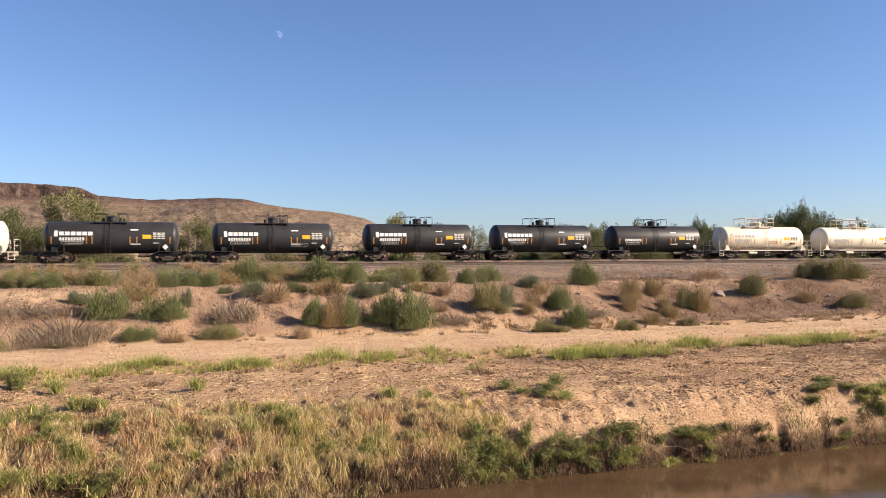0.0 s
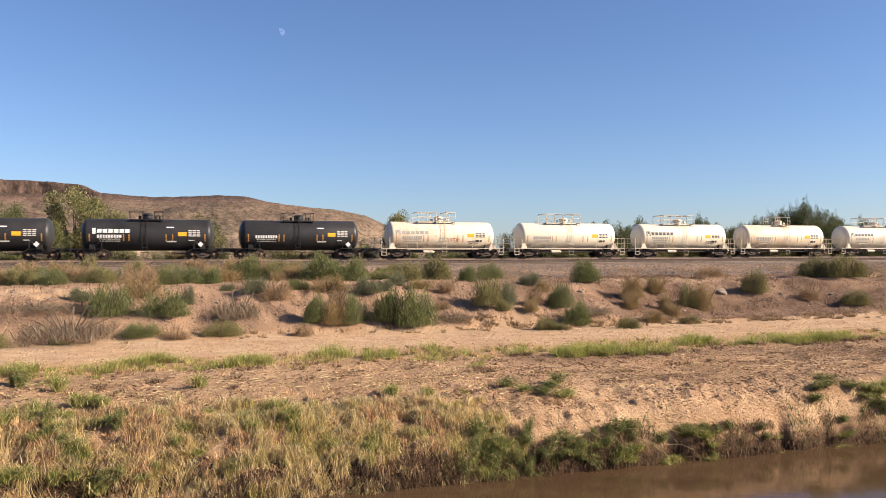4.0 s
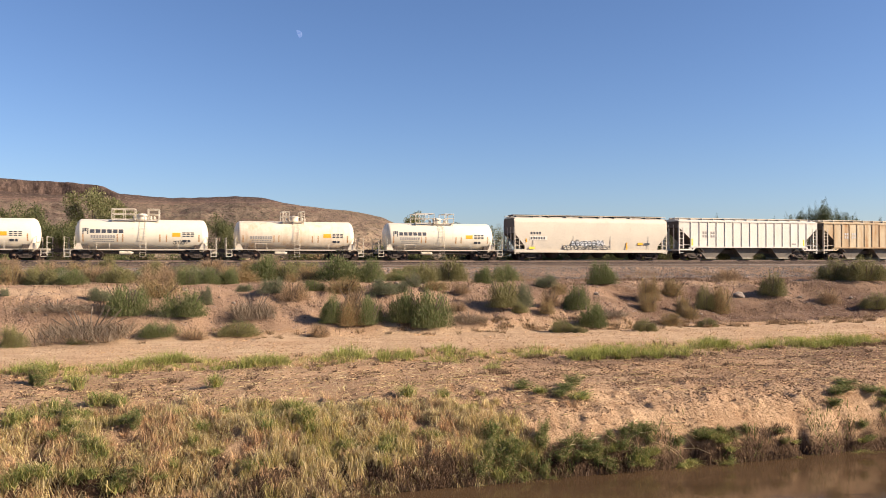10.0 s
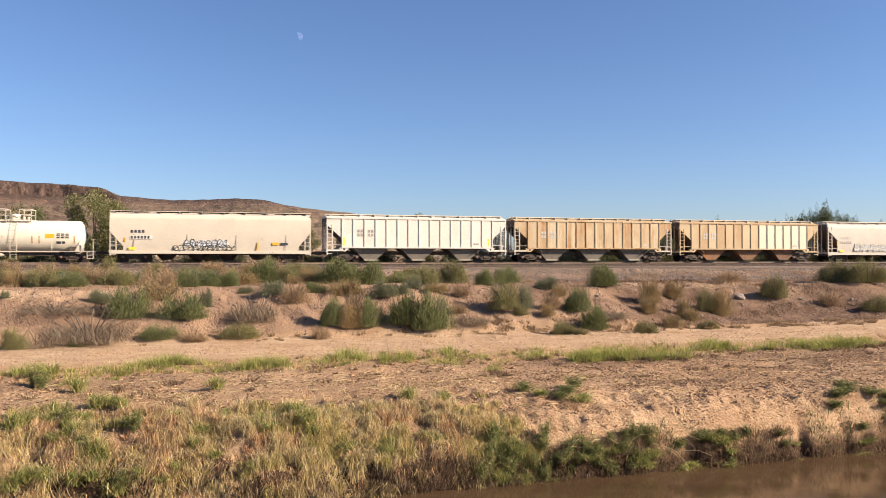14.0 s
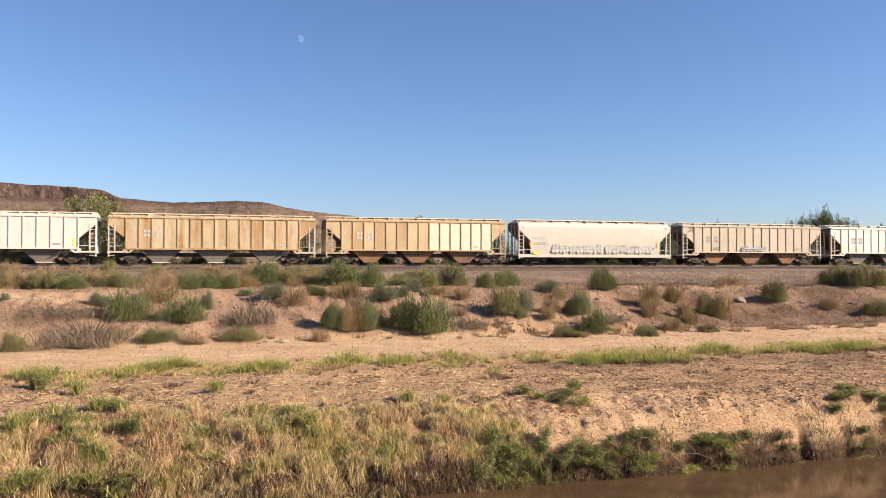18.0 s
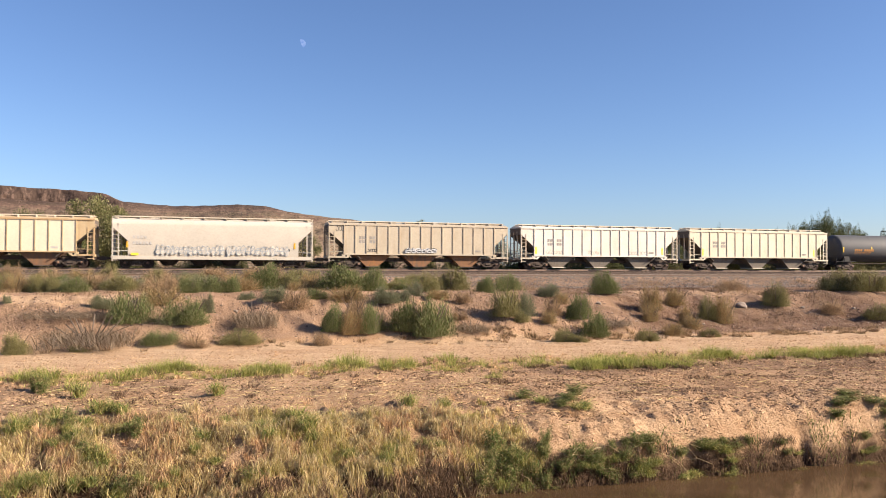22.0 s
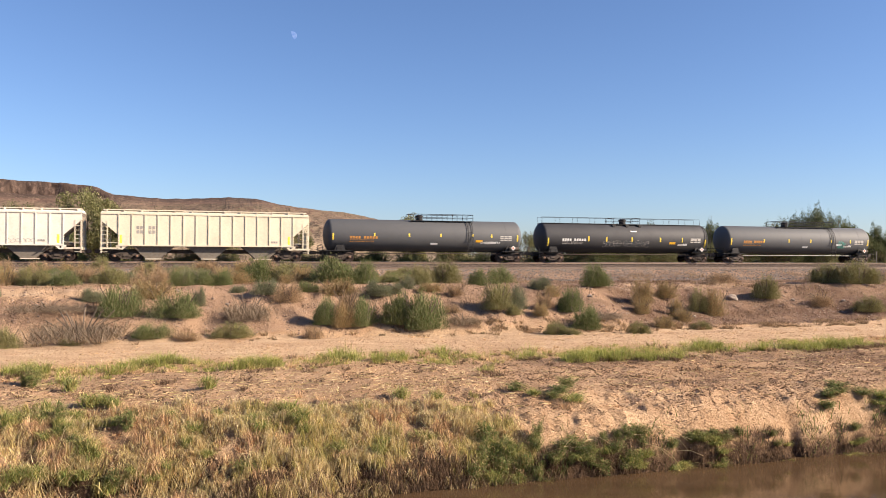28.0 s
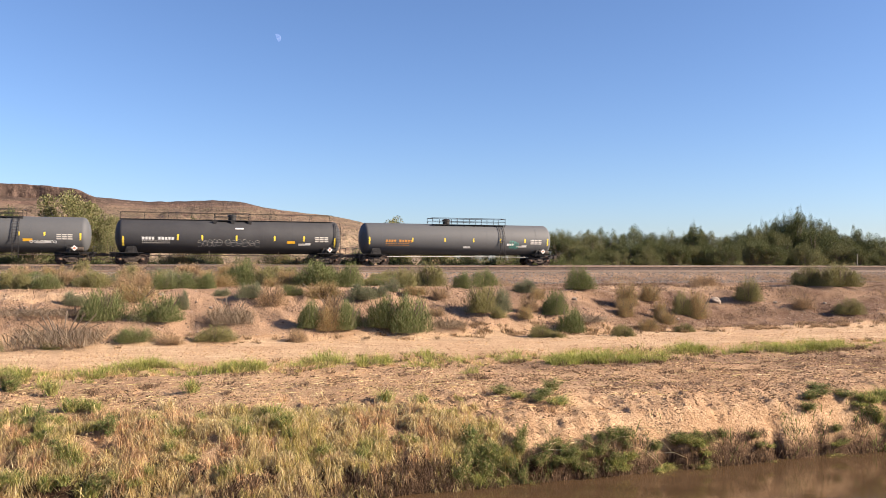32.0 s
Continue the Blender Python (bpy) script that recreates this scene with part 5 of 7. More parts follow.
TAN_H = car_paint("tan_hopper_paint", (0.54, 0.425, 0.25), 0.6, 0.3, 0.6, (0.35, 0.205, 0.08), uneven=0.6, streaky=(0.42, 0.62))
BEIGE_H = car_paint("beige_hopper_paint", (0.50, 0.435, 0.32), 0.5, 0.3, 0.6, (0.27, 0.18, 0.10), uneven=0.2, streaky=(0.42, 0.62))
DUST_H = car_paint("dusty_white_hopper_paint", (0.60, 0.53, 0.41), 0.18, 0.2, 0.6)
FADED_H = car_paint("faded_white_hopper_paint", (0.55, 0.50, 0.41), 0.2, 0.25, 0.7)

short_tank(-160.9, True, 9, "white insulated tank car with a railed platform")
for i, s in enumerate((-147.46, -133.93, -120.28, -107.4, -94.44)):
    short_tank(s, False, 1 + i if i < 3 else 11 + i, "black acid tank car with white lettering and a yellow panel" if i else
               "black tank car with white lettering and orange reflectors")
for s, v, m_ in ((-80.96, 10, CREAM_B), (-67.6, 15, CREAM), (-54.15, 17, CREAM), (-41.15, 4, CREAM_B), (-27.55, 19, CREAM)):
    short_tank(s, True, v, "stained white tank car with a small top platform" if v == 4 else "white tank car with a high railed platform on top", m_)
smooth_hopper(-11.78, DUST_H, 1, "dusty white smooth-sided covered hopper with graffiti", 2.62, 7.35, 1.38, INK)
ribbed_hopper(6.75, WHITE_H, DUSTY, 2, "white covered hopper with outside posts and three bays", GREY_INK)
ribbed_hopper(25.0, RUST_H, DUSTY, 3, "rust-streaked cream covered hopper with outside posts", PALE_MARK)
ribbed_hopper(43.35, TAN_H, RUSTY, 4, "tan covered hopper with rusty bays and a paler end", PALE_MARK,
              panel=[(1.0, 7.3)])
smooth_hopper(61.8, FADED_H, 5, "faded white smooth-sided hopper with washed-out graffiti", 3.5, 7.15, 2.3, PALE_MARK)
ribbed_hopper(80.33, BEIGE_H, RUSTY, 6, "beige covered hopper with rusty bays and black graffiti", GREY_INK)
ribbed_hopper(99.05, WHITE_H, DUSTY, 7, "white covered hopper with outside posts and thin tags", GREY_INK)
ribbed_hopper(117.87, CREAM_H, DUSTY, 8, "cream covered hopper with outside posts and stained bays", GREY_INK)
long_tank(137.8, GREY, (-1.6, 4.6), False, -0.55, 4.15, ORANGE, [(-9.05, 2.0, 2.6)] + [(x, 2.35, 2.65) for x in (-5.2, -1.9, 1.2, 4.4, 6.3)] + [(9.0, 2.0, 2.6)], 1,
          "grey tank car with orange lettering and a walkway")
long_tank(159.1, SLATE, (-1.5, 1.5), True, 0.0, 9.3, WHITE_MARK, [(-9.0, 1.6, 2.4), (-4.6, 2.1, 2.6), (-2.6, 2.1, 2.55), (0.3, 2.1, 2.55), (3.6, 2.1, 2.55), (6.2, 2.1, 2.55), (9.0, 1.6, 2.4)], 2,
          "dark grey tank car with full-length handrail and graffiti")
long_tank(180.4, GREY_B, (-2.75, 4.75), False, -1.1, 4.2, ORANGE, [(-9.05, 1.9, 2.6)] + [(x, 2.2, 2.55) for x in (-4.9, -1.7, 1.2, 4.0, 6.6)] + [(9.05, 1.9, 2.6)], 3,
          "pale grey tank car at the train's end with a railed walkway")


# ---------------------------------------------------------------- plants and stones
RNG = np.random.default_rng(7)
F_GREEN = foliage("green_brush", [(0.086, 0.113, 0.035), (0.137, 0.168, 0.057), (0.195, 0.204, 0.085), (0.252, 0.227, 0.113)], through_=0.13)
F_OLIVE = foliage("olive_brush", [(0.155, 0.155, 0.054), (0.244, 0.221, 0.087), (0.335, 0.288, 0.136), (0.204, 0.214, 0.08)], through_=0.13)
F_GREY = foliage("grey_green_brush", [(0.141, 0.166, 0.089), (0.201, 0.211, 0.118), (0.284, 0.258, 0.153), (0.118, 0.141, 0.07)], through_=0.13)
F_RUST = foliage("russet_brush", [(0.22, 0.153, 0.07), (0.363, 0.224, 0.1), (0.441, 0.322, 0.159), (0.204, 0.215, 0.088)], through_=0.13)
F_DRY = foliage("dry_brush", [(0.389, 0.254, 0.143), (0.493, 0.344, 0.194), (0.299, 0.194, 0.12), (0.239, 0.194, 0.098)], through_=0.13)
F_DEAD = foliage("dead_brush", [(0.238, 0.182, 0.122), (0.349, 0.272, 0.187), (0.154, 0.114, 0.072)], through_=0.13)
F_STRAW = foliage("dry_grass", [(0.86, 0.67, 0.34), (0.46, 0.32, 0.145), (0.95, 0.8, 0.5), (0.82, 0.68, 0.31), (0.62, 0.5, 0.2)], through_=0.4)
F_MIXED = foliage("yellow_green_grass", [(0.72, 0.57, 0.19), (0.40, 0.37, 0.10), (0.85, 0.70, 0.32), (0.20, 0.20, 0.06), (0.74, 0.56, 0.24)], through_=0.4)
F_GRASS = foliage("green_grass", [(0.27, 0.305, 0.063), (0.386, 0.413, 0.102), (0.503, 0.493, 0.151), (0.212, 0.236, 0.048), (0.522, 0.453, 0.174)], through_=0.35)
F_FADED = foliage("fading_grass", [(0.36, 0.335, 0.12), (0.50, 0.44, 0.19), (0.26, 0.27, 0.09), (0.60, 0.49, 0.26)], through_=0.35)
F_WEED = foliage("leafy_green_weed", [(0.088, 0.136, 0.038), (0.158, 0.212, 0.061), (0.264, 0.317, 0.104), (0.124, 0.136, 0.049), (0.385, 0.317, 0.14), (0.526, 0.379, 0.193)], through_=0.35)
F_UMBER = foliage("brown_dead_weed", [(0.454, 0.28, 0.164), (0.663, 0.429, 0.239), (0.909, 0.624, 0.329), (0.314, 0.199, 0.119)])
F_DEBRIS = foliage("dark_plant_litter", [(0.13, 0.085, 0.055), (0.2, 0.13, 0.08), (0.3, 0.2, 0.12), (0.09, 0.06, 0.04)])
F_CRUMB = foliage("earth_crumb", [(0.20, 0.12, 0.07), (0.32, 0.195, 0.115), (0.44, 0.28, 0.165), (0.13, 0.08, 0.05)], through_=0.0)
F_BLADE = foliage("arching_grass_leaf", [(0.161, 0.226, 0.065), (0.322, 0.356, 0.096), (0.549, 0.502, 0.161), (0.211, 0.257, 0.081), (0.775, 0.614, 0.276)], through_=0.3)
F_LIGHT = foliage("cottonwood_leaf", [(0.182, 0.187, 0.071), (0.279, 0.267, 0.12), (0.125, 0.139, 0.049), (0.377, 0.322, 0.181)], through_=0.35)
F_TREE = foliage("dark_tree_leaf", [(0.056, 0.076, 0.03), (0.105, 0.122, 0.047), (0.20, 0.20, 0.082), (0.048, 0.058, 0.024)], through_=0.2)
F_TAMARISK = foliage("tamarisk_leaf", [(0.085, 0.094, 0.04), (0.15, 0.155, 0.066), (0.27, 0.252, 0.115), (0.066, 0.073, 0.032)], through_=0.2)
BARK = plain("bark", (0.15, 0.115, 0.085), 0.9, vary=0.4, scale=12)
STONE = foliage("slope_stone", [(0.19, 0.118, 0.086), (0.27, 0.182, 0.134), (0.38, 0.285, 0.215), (0.145, 0.094, 0.069)], 0.9, 0.0)
CLOD = foliage("soil_clod", [(0.44, 0.285, 0.17), (0.54, 0.365, 0.225), (0.36, 0.22, 0.13)], 0.95, 0.0)
BED = foliage("bed_stone", [(0.069, 0.055, 0.046), (0.123, 0.095, 0.081), (0.171, 0.137, 0.116)], 0.9, 0.0)
BALLAST = foliage("ballast_stone", [(0.11, 0.091, 0.084), (0.186, 0.16, 0.142), (0.274, 0.249, 0.217), (0.077, 0.062, 0.056)], 0.9, 0.0)


def poly_mesh(name, verts, sizes, index, material, smooth=False):
    """A mesh from arrays: vertices, corner counts and corner indices."""
    me = bpy.data.meshes.new(name)
    me.vertices.add(len(verts)), me.loops.add(len(index)), me.polygons.add(len(sizes))
    me.vertices.foreach_set("co", np.ascontiguousarray(verts, np.float32).ravel())
    me.loops.foreach_set("vertex_index", np.ascontiguousarray(index, np.int32))
    me.polygons.foreach_set("loop_start", np.concatenate([[0], np.cumsum(sizes)[:-1]]).astype(np.int32))
    me.materials.append(material)
    me.update(calc_edges=True)
    return me


def blades(name, root, high, wide, sway, droop, material, rng, aim=None):
    """Grass: each blade a tapered strip in two stretches that bends over. droop 0: upright, 1: hangs level."""
    k = len(root)
    az, tw = rng.uniform(0, 2 * np.pi, k), rng.uniform(0, np.pi, k)
    az = az if aim is None else aim
    out = np.stack([np.cos(az), np.sin(az), np.zeros(k)], 1) * (sway * high)[:, None]
    side = np.stack([np.cos(tw), np.sin(tw), np.zeros(k)], 1) * (wide / 2)[:, None]
    up = np.array([0, 0, 1.0])
    mid = root + out * 0.35 + up * (high * 0.58)[:, None]
    tip = root + out + up * (high * (1 - droop))[:, None]
    v = np.stack([root - side, root + side, mid - side * 0.8, mid + side * 0.8, tip], 1).reshape(-1, 3)
    base = np.arange(k)[:, None] * 5
    return poly_mesh(name, v, np.tile([4, 3], k), (base + np.array([0, 1, 3, 2, 2, 3, 4])).ravel(), material)


def leaves(name, centre, long_, wide, aim, material, rng):
    """Leaves: each a small lozenge with a fold, pointing along aim."""
    k = len(centre)
    d = aim / np.linalg.norm(aim, axis=1)[:, None]
    r = rng.normal(size=(k, 3))
    side = np.cross(d, r)
    side /= np.linalg.norm(side, axis=1)[:, None] + 1e-9
    a, b = d * (long_ / 2)[:, None], side * (wide / 2)[:, None]
    v = np.stack([centre - a, centre + b, centre + a, centre - b], 1).reshape(-1, 3)
    return poly_mesh(name, v, np.full(k, 4), np.arange(4 * k), material)


def stones(name, root, size, material, rng):
    """Loose stones: squashed, knocked-about eight-sided lumps, sunk a little."""
    k = len(root)
    dirs = np.array([(1, 0, 0), (0, 1, 0), (-1, 0, 0), (0, -1, 0), (0, 0, 0.75), (0, 0, -0.6)], float)
    v = dirs[None] * size[:, None, None] * rng.uniform(0.55, 1.2, (k, 6, 1)) + rng.normal(0, 0.14, (k, 6, 3)) * size[:, None, None]
    tw = rng.uniform(0, 2 * np.pi, k)
    c, s_ = np.cos(tw)[:, None], np.sin(tw)[:, None]
    x, y = v[:, :, 0] * c - v[:, :, 1] * s_, v[:, :, 0] * s_ + v[:, :, 1] * c
    v = np.stack([x, y, v[:, :, 2]], 2) + root[:, None]
    tri = np.array([0, 1, 4, 1, 2, 4, 2, 3, 4, 3, 0, 4, 1, 0, 5, 2, 1, 5, 3, 2, 5, 0, 3, 5])
    return poly_mesh(name, v.reshape(-1, 3), np.full(8 * k, 3), (np.arange(k)[:, None] * 6 + tri).ravel(), material)


def strewn(s0, s1, n0, n1, count, rng, keep=None, up=0.0):
    """Places on the ground in a stretch of the plan; keep(s, n) gives the chance that one stays."""
    s, n = rng.uniform(s0, s1, count), rng.uniform(n0, n1, count)
    if keep is not None:
        m = rng.random(count) < keep(s, n)
        s, n = s[m], n[m]
    z = ground_z(s, n) + up
    return np.stack([(s + OFF) * CA - n * SA, (s + OFF) * SA + n * CA, z], 1), s, n


def tufts(name, s0, s1, n0, n1, count, per, spread, high, wide, sway, droop, flow, material, rng, keep=None):
    """Grass in clumps: blades spread outwards from each clump and lean towards the water by flow."""
    _, s, n = strewn(s0, s1, n0, n1, count, rng, keep)
    size = np.repeat(rng.uniform(0.5, 1.35, len(s)), per)
    k = len(size)
    az, r = rng.uniform(0, 2 * np.pi, k), spread * size * np.sqrt(rng.random(k))
    s, n = np.repeat(s, per) + r * np.cos(az), np.repeat(n, per) + r * np.sin(az)
    root = np.stack([(s + OFF) * CA - n * SA, (s + OFF) * SA + n * CA, ground_z(s, n) - 0.02], 1)
    az = az + TURN + rng.normal(0, 0.6, k)
    aim = np.arctan2(np.sin(az) - flow * CA, np.cos(az) + flow * SA)
    return blades(name, root, rng.uniform(*high, k) * size, rng.uniform(*wide, k), rng.uniform(*sway, k), rng.uniform(*droop, k), material, rng, aim)


def stuff(name, me, label, category):
    return tagged(new(name, me), label, category, kind="stuff")


def clumpy(s, n, seed, grain, low=-0.1, high=0.35):
    return np.clip((rough(s * grain, n * grain, seed) - low) / (high - low), 0, 1)


# --- bushes of the slope, each about one metre wide and high before it is sized
def bush_parts(seed, count, spread, thick, upright):
    """Shoots of a bush: several lumps, thin shoots rising out of them."""
    rng = np.random.default_rng(seed)
    lumps = [(rng.uniform(-0.25, 0.25), rng.uniform(-0.2, 0.2), rng.uniform(0.19, 0.29), rng.uniform(0.6, 1.0)) for _ in range(9)]
    per = count // len(lumps)
    c, d = [], []
    for lx, ly, lr, lh in lumps:
        a, u = rng.uniform(0, 2 * np.pi, per), rng.random(per) ** 0.45 * (1 + 0.3 * rng.random(per) ** 5)
        el = rng.uniform(0.0, np.pi / 2, per)
        rad = np.stack([np.cos(a) * np.cos(el), np.sin(a) * np.cos(el), np.sin(el)], 1)
        p = np.stack([lx + lr * u * rad[:, 0], ly + lr * u * rad[:, 1], (lh - 0.14) * u * rad[:, 2] * rng.uniform(0.75, 1.05, per) + 0.02], 1)
        c.append(p)
        aim = rad * spread + np.array([0, 0, upright]) + rng.normal(0, 0.3, (per, 3))
        d.append(aim)
    c, d = np.concatenate(c), np.concatenate(d)
    return c, d, rng.uniform(0.7, 1.3, len(c)) * thick[0], rng.uniform(0.7, 1.3, len(c)) * thick[1], rng


def bush_mesh(kind, seed, material, far=False):
    count, spread, thick, upright = {"green": (12000, 0.65, (0.072, 0.0075), 1.0), "olive": (10500, 0.7, (0.078, 0.007), 0.95), "grey": (10500, 0.75, (0.065, 0.0075), 0.75),
                                     "rust": (9000, 0.75, (0.075, 0.0065), 0.85), "dry": (4600, 1.0, (0.10, 0.007), 0.7), "dead": (1700, 1.2, (0.32, 0.007), 0.2)}[kind]
    if far:
        count, thick = count // 3, (thick[0] * 1.35, thick[1] * 1.9)
    if kind == "dead":
        rng = np.random.default_rng(seed)
        k = 1700
        root = np.stack([rng.uniform(-0.45, 0.35, k), rng.normal(0, 0.28, k), rng.uniform(-0.05, 0.25, k) ** 2 * 3], 1)
        return blades("foliage", root, rng.uniform(0.15, 0.62, k), rng.uniform(0.0025, 0.006, k), rng.uniform(0.3, 1.2, k), rng.uniform(0.4, 1.2, k), material, rng, rng.normal(0.1, 1.4, k))
    c, d, a, b, rng = bush_parts(seed, count, spread, thick, upright)
    return leaves("foliage", c, a, b, d, material, rng)


def stem_mesh(seed):
    rng = random.Random(seed)
    bm = B()
    for k in range(14):
        a, o = rng.uniform(0, 6.28), rng.uniform(0.1, 0.42)
        mid = (o * 0.5 * math.cos(a), o * 0.4 * math.sin(a), rng.uniform(0.2, 0.35))
        tube(bm, (0.04 * math.cos(a), 0.04 * math.sin(a), -0.06), mid, 0.011, 4)
        tube(bm, mid, (o * math.cos(a), o * 0.8 * math.sin(a), rng.uniform(0.45, 0.8)), 0.007, 4)
    me = bpy.data.meshes.new("stems")
    bm.to_mesh(me), bm.free()
    me.materials.append(BARK)
    return me


BRUSH = {"green": (F_GREEN, "dense green desert bush on the rubble slope"), "olive": (F_OLIVE, "olive-green bush with upright shoots"),
         "grey": (F_GREY, "grey-green low bush on the slope"), "rust": (F_RUST, "russet brown drying bush on the slope"), "dry": (F_DRY, "tan dried-out bush with thin twigs"),
         "dead": (F_DEAD, "dead grey tangled brush")}
BUSH_MESHES = {k: [bush_mesh(k, 10 * i + j, v[0]) for j in range(3)] for i, (k, v) in enumerate(BRUSH.items())}
FAR_MESHES = {k: [bush_mesh(k, 60 + 10 * i + j, v[0], True) for j in range(3)] for i, (k, v) in enumerate(BRUSH.items())}
STEMS = [stem_mesh(j) for j in range(3)]
BUSHES = {
    "green": [(-25.9, 47.8, 2.2, 1.6), (-23.0, 47.4, 2.3, 1.45), (-22.9, 56.5, 1.49, 1.05), (-21.7, 57.7, 1.84, 1.11), (-20.2, 57.8, 1.43, 1.08), (-17.5, 62.2, 2.19, 1.82), (-15.3, 50.7, 1.47, 0.63), (-12.2, 59.5, 3.4, 1.78), (-10.0, 59.2, 2.17, 1.71), (-12.7, 45.9, 1.52, 1.74), (-15.0, 46.1, 1.28, 1.47), (-10.9, 45.8, 1.89, 1.83), (-9.3, 45.4, 2.52, 2.29), (-24.2, 45.2, 1.83, 0.77), (-30.0, 57.1, 1.81, 0.98), (-2.5, 55.6, 1.51, 1.27), (-0.5, 56.4, 2.09, 1.34), (0.8, 47.1, 1.83, 1.47), (0.7, 44.9, 2.06, 1.44), (5.3, 52.4, 2.22, 1.65)],
    "olive": [(26.5, 53.5, 2.58, 1.75), (28.5, 52.1, 3.13, 1.9), (-25.4, 66.2, 1.51, 1.17), (-16.0, 61.9, 1.94, 1.4), (-20.2, 45.1, 1.88, 0.82), (-32.5, 59.5, 1.57, 1.23), (-31.6, 58.2, 1.47, 1.14), (-4.3, 57.9, 2.18, 1.85), (-4.0, 47.3, 1.89, 1.75), (-3.3, 46.6, 1.04, 0.63), (-1.9, 43.4, 1.21, 0.76), (3.1, 42.7, 1.24, 0.8), (18.2, 50.4, 1.74, 1.66), (11.7, 49.2, 1.14, 1.58), (-7.1, 54.3, 1.56, 1.37), (-30.8, 43.6, 1.22, 0.95), (-1.2, 42.8, 0.98, 0.39), (24.3, 47.0, 2.03, 1.13), (-28.1, 44.1, 0.98, 0.36), (8.2, 44.0, 1.09, 0.56)],
    "grey": [(-27.6, 49.7, 1.59, 0.83), (-21.8, 49.5, 0.92, 1.12), (-18.0, 50.5, 1.61, 1.06), (-11.3, 49.3, 1.82, 1.08), (-10.1, 49.6, 1.31, 0.74), (0.3, 50.5, 1.79, 0.87), (-32.3, 49.5, 0.46, 0.58), (-2.8, 47.4, 1.31, 1.45), (-8.8, 51.3, 1.18, 0.96), (-19.5, 52.0, 1.05, 0.53)],
    "rust": [(-24.2, 50.0, 2.85, 1.08), (-13.5, 50.3, 2.53, 0.95), (-14.0, 46.0, 1.51, 1.48), (-33.9, 59.8, 1.57, 1.27), (0.6, 49.4, 1.35, 0.78), (7.4, 49.9, 1.8, 1.52), (6.5, 48.1, 1.47, 1.09), (10.4, 51.3, 1.66, 1.14), (9.2, 48.0, 1.18, 1.37), (6.2, 44.9, 1.46, 0.75), (9.0, 46.9, 1.38, 0.97), (12.8, 49.0, 1.66, 1.78), (-7.6, 50.5, 1.71, 0.66), (-1.4, 46.4, 1.12, 0.87)],
    "dry": [(-22.4, 44.7, 1.36, 0.5), (-13.4, 47.6, 1.73, 1.23), (-16.8, 49.6, 1.77, 1.22), (-27.3, 62.1, 2.89, 0.92), (-24.9, 57.2, 1.94, 0.82), (-29.3, 62.9, 2.01, 1.17), (-0.9, 47.3, 1.32, 1.0), (22.0, 49.0, 2.15, 1.08), (18.4, 56.1, 2.45, 1.0), (-6.0, 49.9, 1.09, 0.73), (-15.8, 44.5, 1.08, 0.77), (-7.1, 47.0, 1.2, 0.55)],
    "dead": [(-29.5, 48.1, 2.98, 0.7), (-27.7, 45.3, 3.53, 1.65), (-19.3, 47.5, 1.96, 1.48), (-27.2, 48.2, 1.3, 0.71), (-6.8, 46.0, 1.48, 0.91), (2.8, 46.2, 1.6, 0.64)],
}


def plant_bush(kind, s, n, w, h, rng, label=None, group="bushes on the slope"):
    bush = tagged(new("bush"), label or BRUSH[kind][1], "bush", group)
    j = rng.randrange(3)
    part("woody_base", STEMS[j], None, bush)
    part("foliage", (BUSH_MESHES if n < 78 else FAR_MESHES)[kind][j], None, bush)
    size = Matrix.Diagonal((w * rng.uniform(1.3, 1.46), w * rng.uniform(1.05, 1.25), h * rng.uniform(1.18, 1.34), 1))
    bush.matrix_basis = Matrix.Translation(at_ground(s, n, -0.04)) @ Matrix.Rotation(TURN + rng.choice((0, math.pi)) + rng.uniform(-0.3, 0.3), 4, "Z") @ size


brush_rng = random.Random(3)
for kind, places in BUSHES.items():
    for s, n, w, h in places:
        plant_bush(kind, s, n, w, h, brush_rng)
for k in range(86):
    kind = brush_rng.choice(("olive", "dry", "rust", "olive", "dry", "olive", "grey", "green"))
    s = -39 + 0.406 * k + brush_rng.uniform(-0.4, 0.4)
    plant_bush(kind, s, brush_rng.uniform(60, 67.8), brush_rng.uniform(1.4, 2.8), brush_rng.uniform(0.7, 1.3) * (1 if s < -9 else 0.65), brush_rng, "brush beside the railway")
# low scrub behind the tracks
for k in range(190):
    s = -72 + 0.85 * k + brush_rng.uniform(-0.8, 0.8)
    if s > 20:
        if k % 4 == 0:
            plant_bush("olive", s, brush_rng.uniform(79, 81), brush_rng.uniform(1.2, 2.4), brush_rng.uniform(0.7, 1.2), brush_rng, "yellow-green scrub bush behind the railway", "scrub behind the railway")
        continue
    plant_bush(brush_rng.choice(("green", "dead", "green", "rust", "grey", "dry")), s, brush_rng.uniform(78.6, 82.0), brush_rng.uniform(2.0, 3.2), brush_rng.uniform(1.0, 1.7),
               brush_rng, "low scrub bush behind the railway", "scrub behind the railway")


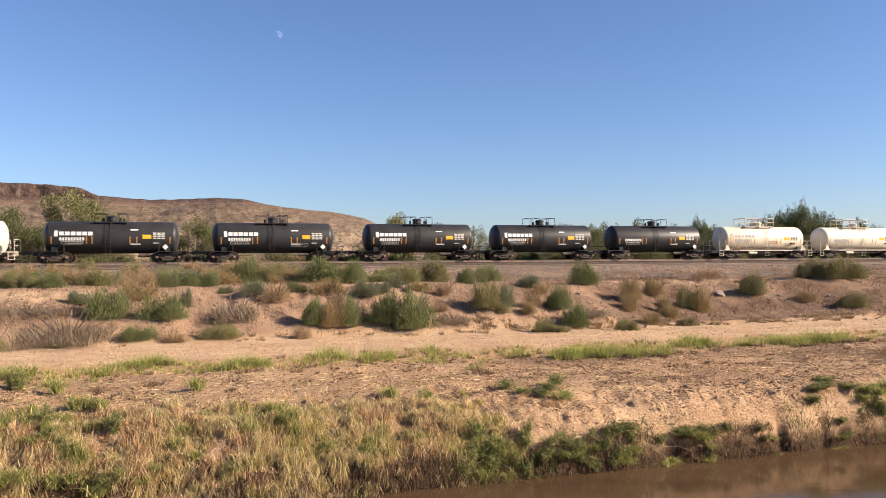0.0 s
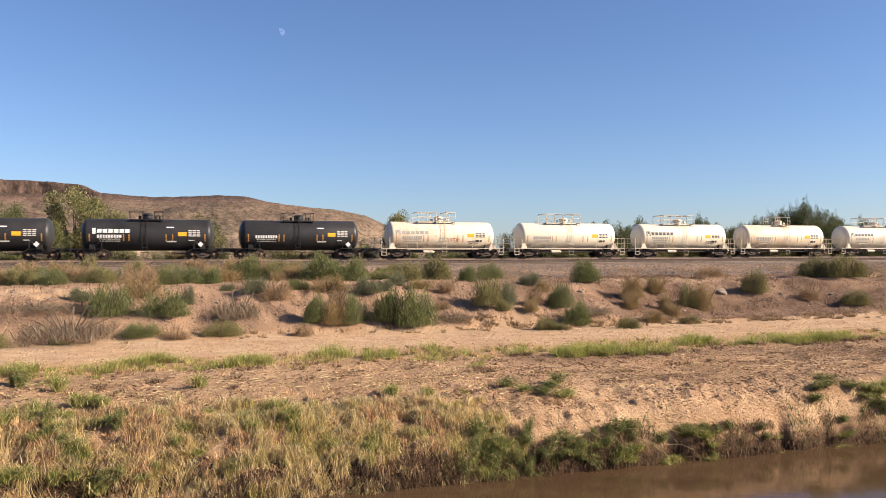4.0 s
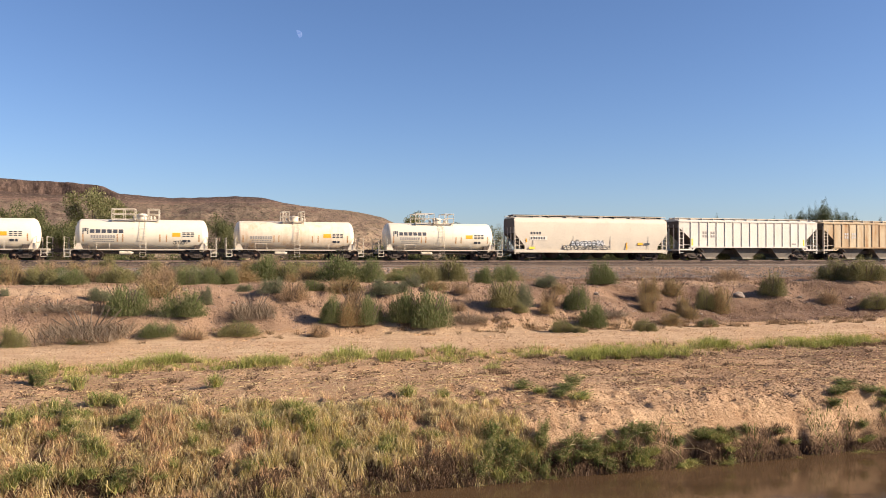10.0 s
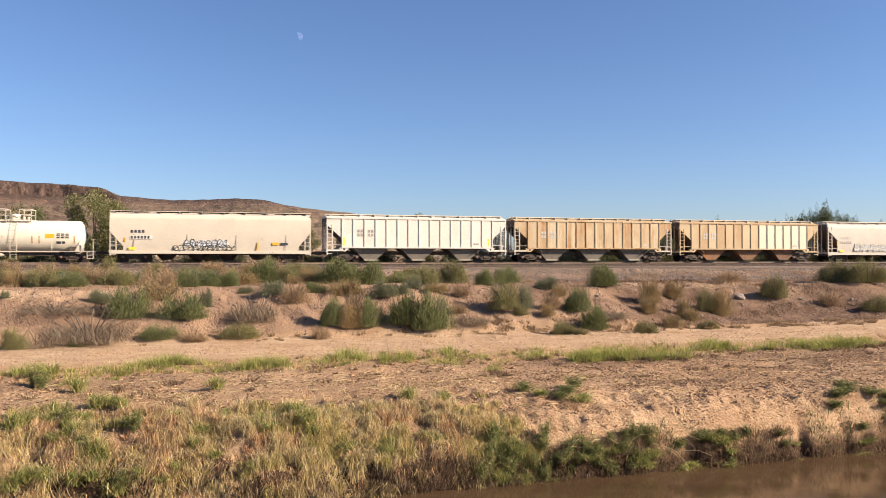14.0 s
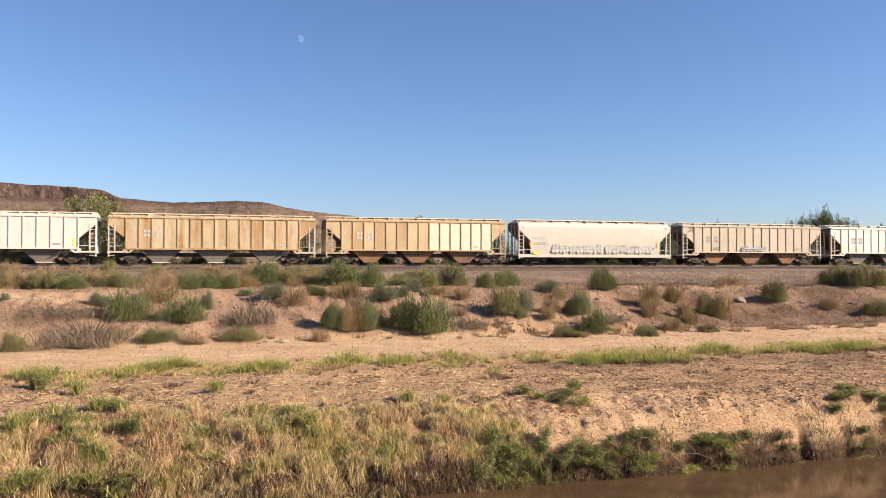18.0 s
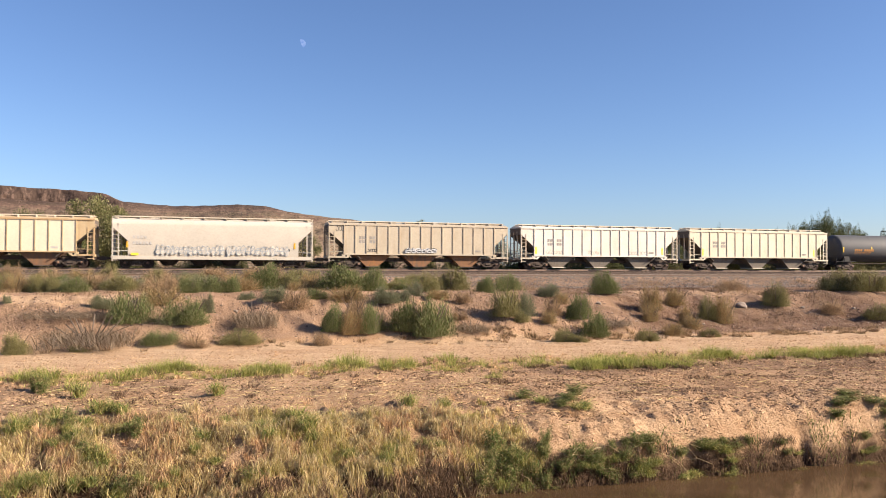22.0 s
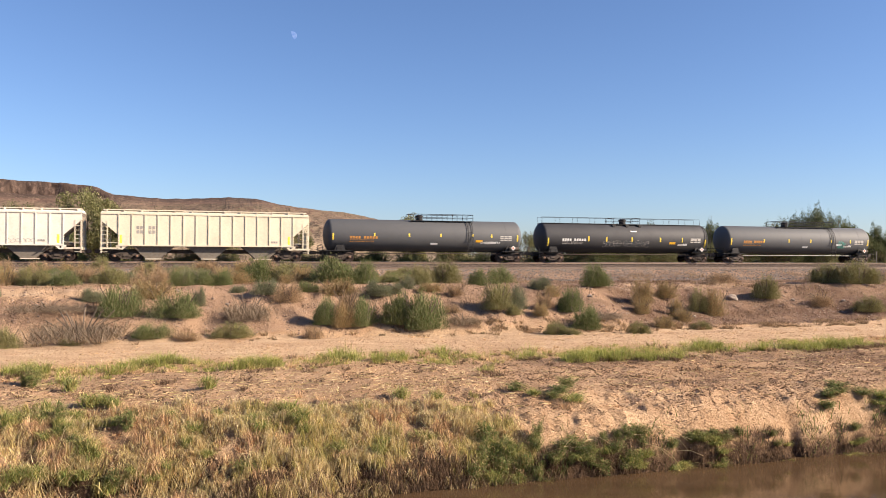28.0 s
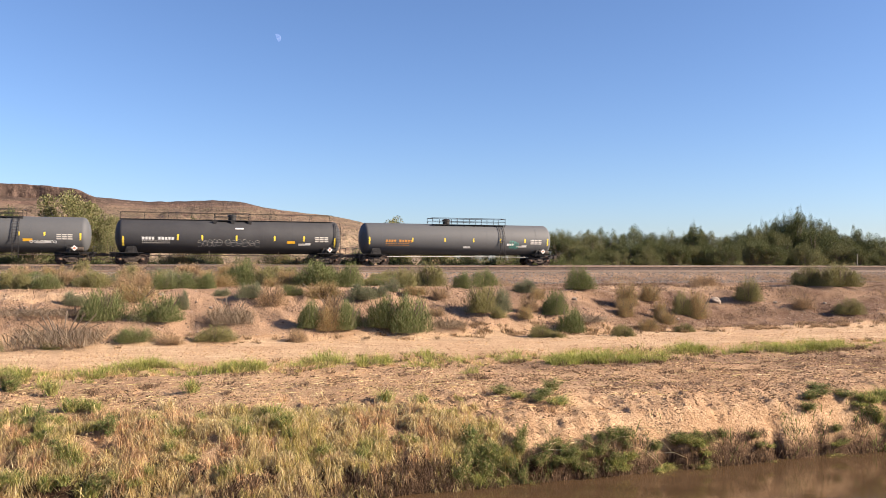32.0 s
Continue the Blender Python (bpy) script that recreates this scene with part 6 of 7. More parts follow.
def build_far_brush():
    """Dark low brush in one strip close behind the railway: clumps of upright shoots."""
    g = np.random.default_rng(33)
    k, per = 130, 850
    s, n = np.repeat(g.uniform(-75, 23, k), per), np.repeat(g.uniform(78.5, 79.9, k), per)
    w, h = np.repeat(g.uniform(1.1, 1.9, k), per), np.repeat(g.uniform(0.9, 1.6, k), per)
    a, el, u = g.uniform(0, 2 * np.pi, k * per), g.uniform(0, np.pi / 2, k * per), g.random(k * per) ** 0.45
    s, n = s + w * u * np.cos(a) * np.cos(el), n + 0.7 * w * u * np.sin(a) * np.cos(el)
    z = ground_z(s, n) + h * u * np.sin(el) * g.uniform(0.75, 1.1, k * per)
    p = np.stack([(s + OFF) * CA - n * SA, (s + OFF) * SA + n * CA, z], 1)
    aim = np.stack([np.cos(a), np.sin(a), np.full(k * per, 1.3)], 1) + g.normal(0, 0.35, (k * per, 3))
    stuff("far_brush", leaves("far_brush", p, g.uniform(0.12, 0.26, k * per), g.uniform(0.02, 0.035, k * per), aim, F_GREEN, g), "dark low brush close behind the railway", "brush")


build_far_brush()


# --- trees
def tree_meshes(seed, material, crown_w, leaf, count, lumps, trunk_share=0.3, spiky=0.0, plump=1.0):
    """A tree one metre high: a tapered trunk with limbs, and leaf clumps at the limbs' ends."""
    rng = np.random.default_rng(seed)
    bm = B()
    ends = []
    for k in range(lumps):
        a = 2 * np.pi * k / lumps + rng.uniform(-0.3, 0.3)
        z = rng.uniform(trunk_share * 0.7, 0.9)
        o = crown_w * rng.uniform(0.35, 1.0) * math.sqrt(max(0.08, 1 - ((z - 0.5) / 0.5) ** 2))
        ends.append((o * math.cos(a), o * math.sin(a), z))
    ends.append((rng.uniform(-0.04, 0.04), 0, 0.93))
    fork = (0.01, 0.0, trunk_share)
    tube(bm, (0, 0, -0.03), (0.005, 0, trunk_share * 0.5), 0.028, 8), tube(bm, (0.005, 0, trunk_share * 0.5), fork, 0.022, 8)
    for e in ends:
        mid = (e[0] * 0.45, e[1] * 0.45, trunk_share * 0.7 + (e[2] - trunk_share * 0.7) * 0.55)
        tube(bm, (fork[0], fork[1], fork[2] * rng.uniform(0.6, 1.0)), mid, 0.012, 5), tube(bm, mid, e, 0.006, 5)
    trunk = bpy.data.meshes.new("trunk")
    bm.to_mesh(trunk), bm.free()
    trunk.materials.append(BARK)
    per = count // len(ends)
    c, d = [], []
    for e in ends:
        r = rng.uniform(0.07, 0.15) * plump
        q = rng.normal(size=(per, 3))
        q /= np.linalg.norm(q, axis=1)[:, None]
        p = q * (rng.random(per) ** 0.5)[:, None] * np.array([r, r, r * rng.uniform(0.8, 1.2 + spiky)])
        if spiky:       # clumps narrow upwards into plumes
            up = np.clip(p[:, 2] / p[:, 2].max(), -0.5, 1)
            p[:, :2] *= (1.0 - 0.38 * up)[:, None]
            p[:, 2] = np.where(up > 0, p[:, 2] * (1 + 0.25 * spiky), p[:, 2])
        c.append(p + np.array(e))
        d.append(q + np.array([0, 0, 0.4 + spiky]) + rng.normal(0, 0.4, (per, 3)))
    c, d = np.concatenate(c), np.concatenate(d)
    crown = leaves("crown", c, rng.uniform(0.6, 1.4, len(c)) * leaf, rng.uniform(0.6, 1.3, len(c)) * leaf * (0.6 - 0.25 * min(1, spiky)), d, material, rng)
    return trunk, crown


TREES = {"light": [tree_meshes(300 + j, F_LIGHT, 0.50, 0.026, 24000, 38, plump=1.3) for j in range(2)],
         "dark": [tree_meshes(310 + j, F_TREE, 0.46, 0.024, 16000, 40, 0.1, 0.4, plump=1.15) for j in range(3)],
         "tamarisk": [tree_meshes(320 + j, F_TAMARISK, 0.44, 0.024, 15000, 40, 0.1, 0.7, plump=1.05) for j in range(3)],
         "tall": [tree_meshes(330 + j, F_TREE, 0.27, 0.020, 17000, 30, 0.12, 1.5, plump=0.8) for j in range(2)]}
TREE_SAY = {"light": "yellow-green cottonwood tree with an open crown", "dark": "dark green bushy tree beyond the railway", "tamarisk": "dull olive tamarisk thicket tree",
            "tall": "slender upright tree rising over the thicket"}


def plant_tree(kind, s, n, high, rng, wide=1.0):
    tree = tagged(new("tree"), TREE_SAY[kind], "tree", "trees behind the railway")
    trunk, crown = rng.choice(TREES[kind])
    part("trunk", trunk, None, tree)
    part("crown", crown, None, tree)
    tree.matrix_basis = Matrix.Translation(at_ground(s, n, -0.05)) @ Matrix.Rotation(rng.uniform(0, 6.28), 4, "Z") @ Matrix.Diagonal((high * wide, high * wide, high, 1))


wood_rng = random.Random(5)
for s, n, high, kind, wide in ((-33.0, 96, 8.8, "light", 0.95), (-38.2, 93, 6.6, "dark", 1.0), (-29.8, 95, 6.6, "light", 0.8), (-40.5, 97, 7.0, "dark", 1.0), (-35.2, 91, 5.0, "dark", 1.1), (-28.6, 92, 4.5, "tamarisk", 1.1),
                               (-20.2, 92, 6.0, "dark", 0.95), (-18.6, 90, 4.4, "tamarisk", 1.0), (7.4, 110, 7.4, "light", 0.8), (11.0, 104, 5.8, "light", 1.0), (13.5, 97, 5.4, "tamarisk", 1.0),
                               (-6.0, 130, 6.5, "tamarisk", 1.0), (17.5, 94, 5.0, "tamarisk", 1.0), (21.5, 96, 5.4, "dark", 1.0)):
    plant_tree(kind, s, n, high, wood_rng, wide)
for k in range(60):
    s = 22 + 1.2 * k + wood_rng.uniform(-0.7, 0.7)
    high = 5.2 + wood_rng.uniform(-0.7, 0.9) + 0.7 * math.exp(-((s - 62) / 6) ** 2)
    plant_tree(wood_rng.choice(("tamarisk", "dark", "tamarisk", "dark")), s, 93 + wood_rng.uniform(-3.5, 8), high, wood_rng, wood_rng.uniform(0.85, 1.15))
for k in range(52):
    plant_tree(wood_rng.choice(("tamarisk", "dark")), 23 + 1.4 * k + wood_rng.uniform(-1, 1), 87.5 + wood_rng.uniform(-1.5, 2), wood_rng.uniform(2.8, 4.4), wood_rng, 1.35)
for s, n, high in ((56.4, 94, 7.0), (58.9, 95, 7.5), (60.4, 95, 7.9), (61.9, 94, 8.6), (63.4, 96, 8.3), (65.8, 94, 7.8), (67.9, 95, 7.1), (54.4, 95, 6.3), (44.6, 94, 6.6), (74.0, 95, 6.8)):
    plant_tree("tall", s, n, high, wood_rng, 0.85)


# --- grasses, weeds and litter of the canal bank
def build_bank():
    g = RNG
    face = lambda s, n: np.clip((-11.9 - s) / 1.2, 0, 1) * np.clip((crest(s) + 0.35 * rough(s * 0.9, 0 * s, 103) - n) / 0.35, 0.015, 1)
    green = lambda s, n: np.clip(0.15 + 0.5 * np.clip((s + 23) / 3, 0, 1) + 2.0 * rough(s * 0.45, n * 0.7, 107), 0, 1)
    p, s, n = strewn(-46, -11, 22.7, 28.5, 190000, g, lambda s, n: face(s, n) * clumpy(s, n, 101, 1.5, -0.15, 0.3))
    k = len(p)
    stuff("dry_grass", blades("dry_grass", p, g.uniform(0.08, 0.40, k), g.uniform(0.010, 0.026, k), g.uniform(0.4, 1.6, k), g.uniform(0.3, 1.2, k), F_STRAW, g),
          "matted dry straw-coloured grass on the canal bank", "grass")
    # tussocks in a loose grid, each a fountain of blades of one colour
    ss, nn = np.meshgrid(np.arange(-40, -11.6, 0.30), np.arange(22.75, 27.6, 0.28))
    ss, nn = (ss + g.uniform(-0.2, 0.2, ss.shape)).ravel(), (nn + g.uniform(-0.2, 0.2, nn.shape)).ravel()
    ok = g.random(len(ss)) < face(ss, nn) * np.clip(0.8 + 2.2 * rough(ss * 0.9, nn * 0.9, 141, 2), 0.08, 1)
    ss, nn = ss[ok], nn[ok]
    kind = g.random(len(ss)) + 0.75 * (green(ss, nn) - 0.45) - 0.06 * np.clip((23.6 - nn) / 0.8, 0, 1)
    for name, low, high, material, label in (("golden_tussocks", 0.10, 0.80, F_STRAW, "drooping golden tussocks of dry grass on the canal bank"),
                                             ("green_tussocks", 0.80, 9, F_MIXED, "yellow-green tussocks on the canal bank"),
                                             ("dead_tussocks", -9, 0.10, F_UMBER, "brown dead tussocks on the canal bank")):
        m = (kind >= low) & (kind < high)
        per = 120
        size = np.repeat(g.uniform(0.55, 1.35, m.sum()), per)
        k = len(size)
        az, r = g.uniform(0, 2 * np.pi, k), 0.13 * size * np.sqrt(g.random(k))
        s, n = np.repeat(ss[m], per) + r * np.cos(az), np.repeat(nn[m], per) + r * np.sin(az)
        root = np.stack([(s + OFF) * CA - n * SA, (s + OFF) * SA + n * CA, ground_z(s, n) - 0.02], 1)
        az = az + TURN + g.normal(0, 0.7, k)
        aim = np.arctan2(np.sin(az) - 0.8 * CA, np.cos(az) + 0.8 * SA)
        reach = g.uniform(0.05, 1.0, k)
        stuff(name, blades(name, root, g.uniform(0.12, 0.5, k) * size, g.uniform(0.008, 0.02, k), 0.2 + 0.8 * reach, np.clip(1.75 * reach ** 1.2 + g.normal(0, 0.15, k), 0, 1.75), material, g, aim), label, "grass")
    stuff("dead_weeds", tufts("dead_weeds", -44, -7, 22.8, 28, 900, 50, 0.12, (0.12, 0.42), (0.008, 0.02), (0.2, 1.3), (0, 0.9), 0.4, F_UMBER, g,
                              lambda s, n: np.maximum(0.6 * face(s, n), 0.14 * clumpy(s, n, 109, 0.7, 0.12, 0.4))), "brown dead weeds on the bank", "weeds")
    # stems that hang over the water's edge
    p, s, n = strewn(-46, 4, 22.5, 22.95, 36000, g, lambda s, n: np.clip(0.35 + rough(s * 1.3, 0 * s, 111), 0.12, 1) * np.where(s > -9, 0.5, 1))
    k = len(p)
    stuff("hanging_stems", blades("hanging_stems", p + np.array([0, 0, 0.12]), g.uniform(0.12, 0.5, k), g.uniform(0.008, 0.022, k), g.uniform(0.3, 1.0, k), g.uniform(0.4, 1.5, k), F_DEBRIS, g),
          "dead stems hanging over the water's edge", "weeds")
    # green blades low on the bank
    p, s, n = strewn(-16, 4, 22.65, 23.6, 40000, g, lambda s, n: np.clip((-9 - s) / 3, 0.12, 1) * clumpy(s, n, 129, 0.9, -0.1, 0.3) * np.clip((23.5 - n) / 0.5, 0.15, 1))
    k = len(p)
    stuff("water_grass", blades("water_grass", p, g.uniform(0.15, 0.5, k), g.uniform(0.010, 0.026, k), g.uniform(0.3, 1.2, k), g.uniform(0, 0.8, k), F_WEED, g),
          "green grass growing low at the water's edge", "grass")
    # grass along the road
    patches = ((-23.4, 36.2, 0.98, 0.62, 1.5), (-19.8, 34.0, 0.95, 0.62, 1.6), (-15.7, 36.2, 0.68, 0.62, 1.5), (-14.2, 35.0, 0.63, 0.62, 1.0), (-11.1, 36.6, 0.83, 0.62, 0.7), (-10.8, 31.5, 0.28, 0.62, 1.3), (-4.9, 32.6, 1.13, 0.62, 3.0), (-2.3, 32.7, 1.35, 0.62, 3.2), (2.4, 35.2, 0.76, 0.62, 1.4), (4.7, 34.1, 0.76, 0.62, 1.2), (7.2, 34.1, 0.85, 0.62, 1.5), (9.4, 34.1, 0.98, 0.62, 1.5), (-28.7, 34.7, 0.89, 0.62, 0.8), (-26.6, 32.3, 0.77, 0.62, 0.6), (-7.6, 34.7, 0.97, 0.62, 0.5), (11.9, 34.7, 0.67, 0.62, 1.0), (-25.0, 34.4, 0.67, 0.62, 0.4), (-17.2, 36.2, 0.56, 0.62, 0.5))

    def band(s, n):
        total = 0.15 * np.exp(-((n - 35.0) / 1.2) ** 2)
        for ps, pn, rs, rn, much in patches:
            total = total + much * np.exp(-((s - ps) / rs) ** 2 - ((n - pn - 0.05 * (s - ps)) / rn) ** 2)
        return np.clip(total * np.clip(0.62 + 2.0 * rough(s * 0.8, n * 0.9, 117), 0.02, 1.2), 0, 1)

    p, s, n = strewn(-48, 45, 29.5, 39.5, 330000, g, band)
    pale = rough(s * 0.7, n * 1.1, 161) + g.normal(0, 0.16, len(s)) > 0.06
    for name, some, material, label in (("roadside_grass", ~pale, F_GRASS, "patchy fresh green grass beside the dirt road"), ("fading_grass", pale, F_FADED, "fading olive grass beside the dirt road")):
        k, q = int(some.sum()), s[some]
        tall = (0.85 + 0.3 * np.clip((q + 9) / 4, 0, 1)) * np.clip(0.8 + 1.3 * rough(q * 1.3, n[some] * 1.6, 163), 0.3, 1.5)
        stuff(name, blades(name, p[some], g.uniform(0.10, 0.58, k) * tall, g.uniform(0.007, 0.016, k), g.uniform(0.1, 0.8, k), g.uniform(0, 0.6, k), material, g), label, "grass")
    stuff("roadside_tufts", tufts("roadside_tufts", -40, 30, 30, 39, 9000, 70, 0.17, (0.18, 0.66), (0.008, 0.018), (0.2, 1.0), (0, 0.6), 0.0, F_GRASS, g, lambda s, n: 0.9 * band(s, n) ** 1.6),
          "bright yellow-green grass clumps beside the dirt road", "grass")
    stuff("dry_stubble", tufts("dry_stubble", -40, 30, 28.5, 38, 3600, 45, 0.16, (0.08, 0.3), (0.010, 0.022), (0.3, 1.4), (0, 0.8), 0.0, F_DEBRIS, g, lambda s, n: 0.05 + 0.9 * np.clip(band(s, n + 0.7), 0, 1)),
          "brown dead stubble in front of the green grass", "grass")
    strip = lambda s, n: 0.75 * np.exp(-((n - 35.2 - 0.03 * s) / 1.25) ** 2) * np.clip(0.5 + 1.8 * rough(s * 0.35, n * 0.6, 147), 0.05, 1)
    for name, count, material, label in (("straggling_weeds", 1500, F_MIXED, "straggling yellow-green weeds beside the dirt road"), ("withered_weeds", 900, F_UMBER, "withered brown weeds beside the dirt road"),
                                         ("low_green_weeds", 1100, F_GRASS, "low green weeds beside the dirt road")):
        stuff(name, tufts(name, -42, 32, 32, 38.5, count, 60, 0.2, (0.08, 0.34), (0.009, 0.02), (0.3, 1.3), (0, 0.7), 0.0, material, g, strip), label, "weeds")
    p, s, n = strewn(-48, 45, 27, 46, 60000, g, lambda s, n: 0.45 * clumpy(s, n, 119, 0.5, 0.1, 0.5) * np.where((n > 38.2) & (n < 44.8), 0.06, 1))
    k = len(p)
    stuff("short_dry_grass", blades("short_dry_grass", p, g.uniform(0.05, 0.22, k), g.uniform(0.010, 0.022, k), g.uniform(0.2, 1.3, k), g.uniform(0, 0.7, k), F_STRAW, g),
          "sparse short dry grass on the sandy flat", "grass")
    p, s, n = strewn(-45, 55, 45, 67, 120000, g, lambda s, n: (0.65 + 0.35 * np.clip((s - 12) / 6, 0, 1)) * clumpy(s, n, 121, 0.35, 0.15, 0.5))
    k = len(p)
    stuff("slope_grass", blades("slope_grass", p, g.uniform(0.08, 0.4, k), g.uniform(0.014, 0.03, k), g.uniform(0.2, 1.0, k), g.uniform(0, 0.5, k), F_DRY, g),
          "thin dry weeds between the slope's stones", "weeds")
    p, s, n = strewn(-45, 55, 44.5, 60, 140000, g, lambda s, n: (0.2 + 0.8 * np.clip((s - 2) / 10, 0, 1)) * clumpy(s, n * 1.4, 143, 0.5, 0.0, 0.45))
    k = len(p)
    stuff("slope_litter", blades("slope_litter", p, g.uniform(0.05, 0.3, k), g.uniform(0.014, 0.03, k), g.uniform(0.3, 1.4, k), g.uniform(0, 0.8, k), F_DEBRIS, g),
          "brown dead weeds over the rubble slope", "weeds")
    stuff("road_edge_weeds", tufts("road_edge_weeds", -40, 40, 43.6, 46.2, 1500, 45, 0.2, (0.1, 0.36), (0.014, 0.03), (0.3, 1.2), (0, 0.7), 0.0, F_DRY, g,
                                   lambda s, n: np.clip(0.35 + 1.5 * rough(s * 0.5, n * 0.5, 145), 0.05, 1) * np.clip(0.4 + (s + 10) / 20, 0.35, 1)), "dry weeds along the far edge of the dirt road", "weeds")
    # straw that lies about
    p, s, n = strewn(-46, 12, 23.6, 35, 6500, g, lambda s, n: np.clip(1.3 - abs(n - 27) / 6, 0.1, 1) * np.where(s < -11, 1, 0.35))
    k = len(p)
    az = g.normal(0.3, 0.7, k)
    stuff("straw", leaves("straw", p + np.array([0, 0, 0.05]), g.uniform(0.12, 0.75, k), g.uniform(0.009, 0.022, k), np.stack([np.cos(az), np.sin(az), g.normal(0, 0.08, k)], 1), F_STRAW, g),
          "pale straw stalks lying on the soil", "straw")
    p, s, n = strewn(-46, 30, 23.0, 34, 85000, g, lambda s, n: (0.12 + 0.88 * clumpy(s, n * 1.6, 131, 0.8, 0.0, 0.4)) * np.clip(1.25 - abs(n - 28.5) / 5.5, 0.1, 1) * (1 - 0.85 * face(s, n)))
    k = len(p)
    az = g.uniform(0, 6.28, k)
    stuff("plant_litter", leaves("plant_litter", p + np.array([0, 0, 0.03]), g.uniform(0.05, 0.22, k), g.uniform(0.012, 0.045, k), np.stack([np.cos(az), np.sin(az), g.normal(0.3, 0.4, k)], 1), F_DEBRIS, g),
          "dark dry plant litter strewn over the sand", "litter")
    p, s, n = strewn(-46, 30, 23.2, 38, 42000, g, lambda s, n: 0.25 + 0.75 * clumpy(s, n, 123, 0.5))
    k = len(p)
    az = g.uniform(0, 6.28, k)
    stuff("litter", leaves("litter", p + np.array([0, 0, 0.025]), g.uniform(0.04, 0.2, k), g.uniform(0.012, 0.05, k), np.stack([np.cos(az), np.sin(az), g.normal(0.15, 0.3, k)], 1), F_UMBER, g),
          "brown bits of dead plants on the soil", "litter")
    p, s, n = strewn(-46, 30, 22.9, 40, 150000, g, lambda s, n: (0.2 + 0.8 * clumpy(s, n, 125, 0.6)) * np.clip((37 - n) / 6, 0.06, 1) * np.where(s < -13, 0.5, 1), -0.01)
    k = len(p)
    stuff("clods", stones("clods", p, 0.014 + 0.06 * g.random(k) ** 3, CLOD, g), "crumbled clods of sandy soil", "soil")
    p, s, n = strewn(-13, 26, 23.3, 31, 62000, g, lambda s, n: np.clip(0.55 + 1.5 * rough(s * 0.9, n * 1.3, 171), 0.06, 1) * np.where(n < 26.5, 1, 0.6))
    k = len(p)
    az = g.normal(0.5, 0.9, k)
    stuff("bank_crumbs", leaves("bank_crumbs", p + np.array([0, 0, 0.012]), g.uniform(0.03, 0.12, k), g.uniform(0.015, 0.045, k), np.stack([np.cos(az), np.sin(az), g.normal(0.35, 0.4, k)], 1), F_CRUMB, g),
          "brown crumbs of earth and rootlets on the cut bank", "soil")
    p, s, n = strewn(-46, 36, 36.8, 45.6, 46000, g, lambda s, n: np.clip(0.12 + 1.2 * rough(s * 0.45, n * 1.6, 173), 0.03, 1))
    k = len(p)
    stuff("road_grit", stones("road_grit", p, 0.012 + 0.05 * g.random(k) ** 3, CLOD, g), "loose grit and crumbs on the dirt road", "soil")
    p, s, n = strewn(-46, 36, 37, 45.6, 15000, g, lambda s, n: np.clip(0.1 + 1.4 * rough(s * 0.6, n * 1.5, 175), 0.03, 1))
    k = len(p)
    az = g.normal(0.2, 0.8, k)
    stuff("road_litter", leaves("road_litter", p + np.array([0, 0, 0.02]), g.uniform(0.06, 0.26, k), g.uniform(0.015, 0.05, k), np.stack([np.cos(az), np.sin(az), g.normal(0.2, 0.3, k)], 1), F_UMBER, g),
          "brown bits of dead plants on the dirt road", "litter")
    p, s, n = strewn(-44, 52, 45, 56, 78000, g, lambda s, n: (0.25 + 0.75 * clumpy(s, n, 127, 0.4)) * np.where((n > 50.3) & (s < -12), 0.3, 1) * np.clip(0.45 + (s + 5) / 20, 0.45, 1), -0.01)
    k = len(p)
    stuff("rubble", stones("rubble", p, 0.025 + 0.095 * g.random(k) ** 4, STONE, g), "pinkish stones scattered over the slope", "stones")
    p, s, n = strewn(-40, 75, 69.9, 74.6, 24000, g, None, -0.01)
    k = len(p)
    stuff("track_bed", stones("track_bed", p, 0.035 + 0.05 * g.random(k) ** 2, BED, g), "dark oily stones of the track bed", "ballast")
    p, s, n = strewn(-40, 75, 61.5, 70.0, 46000, g, lambda s, n: np.where(n > 63.5, 1.0, 0.4), -0.01)
    k = len(p)
    stuff("ballast", stones("ballast", p, 0.04 + 0.09 * g.random(k) ** 2, BALLAST, g), "coarse grey and pink railway ballast", "ballast")


build_bank()


def build_tread():
    """Clods thrown up by tyres along the two wheel lines of the road."""
    g = np.random.default_rng(9)
    k = 2600
    s, line = g.uniform(-44, 40, k), g.choice([39.4, 40.1, 41.5, 42.2], k)
    n = line + 0.3 * rough(s * 0.1, 0 * s, 41) + g.normal(0, 0.16, k) + 0.10 * np.sin(s * 13)
    p = np.stack([(s + OFF) * CA - n * SA, (s + OFF) * SA + n * CA, ground_z(s, n)], 1)
    stuff("tread_clods", stones("tread_clods", p, 0.015 + 0.045 * g.random(k) ** 3, CLOD, g), "clods along the wheel lines of the dirt road", "soil")


build_tread()


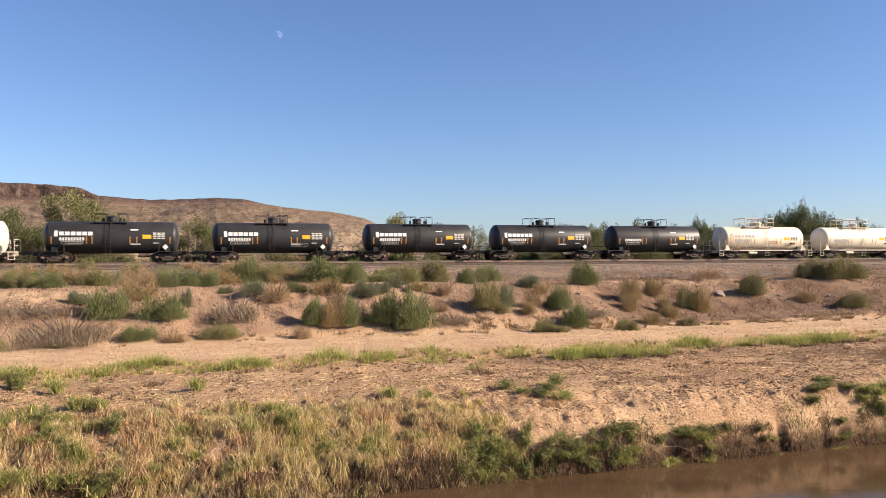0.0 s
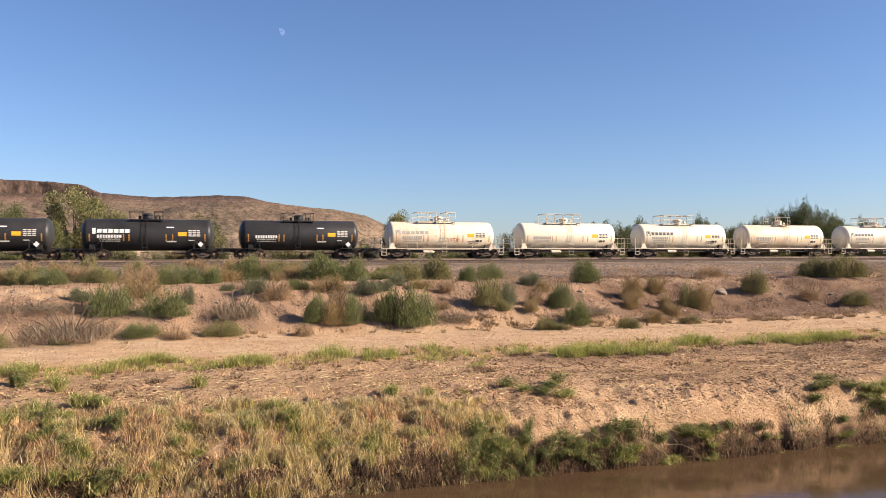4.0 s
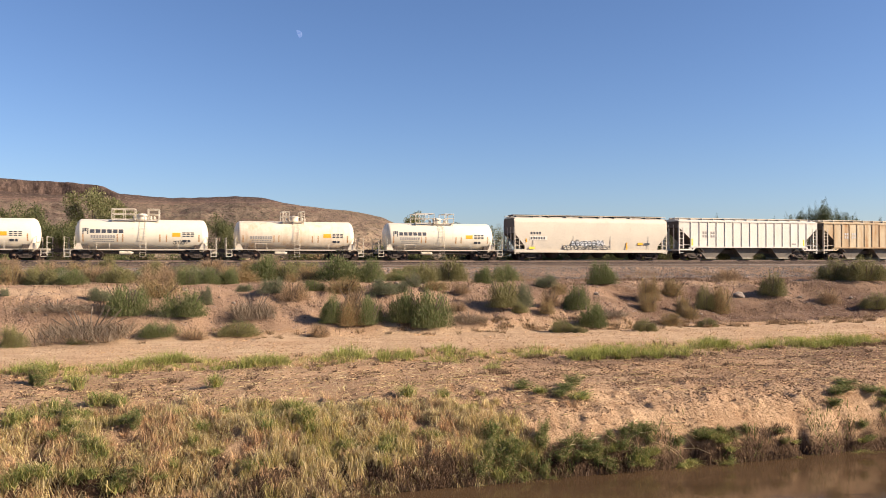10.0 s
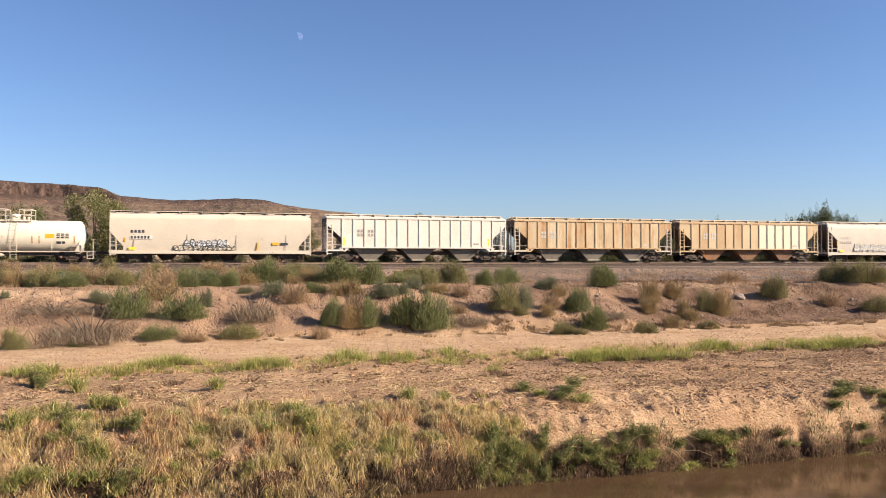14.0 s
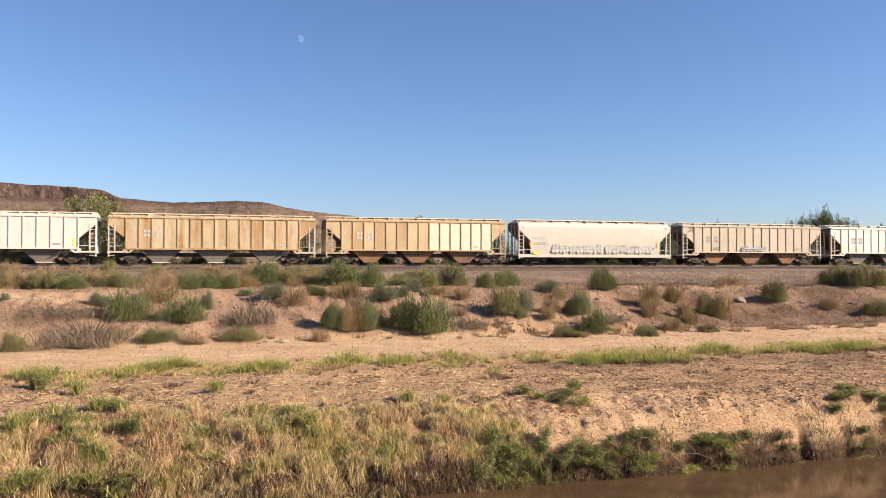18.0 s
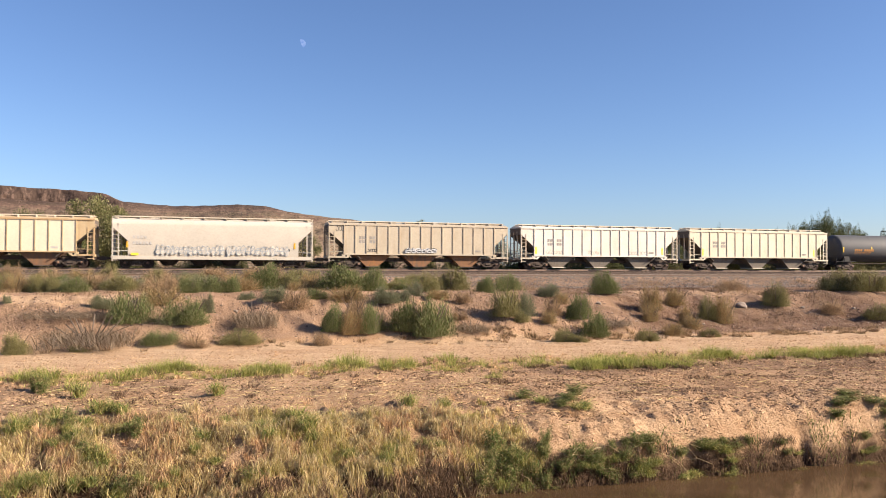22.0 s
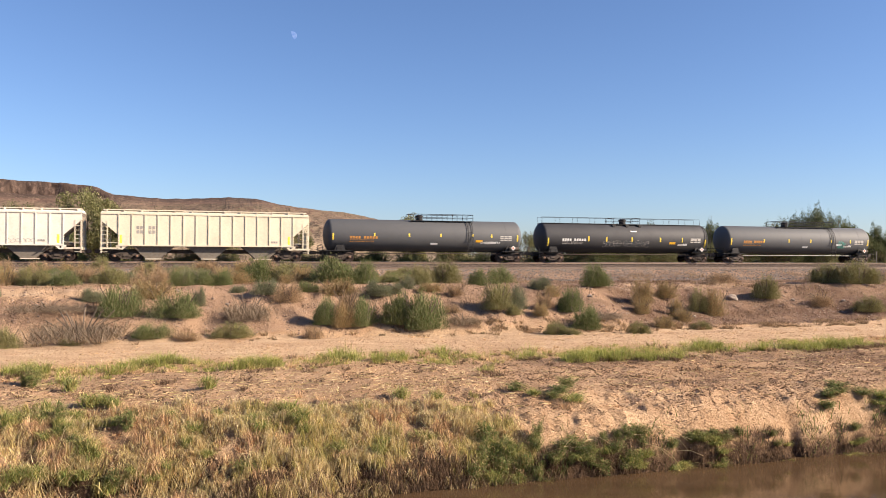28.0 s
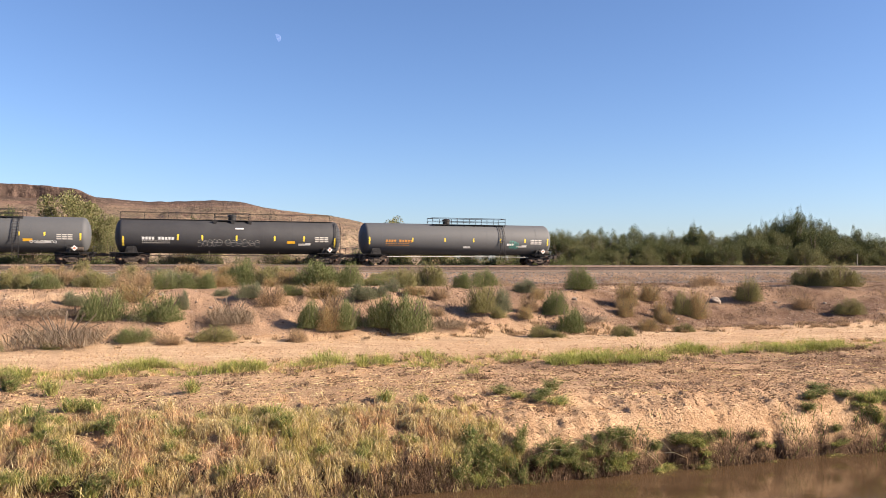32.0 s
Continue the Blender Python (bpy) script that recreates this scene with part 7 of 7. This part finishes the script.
# --- leafy weeds, one by one
def weed_meshes(seed):
    rng = np.random.default_rng(seed)
    bm, c, d = B(), [], []
    for k in range(11):
        a, o = rng.uniform(0, 6.28), rng.uniform(0.05, 0.42)
        top = np.array([o * math.cos(a), o * math.sin(a), rng.uniform(0.5, 1.0)])
        tube(bm, (0, 0, -0.05), tuple(top), 0.012, 4)
        f = rng.uniform(0.1, 1.05, 130)
        c.append(top[None] * f[:, None] + rng.normal(0, 0.10, (130, 3)))
        d.append(rng.normal(0, 0.8, (130, 3)) + np.array([top[0] * 2, top[1] * 2, -0.2]))
    stem = bpy.data.meshes.new("stems")
    bm.to_mesh(stem), bm.free()
    stem.materials.append(F_WEED)
    c, d = np.concatenate(c), np.concatenate(d)
    return stem, leaves("foliage", c, rng.uniform(0.08, 0.21, len(c)), rng.uniform(0.012, 0.03, len(c)), d, F_WEED, rng)


def arching_meshes(seed):
    """A tuft of long leaves that rise and bend over, on a few stalks."""
    rng = np.random.default_rng(seed)
    k = 210
    root = np.stack([rng.normal(0, 0.14, k), rng.normal(0, 0.14, k), rng.uniform(-0.03, 0.25, k)], 1)
    leaf = blades("foliage", root, rng.uniform(0.3, 0.85, k), rng.uniform(0.014, 0.036, k), rng.uniform(0.3, 1.2, k), rng.uniform(0.1, 0.9, k), F_BLADE, rng)
    stem = blades("stalk", root[:14], rng.uniform(0.5, 1.1, 14), np.full(14, 0.015), rng.uniform(0.1, 0.5, 14), rng.uniform(0, 0.2, 14), F_MIXED, rng)
    return stem, leaf


WEEDS = [weed_meshes(400 + j) for j in range(4)]
TUFTS = [arching_meshes(420 + j) for j in range(4)]


def plant_weed(s, n, w, h, rng, label="leafy dark green weed on the canal bank", tuft=False):
    weed = tagged(new("leafy_weed"), label, "weed", "leafy weeds of the bank")
    stem, leaf = rng.choice(TUFTS if tuft else WEEDS)
    part("stalk", stem, None, weed)
    part("foliage", leaf, None, weed)
    weed.matrix_basis = Matrix.Translation(at_ground(s, n)) @ Matrix.Rotation(rng.uniform(0, 6.28), 4, "Z") @ Matrix.Diagonal((w, w, h, 1))


weed_rng = random.Random(11)
for s0, s1, count, thick, tall in ((-14.3, -11.9, 22, 0.9, 0.85), (-12.0, -10.4, 11, 0.5, 0.45), (-10.3, -8.4, 18, 0.45, 0.5), (-7.6, -4.9, 20, 0.4, 0.36), (-4.9, -2.6, 6, 0.25, 0.22), (-0.9, 0.2, 5, 0.3, 0.3)):
    for k in range(count):
        s = weed_rng.uniform(s0, s1)
        plant_weed(s, 22.66 + weed_rng.random() ** 1.4 * thick, weed_rng.uniform(0.45, 0.9), weed_rng.uniform(0.6, 1.0) * tall, weed_rng, tuft=weed_rng.random() < 0.35)
# broken reed stalks that lie over the edge
for k in range(30):
    s = weed_rng.choice((-10.6, -7.6, -8.4, weed_rng.uniform(-27, 1))) + weed_rng.uniform(-0.5, 0.5)
    n = weed_rng.uniform(22.7, 23.4)
    stalk = tagged(new("fallen_reed"), "pale dry reed stalk fallen over the water's edge", "reed", "fallen reeds")
    far = weed_rng.uniform(0.5, 1.3)
    a = weed_rng.choice((-1, 1)) * weed_rng.uniform(0.3, 1.3)
    p = at_ground(s, n, 0.25)
    q = p + Vector((far * math.sin(a), -far * math.cos(a) * 0.4, -weed_rng.uniform(0.1, 0.45)))
    mid = (p + q) / 2 + Vector((0, 0, 0.1))
    bm = B()
    chain(bm, [Vector((0, 0, 0)), mid - p, q - p], 0.006, 5)
    part("stalk", bm, F_STRAW, stalk)
    stalk.matrix_basis = Matrix.Translation(p)
for s, n in ((-10.6, 25.2), (-10.2, 25.6), (-11.1, 25.7), (-10.0, 24.9), (-9.6, 26.2), (-11.4, 26.6), (-0.1, 23.9), (-0.6, 23.7), (-1.0, 23.4), (0.3, 24.3), (0.8, 23.6), (1.2, 23.3), (1.6, 23.1), (1.9, 23.4)):
    plant_weed(s, n, weed_rng.uniform(0.7, 1.2), weed_rng.uniform(0.22, 0.42), weed_rng, "low green weed on bare sandy soil", weed_rng.random() < 0.3)
for s, n in [(-27.1, 26.6), (-27.4, 26.3), (-26.5, 26.6), (-26.4, 26.9), (-25.9, 25.8), (-25.4, 25.3), (-25.1, 25.1), (-24.9, 24.9), (-25.3, 27.7), (-24.9, 27.7), (-24.6, 27.4), (-25.6, 26.9), (-26.0, 26.5), (-26.5, 27.4), (-25.6, 24.5), (-26.8, 24.6), (-27.2, 24.5), (-24.4, 24.2), (-24.2, 24.2), (-25.1, 24.4), (-24.1, 25.6), (-21.7, 29.4), (-20.4, 25.8), (-20.0, 25.5), (-19.4, 25.8), (-19.1, 24.9), (-27.6, 31.6), (-27.9, 31.8), (-26.2, 30.4)]:
    plant_weed(s, n, weed_rng.uniform(0.5, 0.95), weed_rng.uniform(0.4, 0.75), weed_rng, "green weed among the dry grass", weed_rng.random() < 0.8)
for k in range(30):
    plant_weed(weed_rng.uniform(-27, -14), weed_rng.uniform(23.2, 26.5), weed_rng.uniform(0.4, 0.9), weed_rng.uniform(0.3, 0.6), weed_rng, "thin green weed among the dry grass", True)


for k in range(16):
    plant_weed(weed_rng.uniform(1.0, 4.5), weed_rng.uniform(22.6, 23.5), weed_rng.uniform(0.5, 0.9), weed_rng.uniform(0.4, 0.7), weed_rng, "leafy green weed at the water's edge", True)


def build_rocks():
    pale = plain("pale_stone", (0.27, 0.22, 0.175), 0.9, vary=0.3, scale=7)
    rng = random.Random(23)
    for s, n, size in ((15.86, 51.05, 0.36), (-13.5, 51.6, 0.16), (-12.0, 53.2, 0.15), (-23.0, 51.0, 0.15), (-9.6, 52.8, 0.13), (3.4, 49.5, 0.16), (-20.2, 49.6, 0.12),
                       (-3.0, 50.4, 0.13), (20.5, 50.2, 0.15), (24.0, 49.0, 0.13), (-7.8, 48.8, 0.12), (10.8, 48.4, 0.12)):
        bm = B()
        bmesh.ops.create_icosphere(bm, subdivisions=3, radius=size)
        shift = Vector((rng.uniform(0, 9), rng.uniform(0, 9), 0)) if size < 0.3 else Vector((0, 0, 0))
        for v in bm.verts:
            v.co = Vector((v.co.x * 1.1, v.co.y * 0.8, v.co.z * 0.75)) * (1 + 0.35 * noise.noise(v.co * (1.26 / size) + shift))
        ob = part("boulder" if size > 0.3 else "rock", bm, pale)
        ob.matrix_basis = Matrix.Translation(at_ground(s, n, 0.33 * size))
        tagged(ob, "pale boulder on the rubble slope" if size > 0.3 else "small pale rock on the rubble slope", "rock")


build_rocks()


def build_marker():
    post = tagged(new("marker_post"), "weathered pale marker post behind the railway", "post")
    m = plain("weathered_post", (0.17, 0.155, 0.135), 0.8, vary=0.3, scale=6)
    part("shaft", box(B(), -0.035, 0.035, -0.035, 0.035, -0.1, 1.9), m, post)
    part("cap", prism(B(), [(-0.06, 1.9), (0.06, 1.9), (0.03, 1.97), (-0.03, 1.97)], -0.06, 0.06), m, post)
    post.matrix_basis = Matrix.Translation(at_ground(57.6, 79.2)) @ Matrix.Rotation(TURN, 4, "Z")


build_marker()


# ---------------------------------------------------------------- what moves
def gone(t):
    """Metres that the train has run to the left since 13 s."""
    u = (t - 13) / 16
    return 146.36 * u + 0.23 * u ** 2 + 1.91 * u ** 3 - 0.46 * u ** 4


def motions():
    times = [0, 2, 4, 6, 8, 10, 12, 14, 16, 18, 20, 22, 24, 26, 28, 30, 32]
    for car, s in TRAIN:
        walk(car, [(t, Matrix.Translation(spot(s - gone(t), MAIN)) @ Matrix.Rotation(TURN, 4, "Z")) for t in times])
    spin = [(k / 15, -gone(k / 15) / WHEEL_R) for k in range(32 * 15 + 1)]
    for wheels, x in WHEELS:
        walk(wheels, [(t, Matrix.Translation((x, 0, WHEEL_R)) @ Matrix.Rotation(a, 4, "Y")) for t, a in spin])


motions()
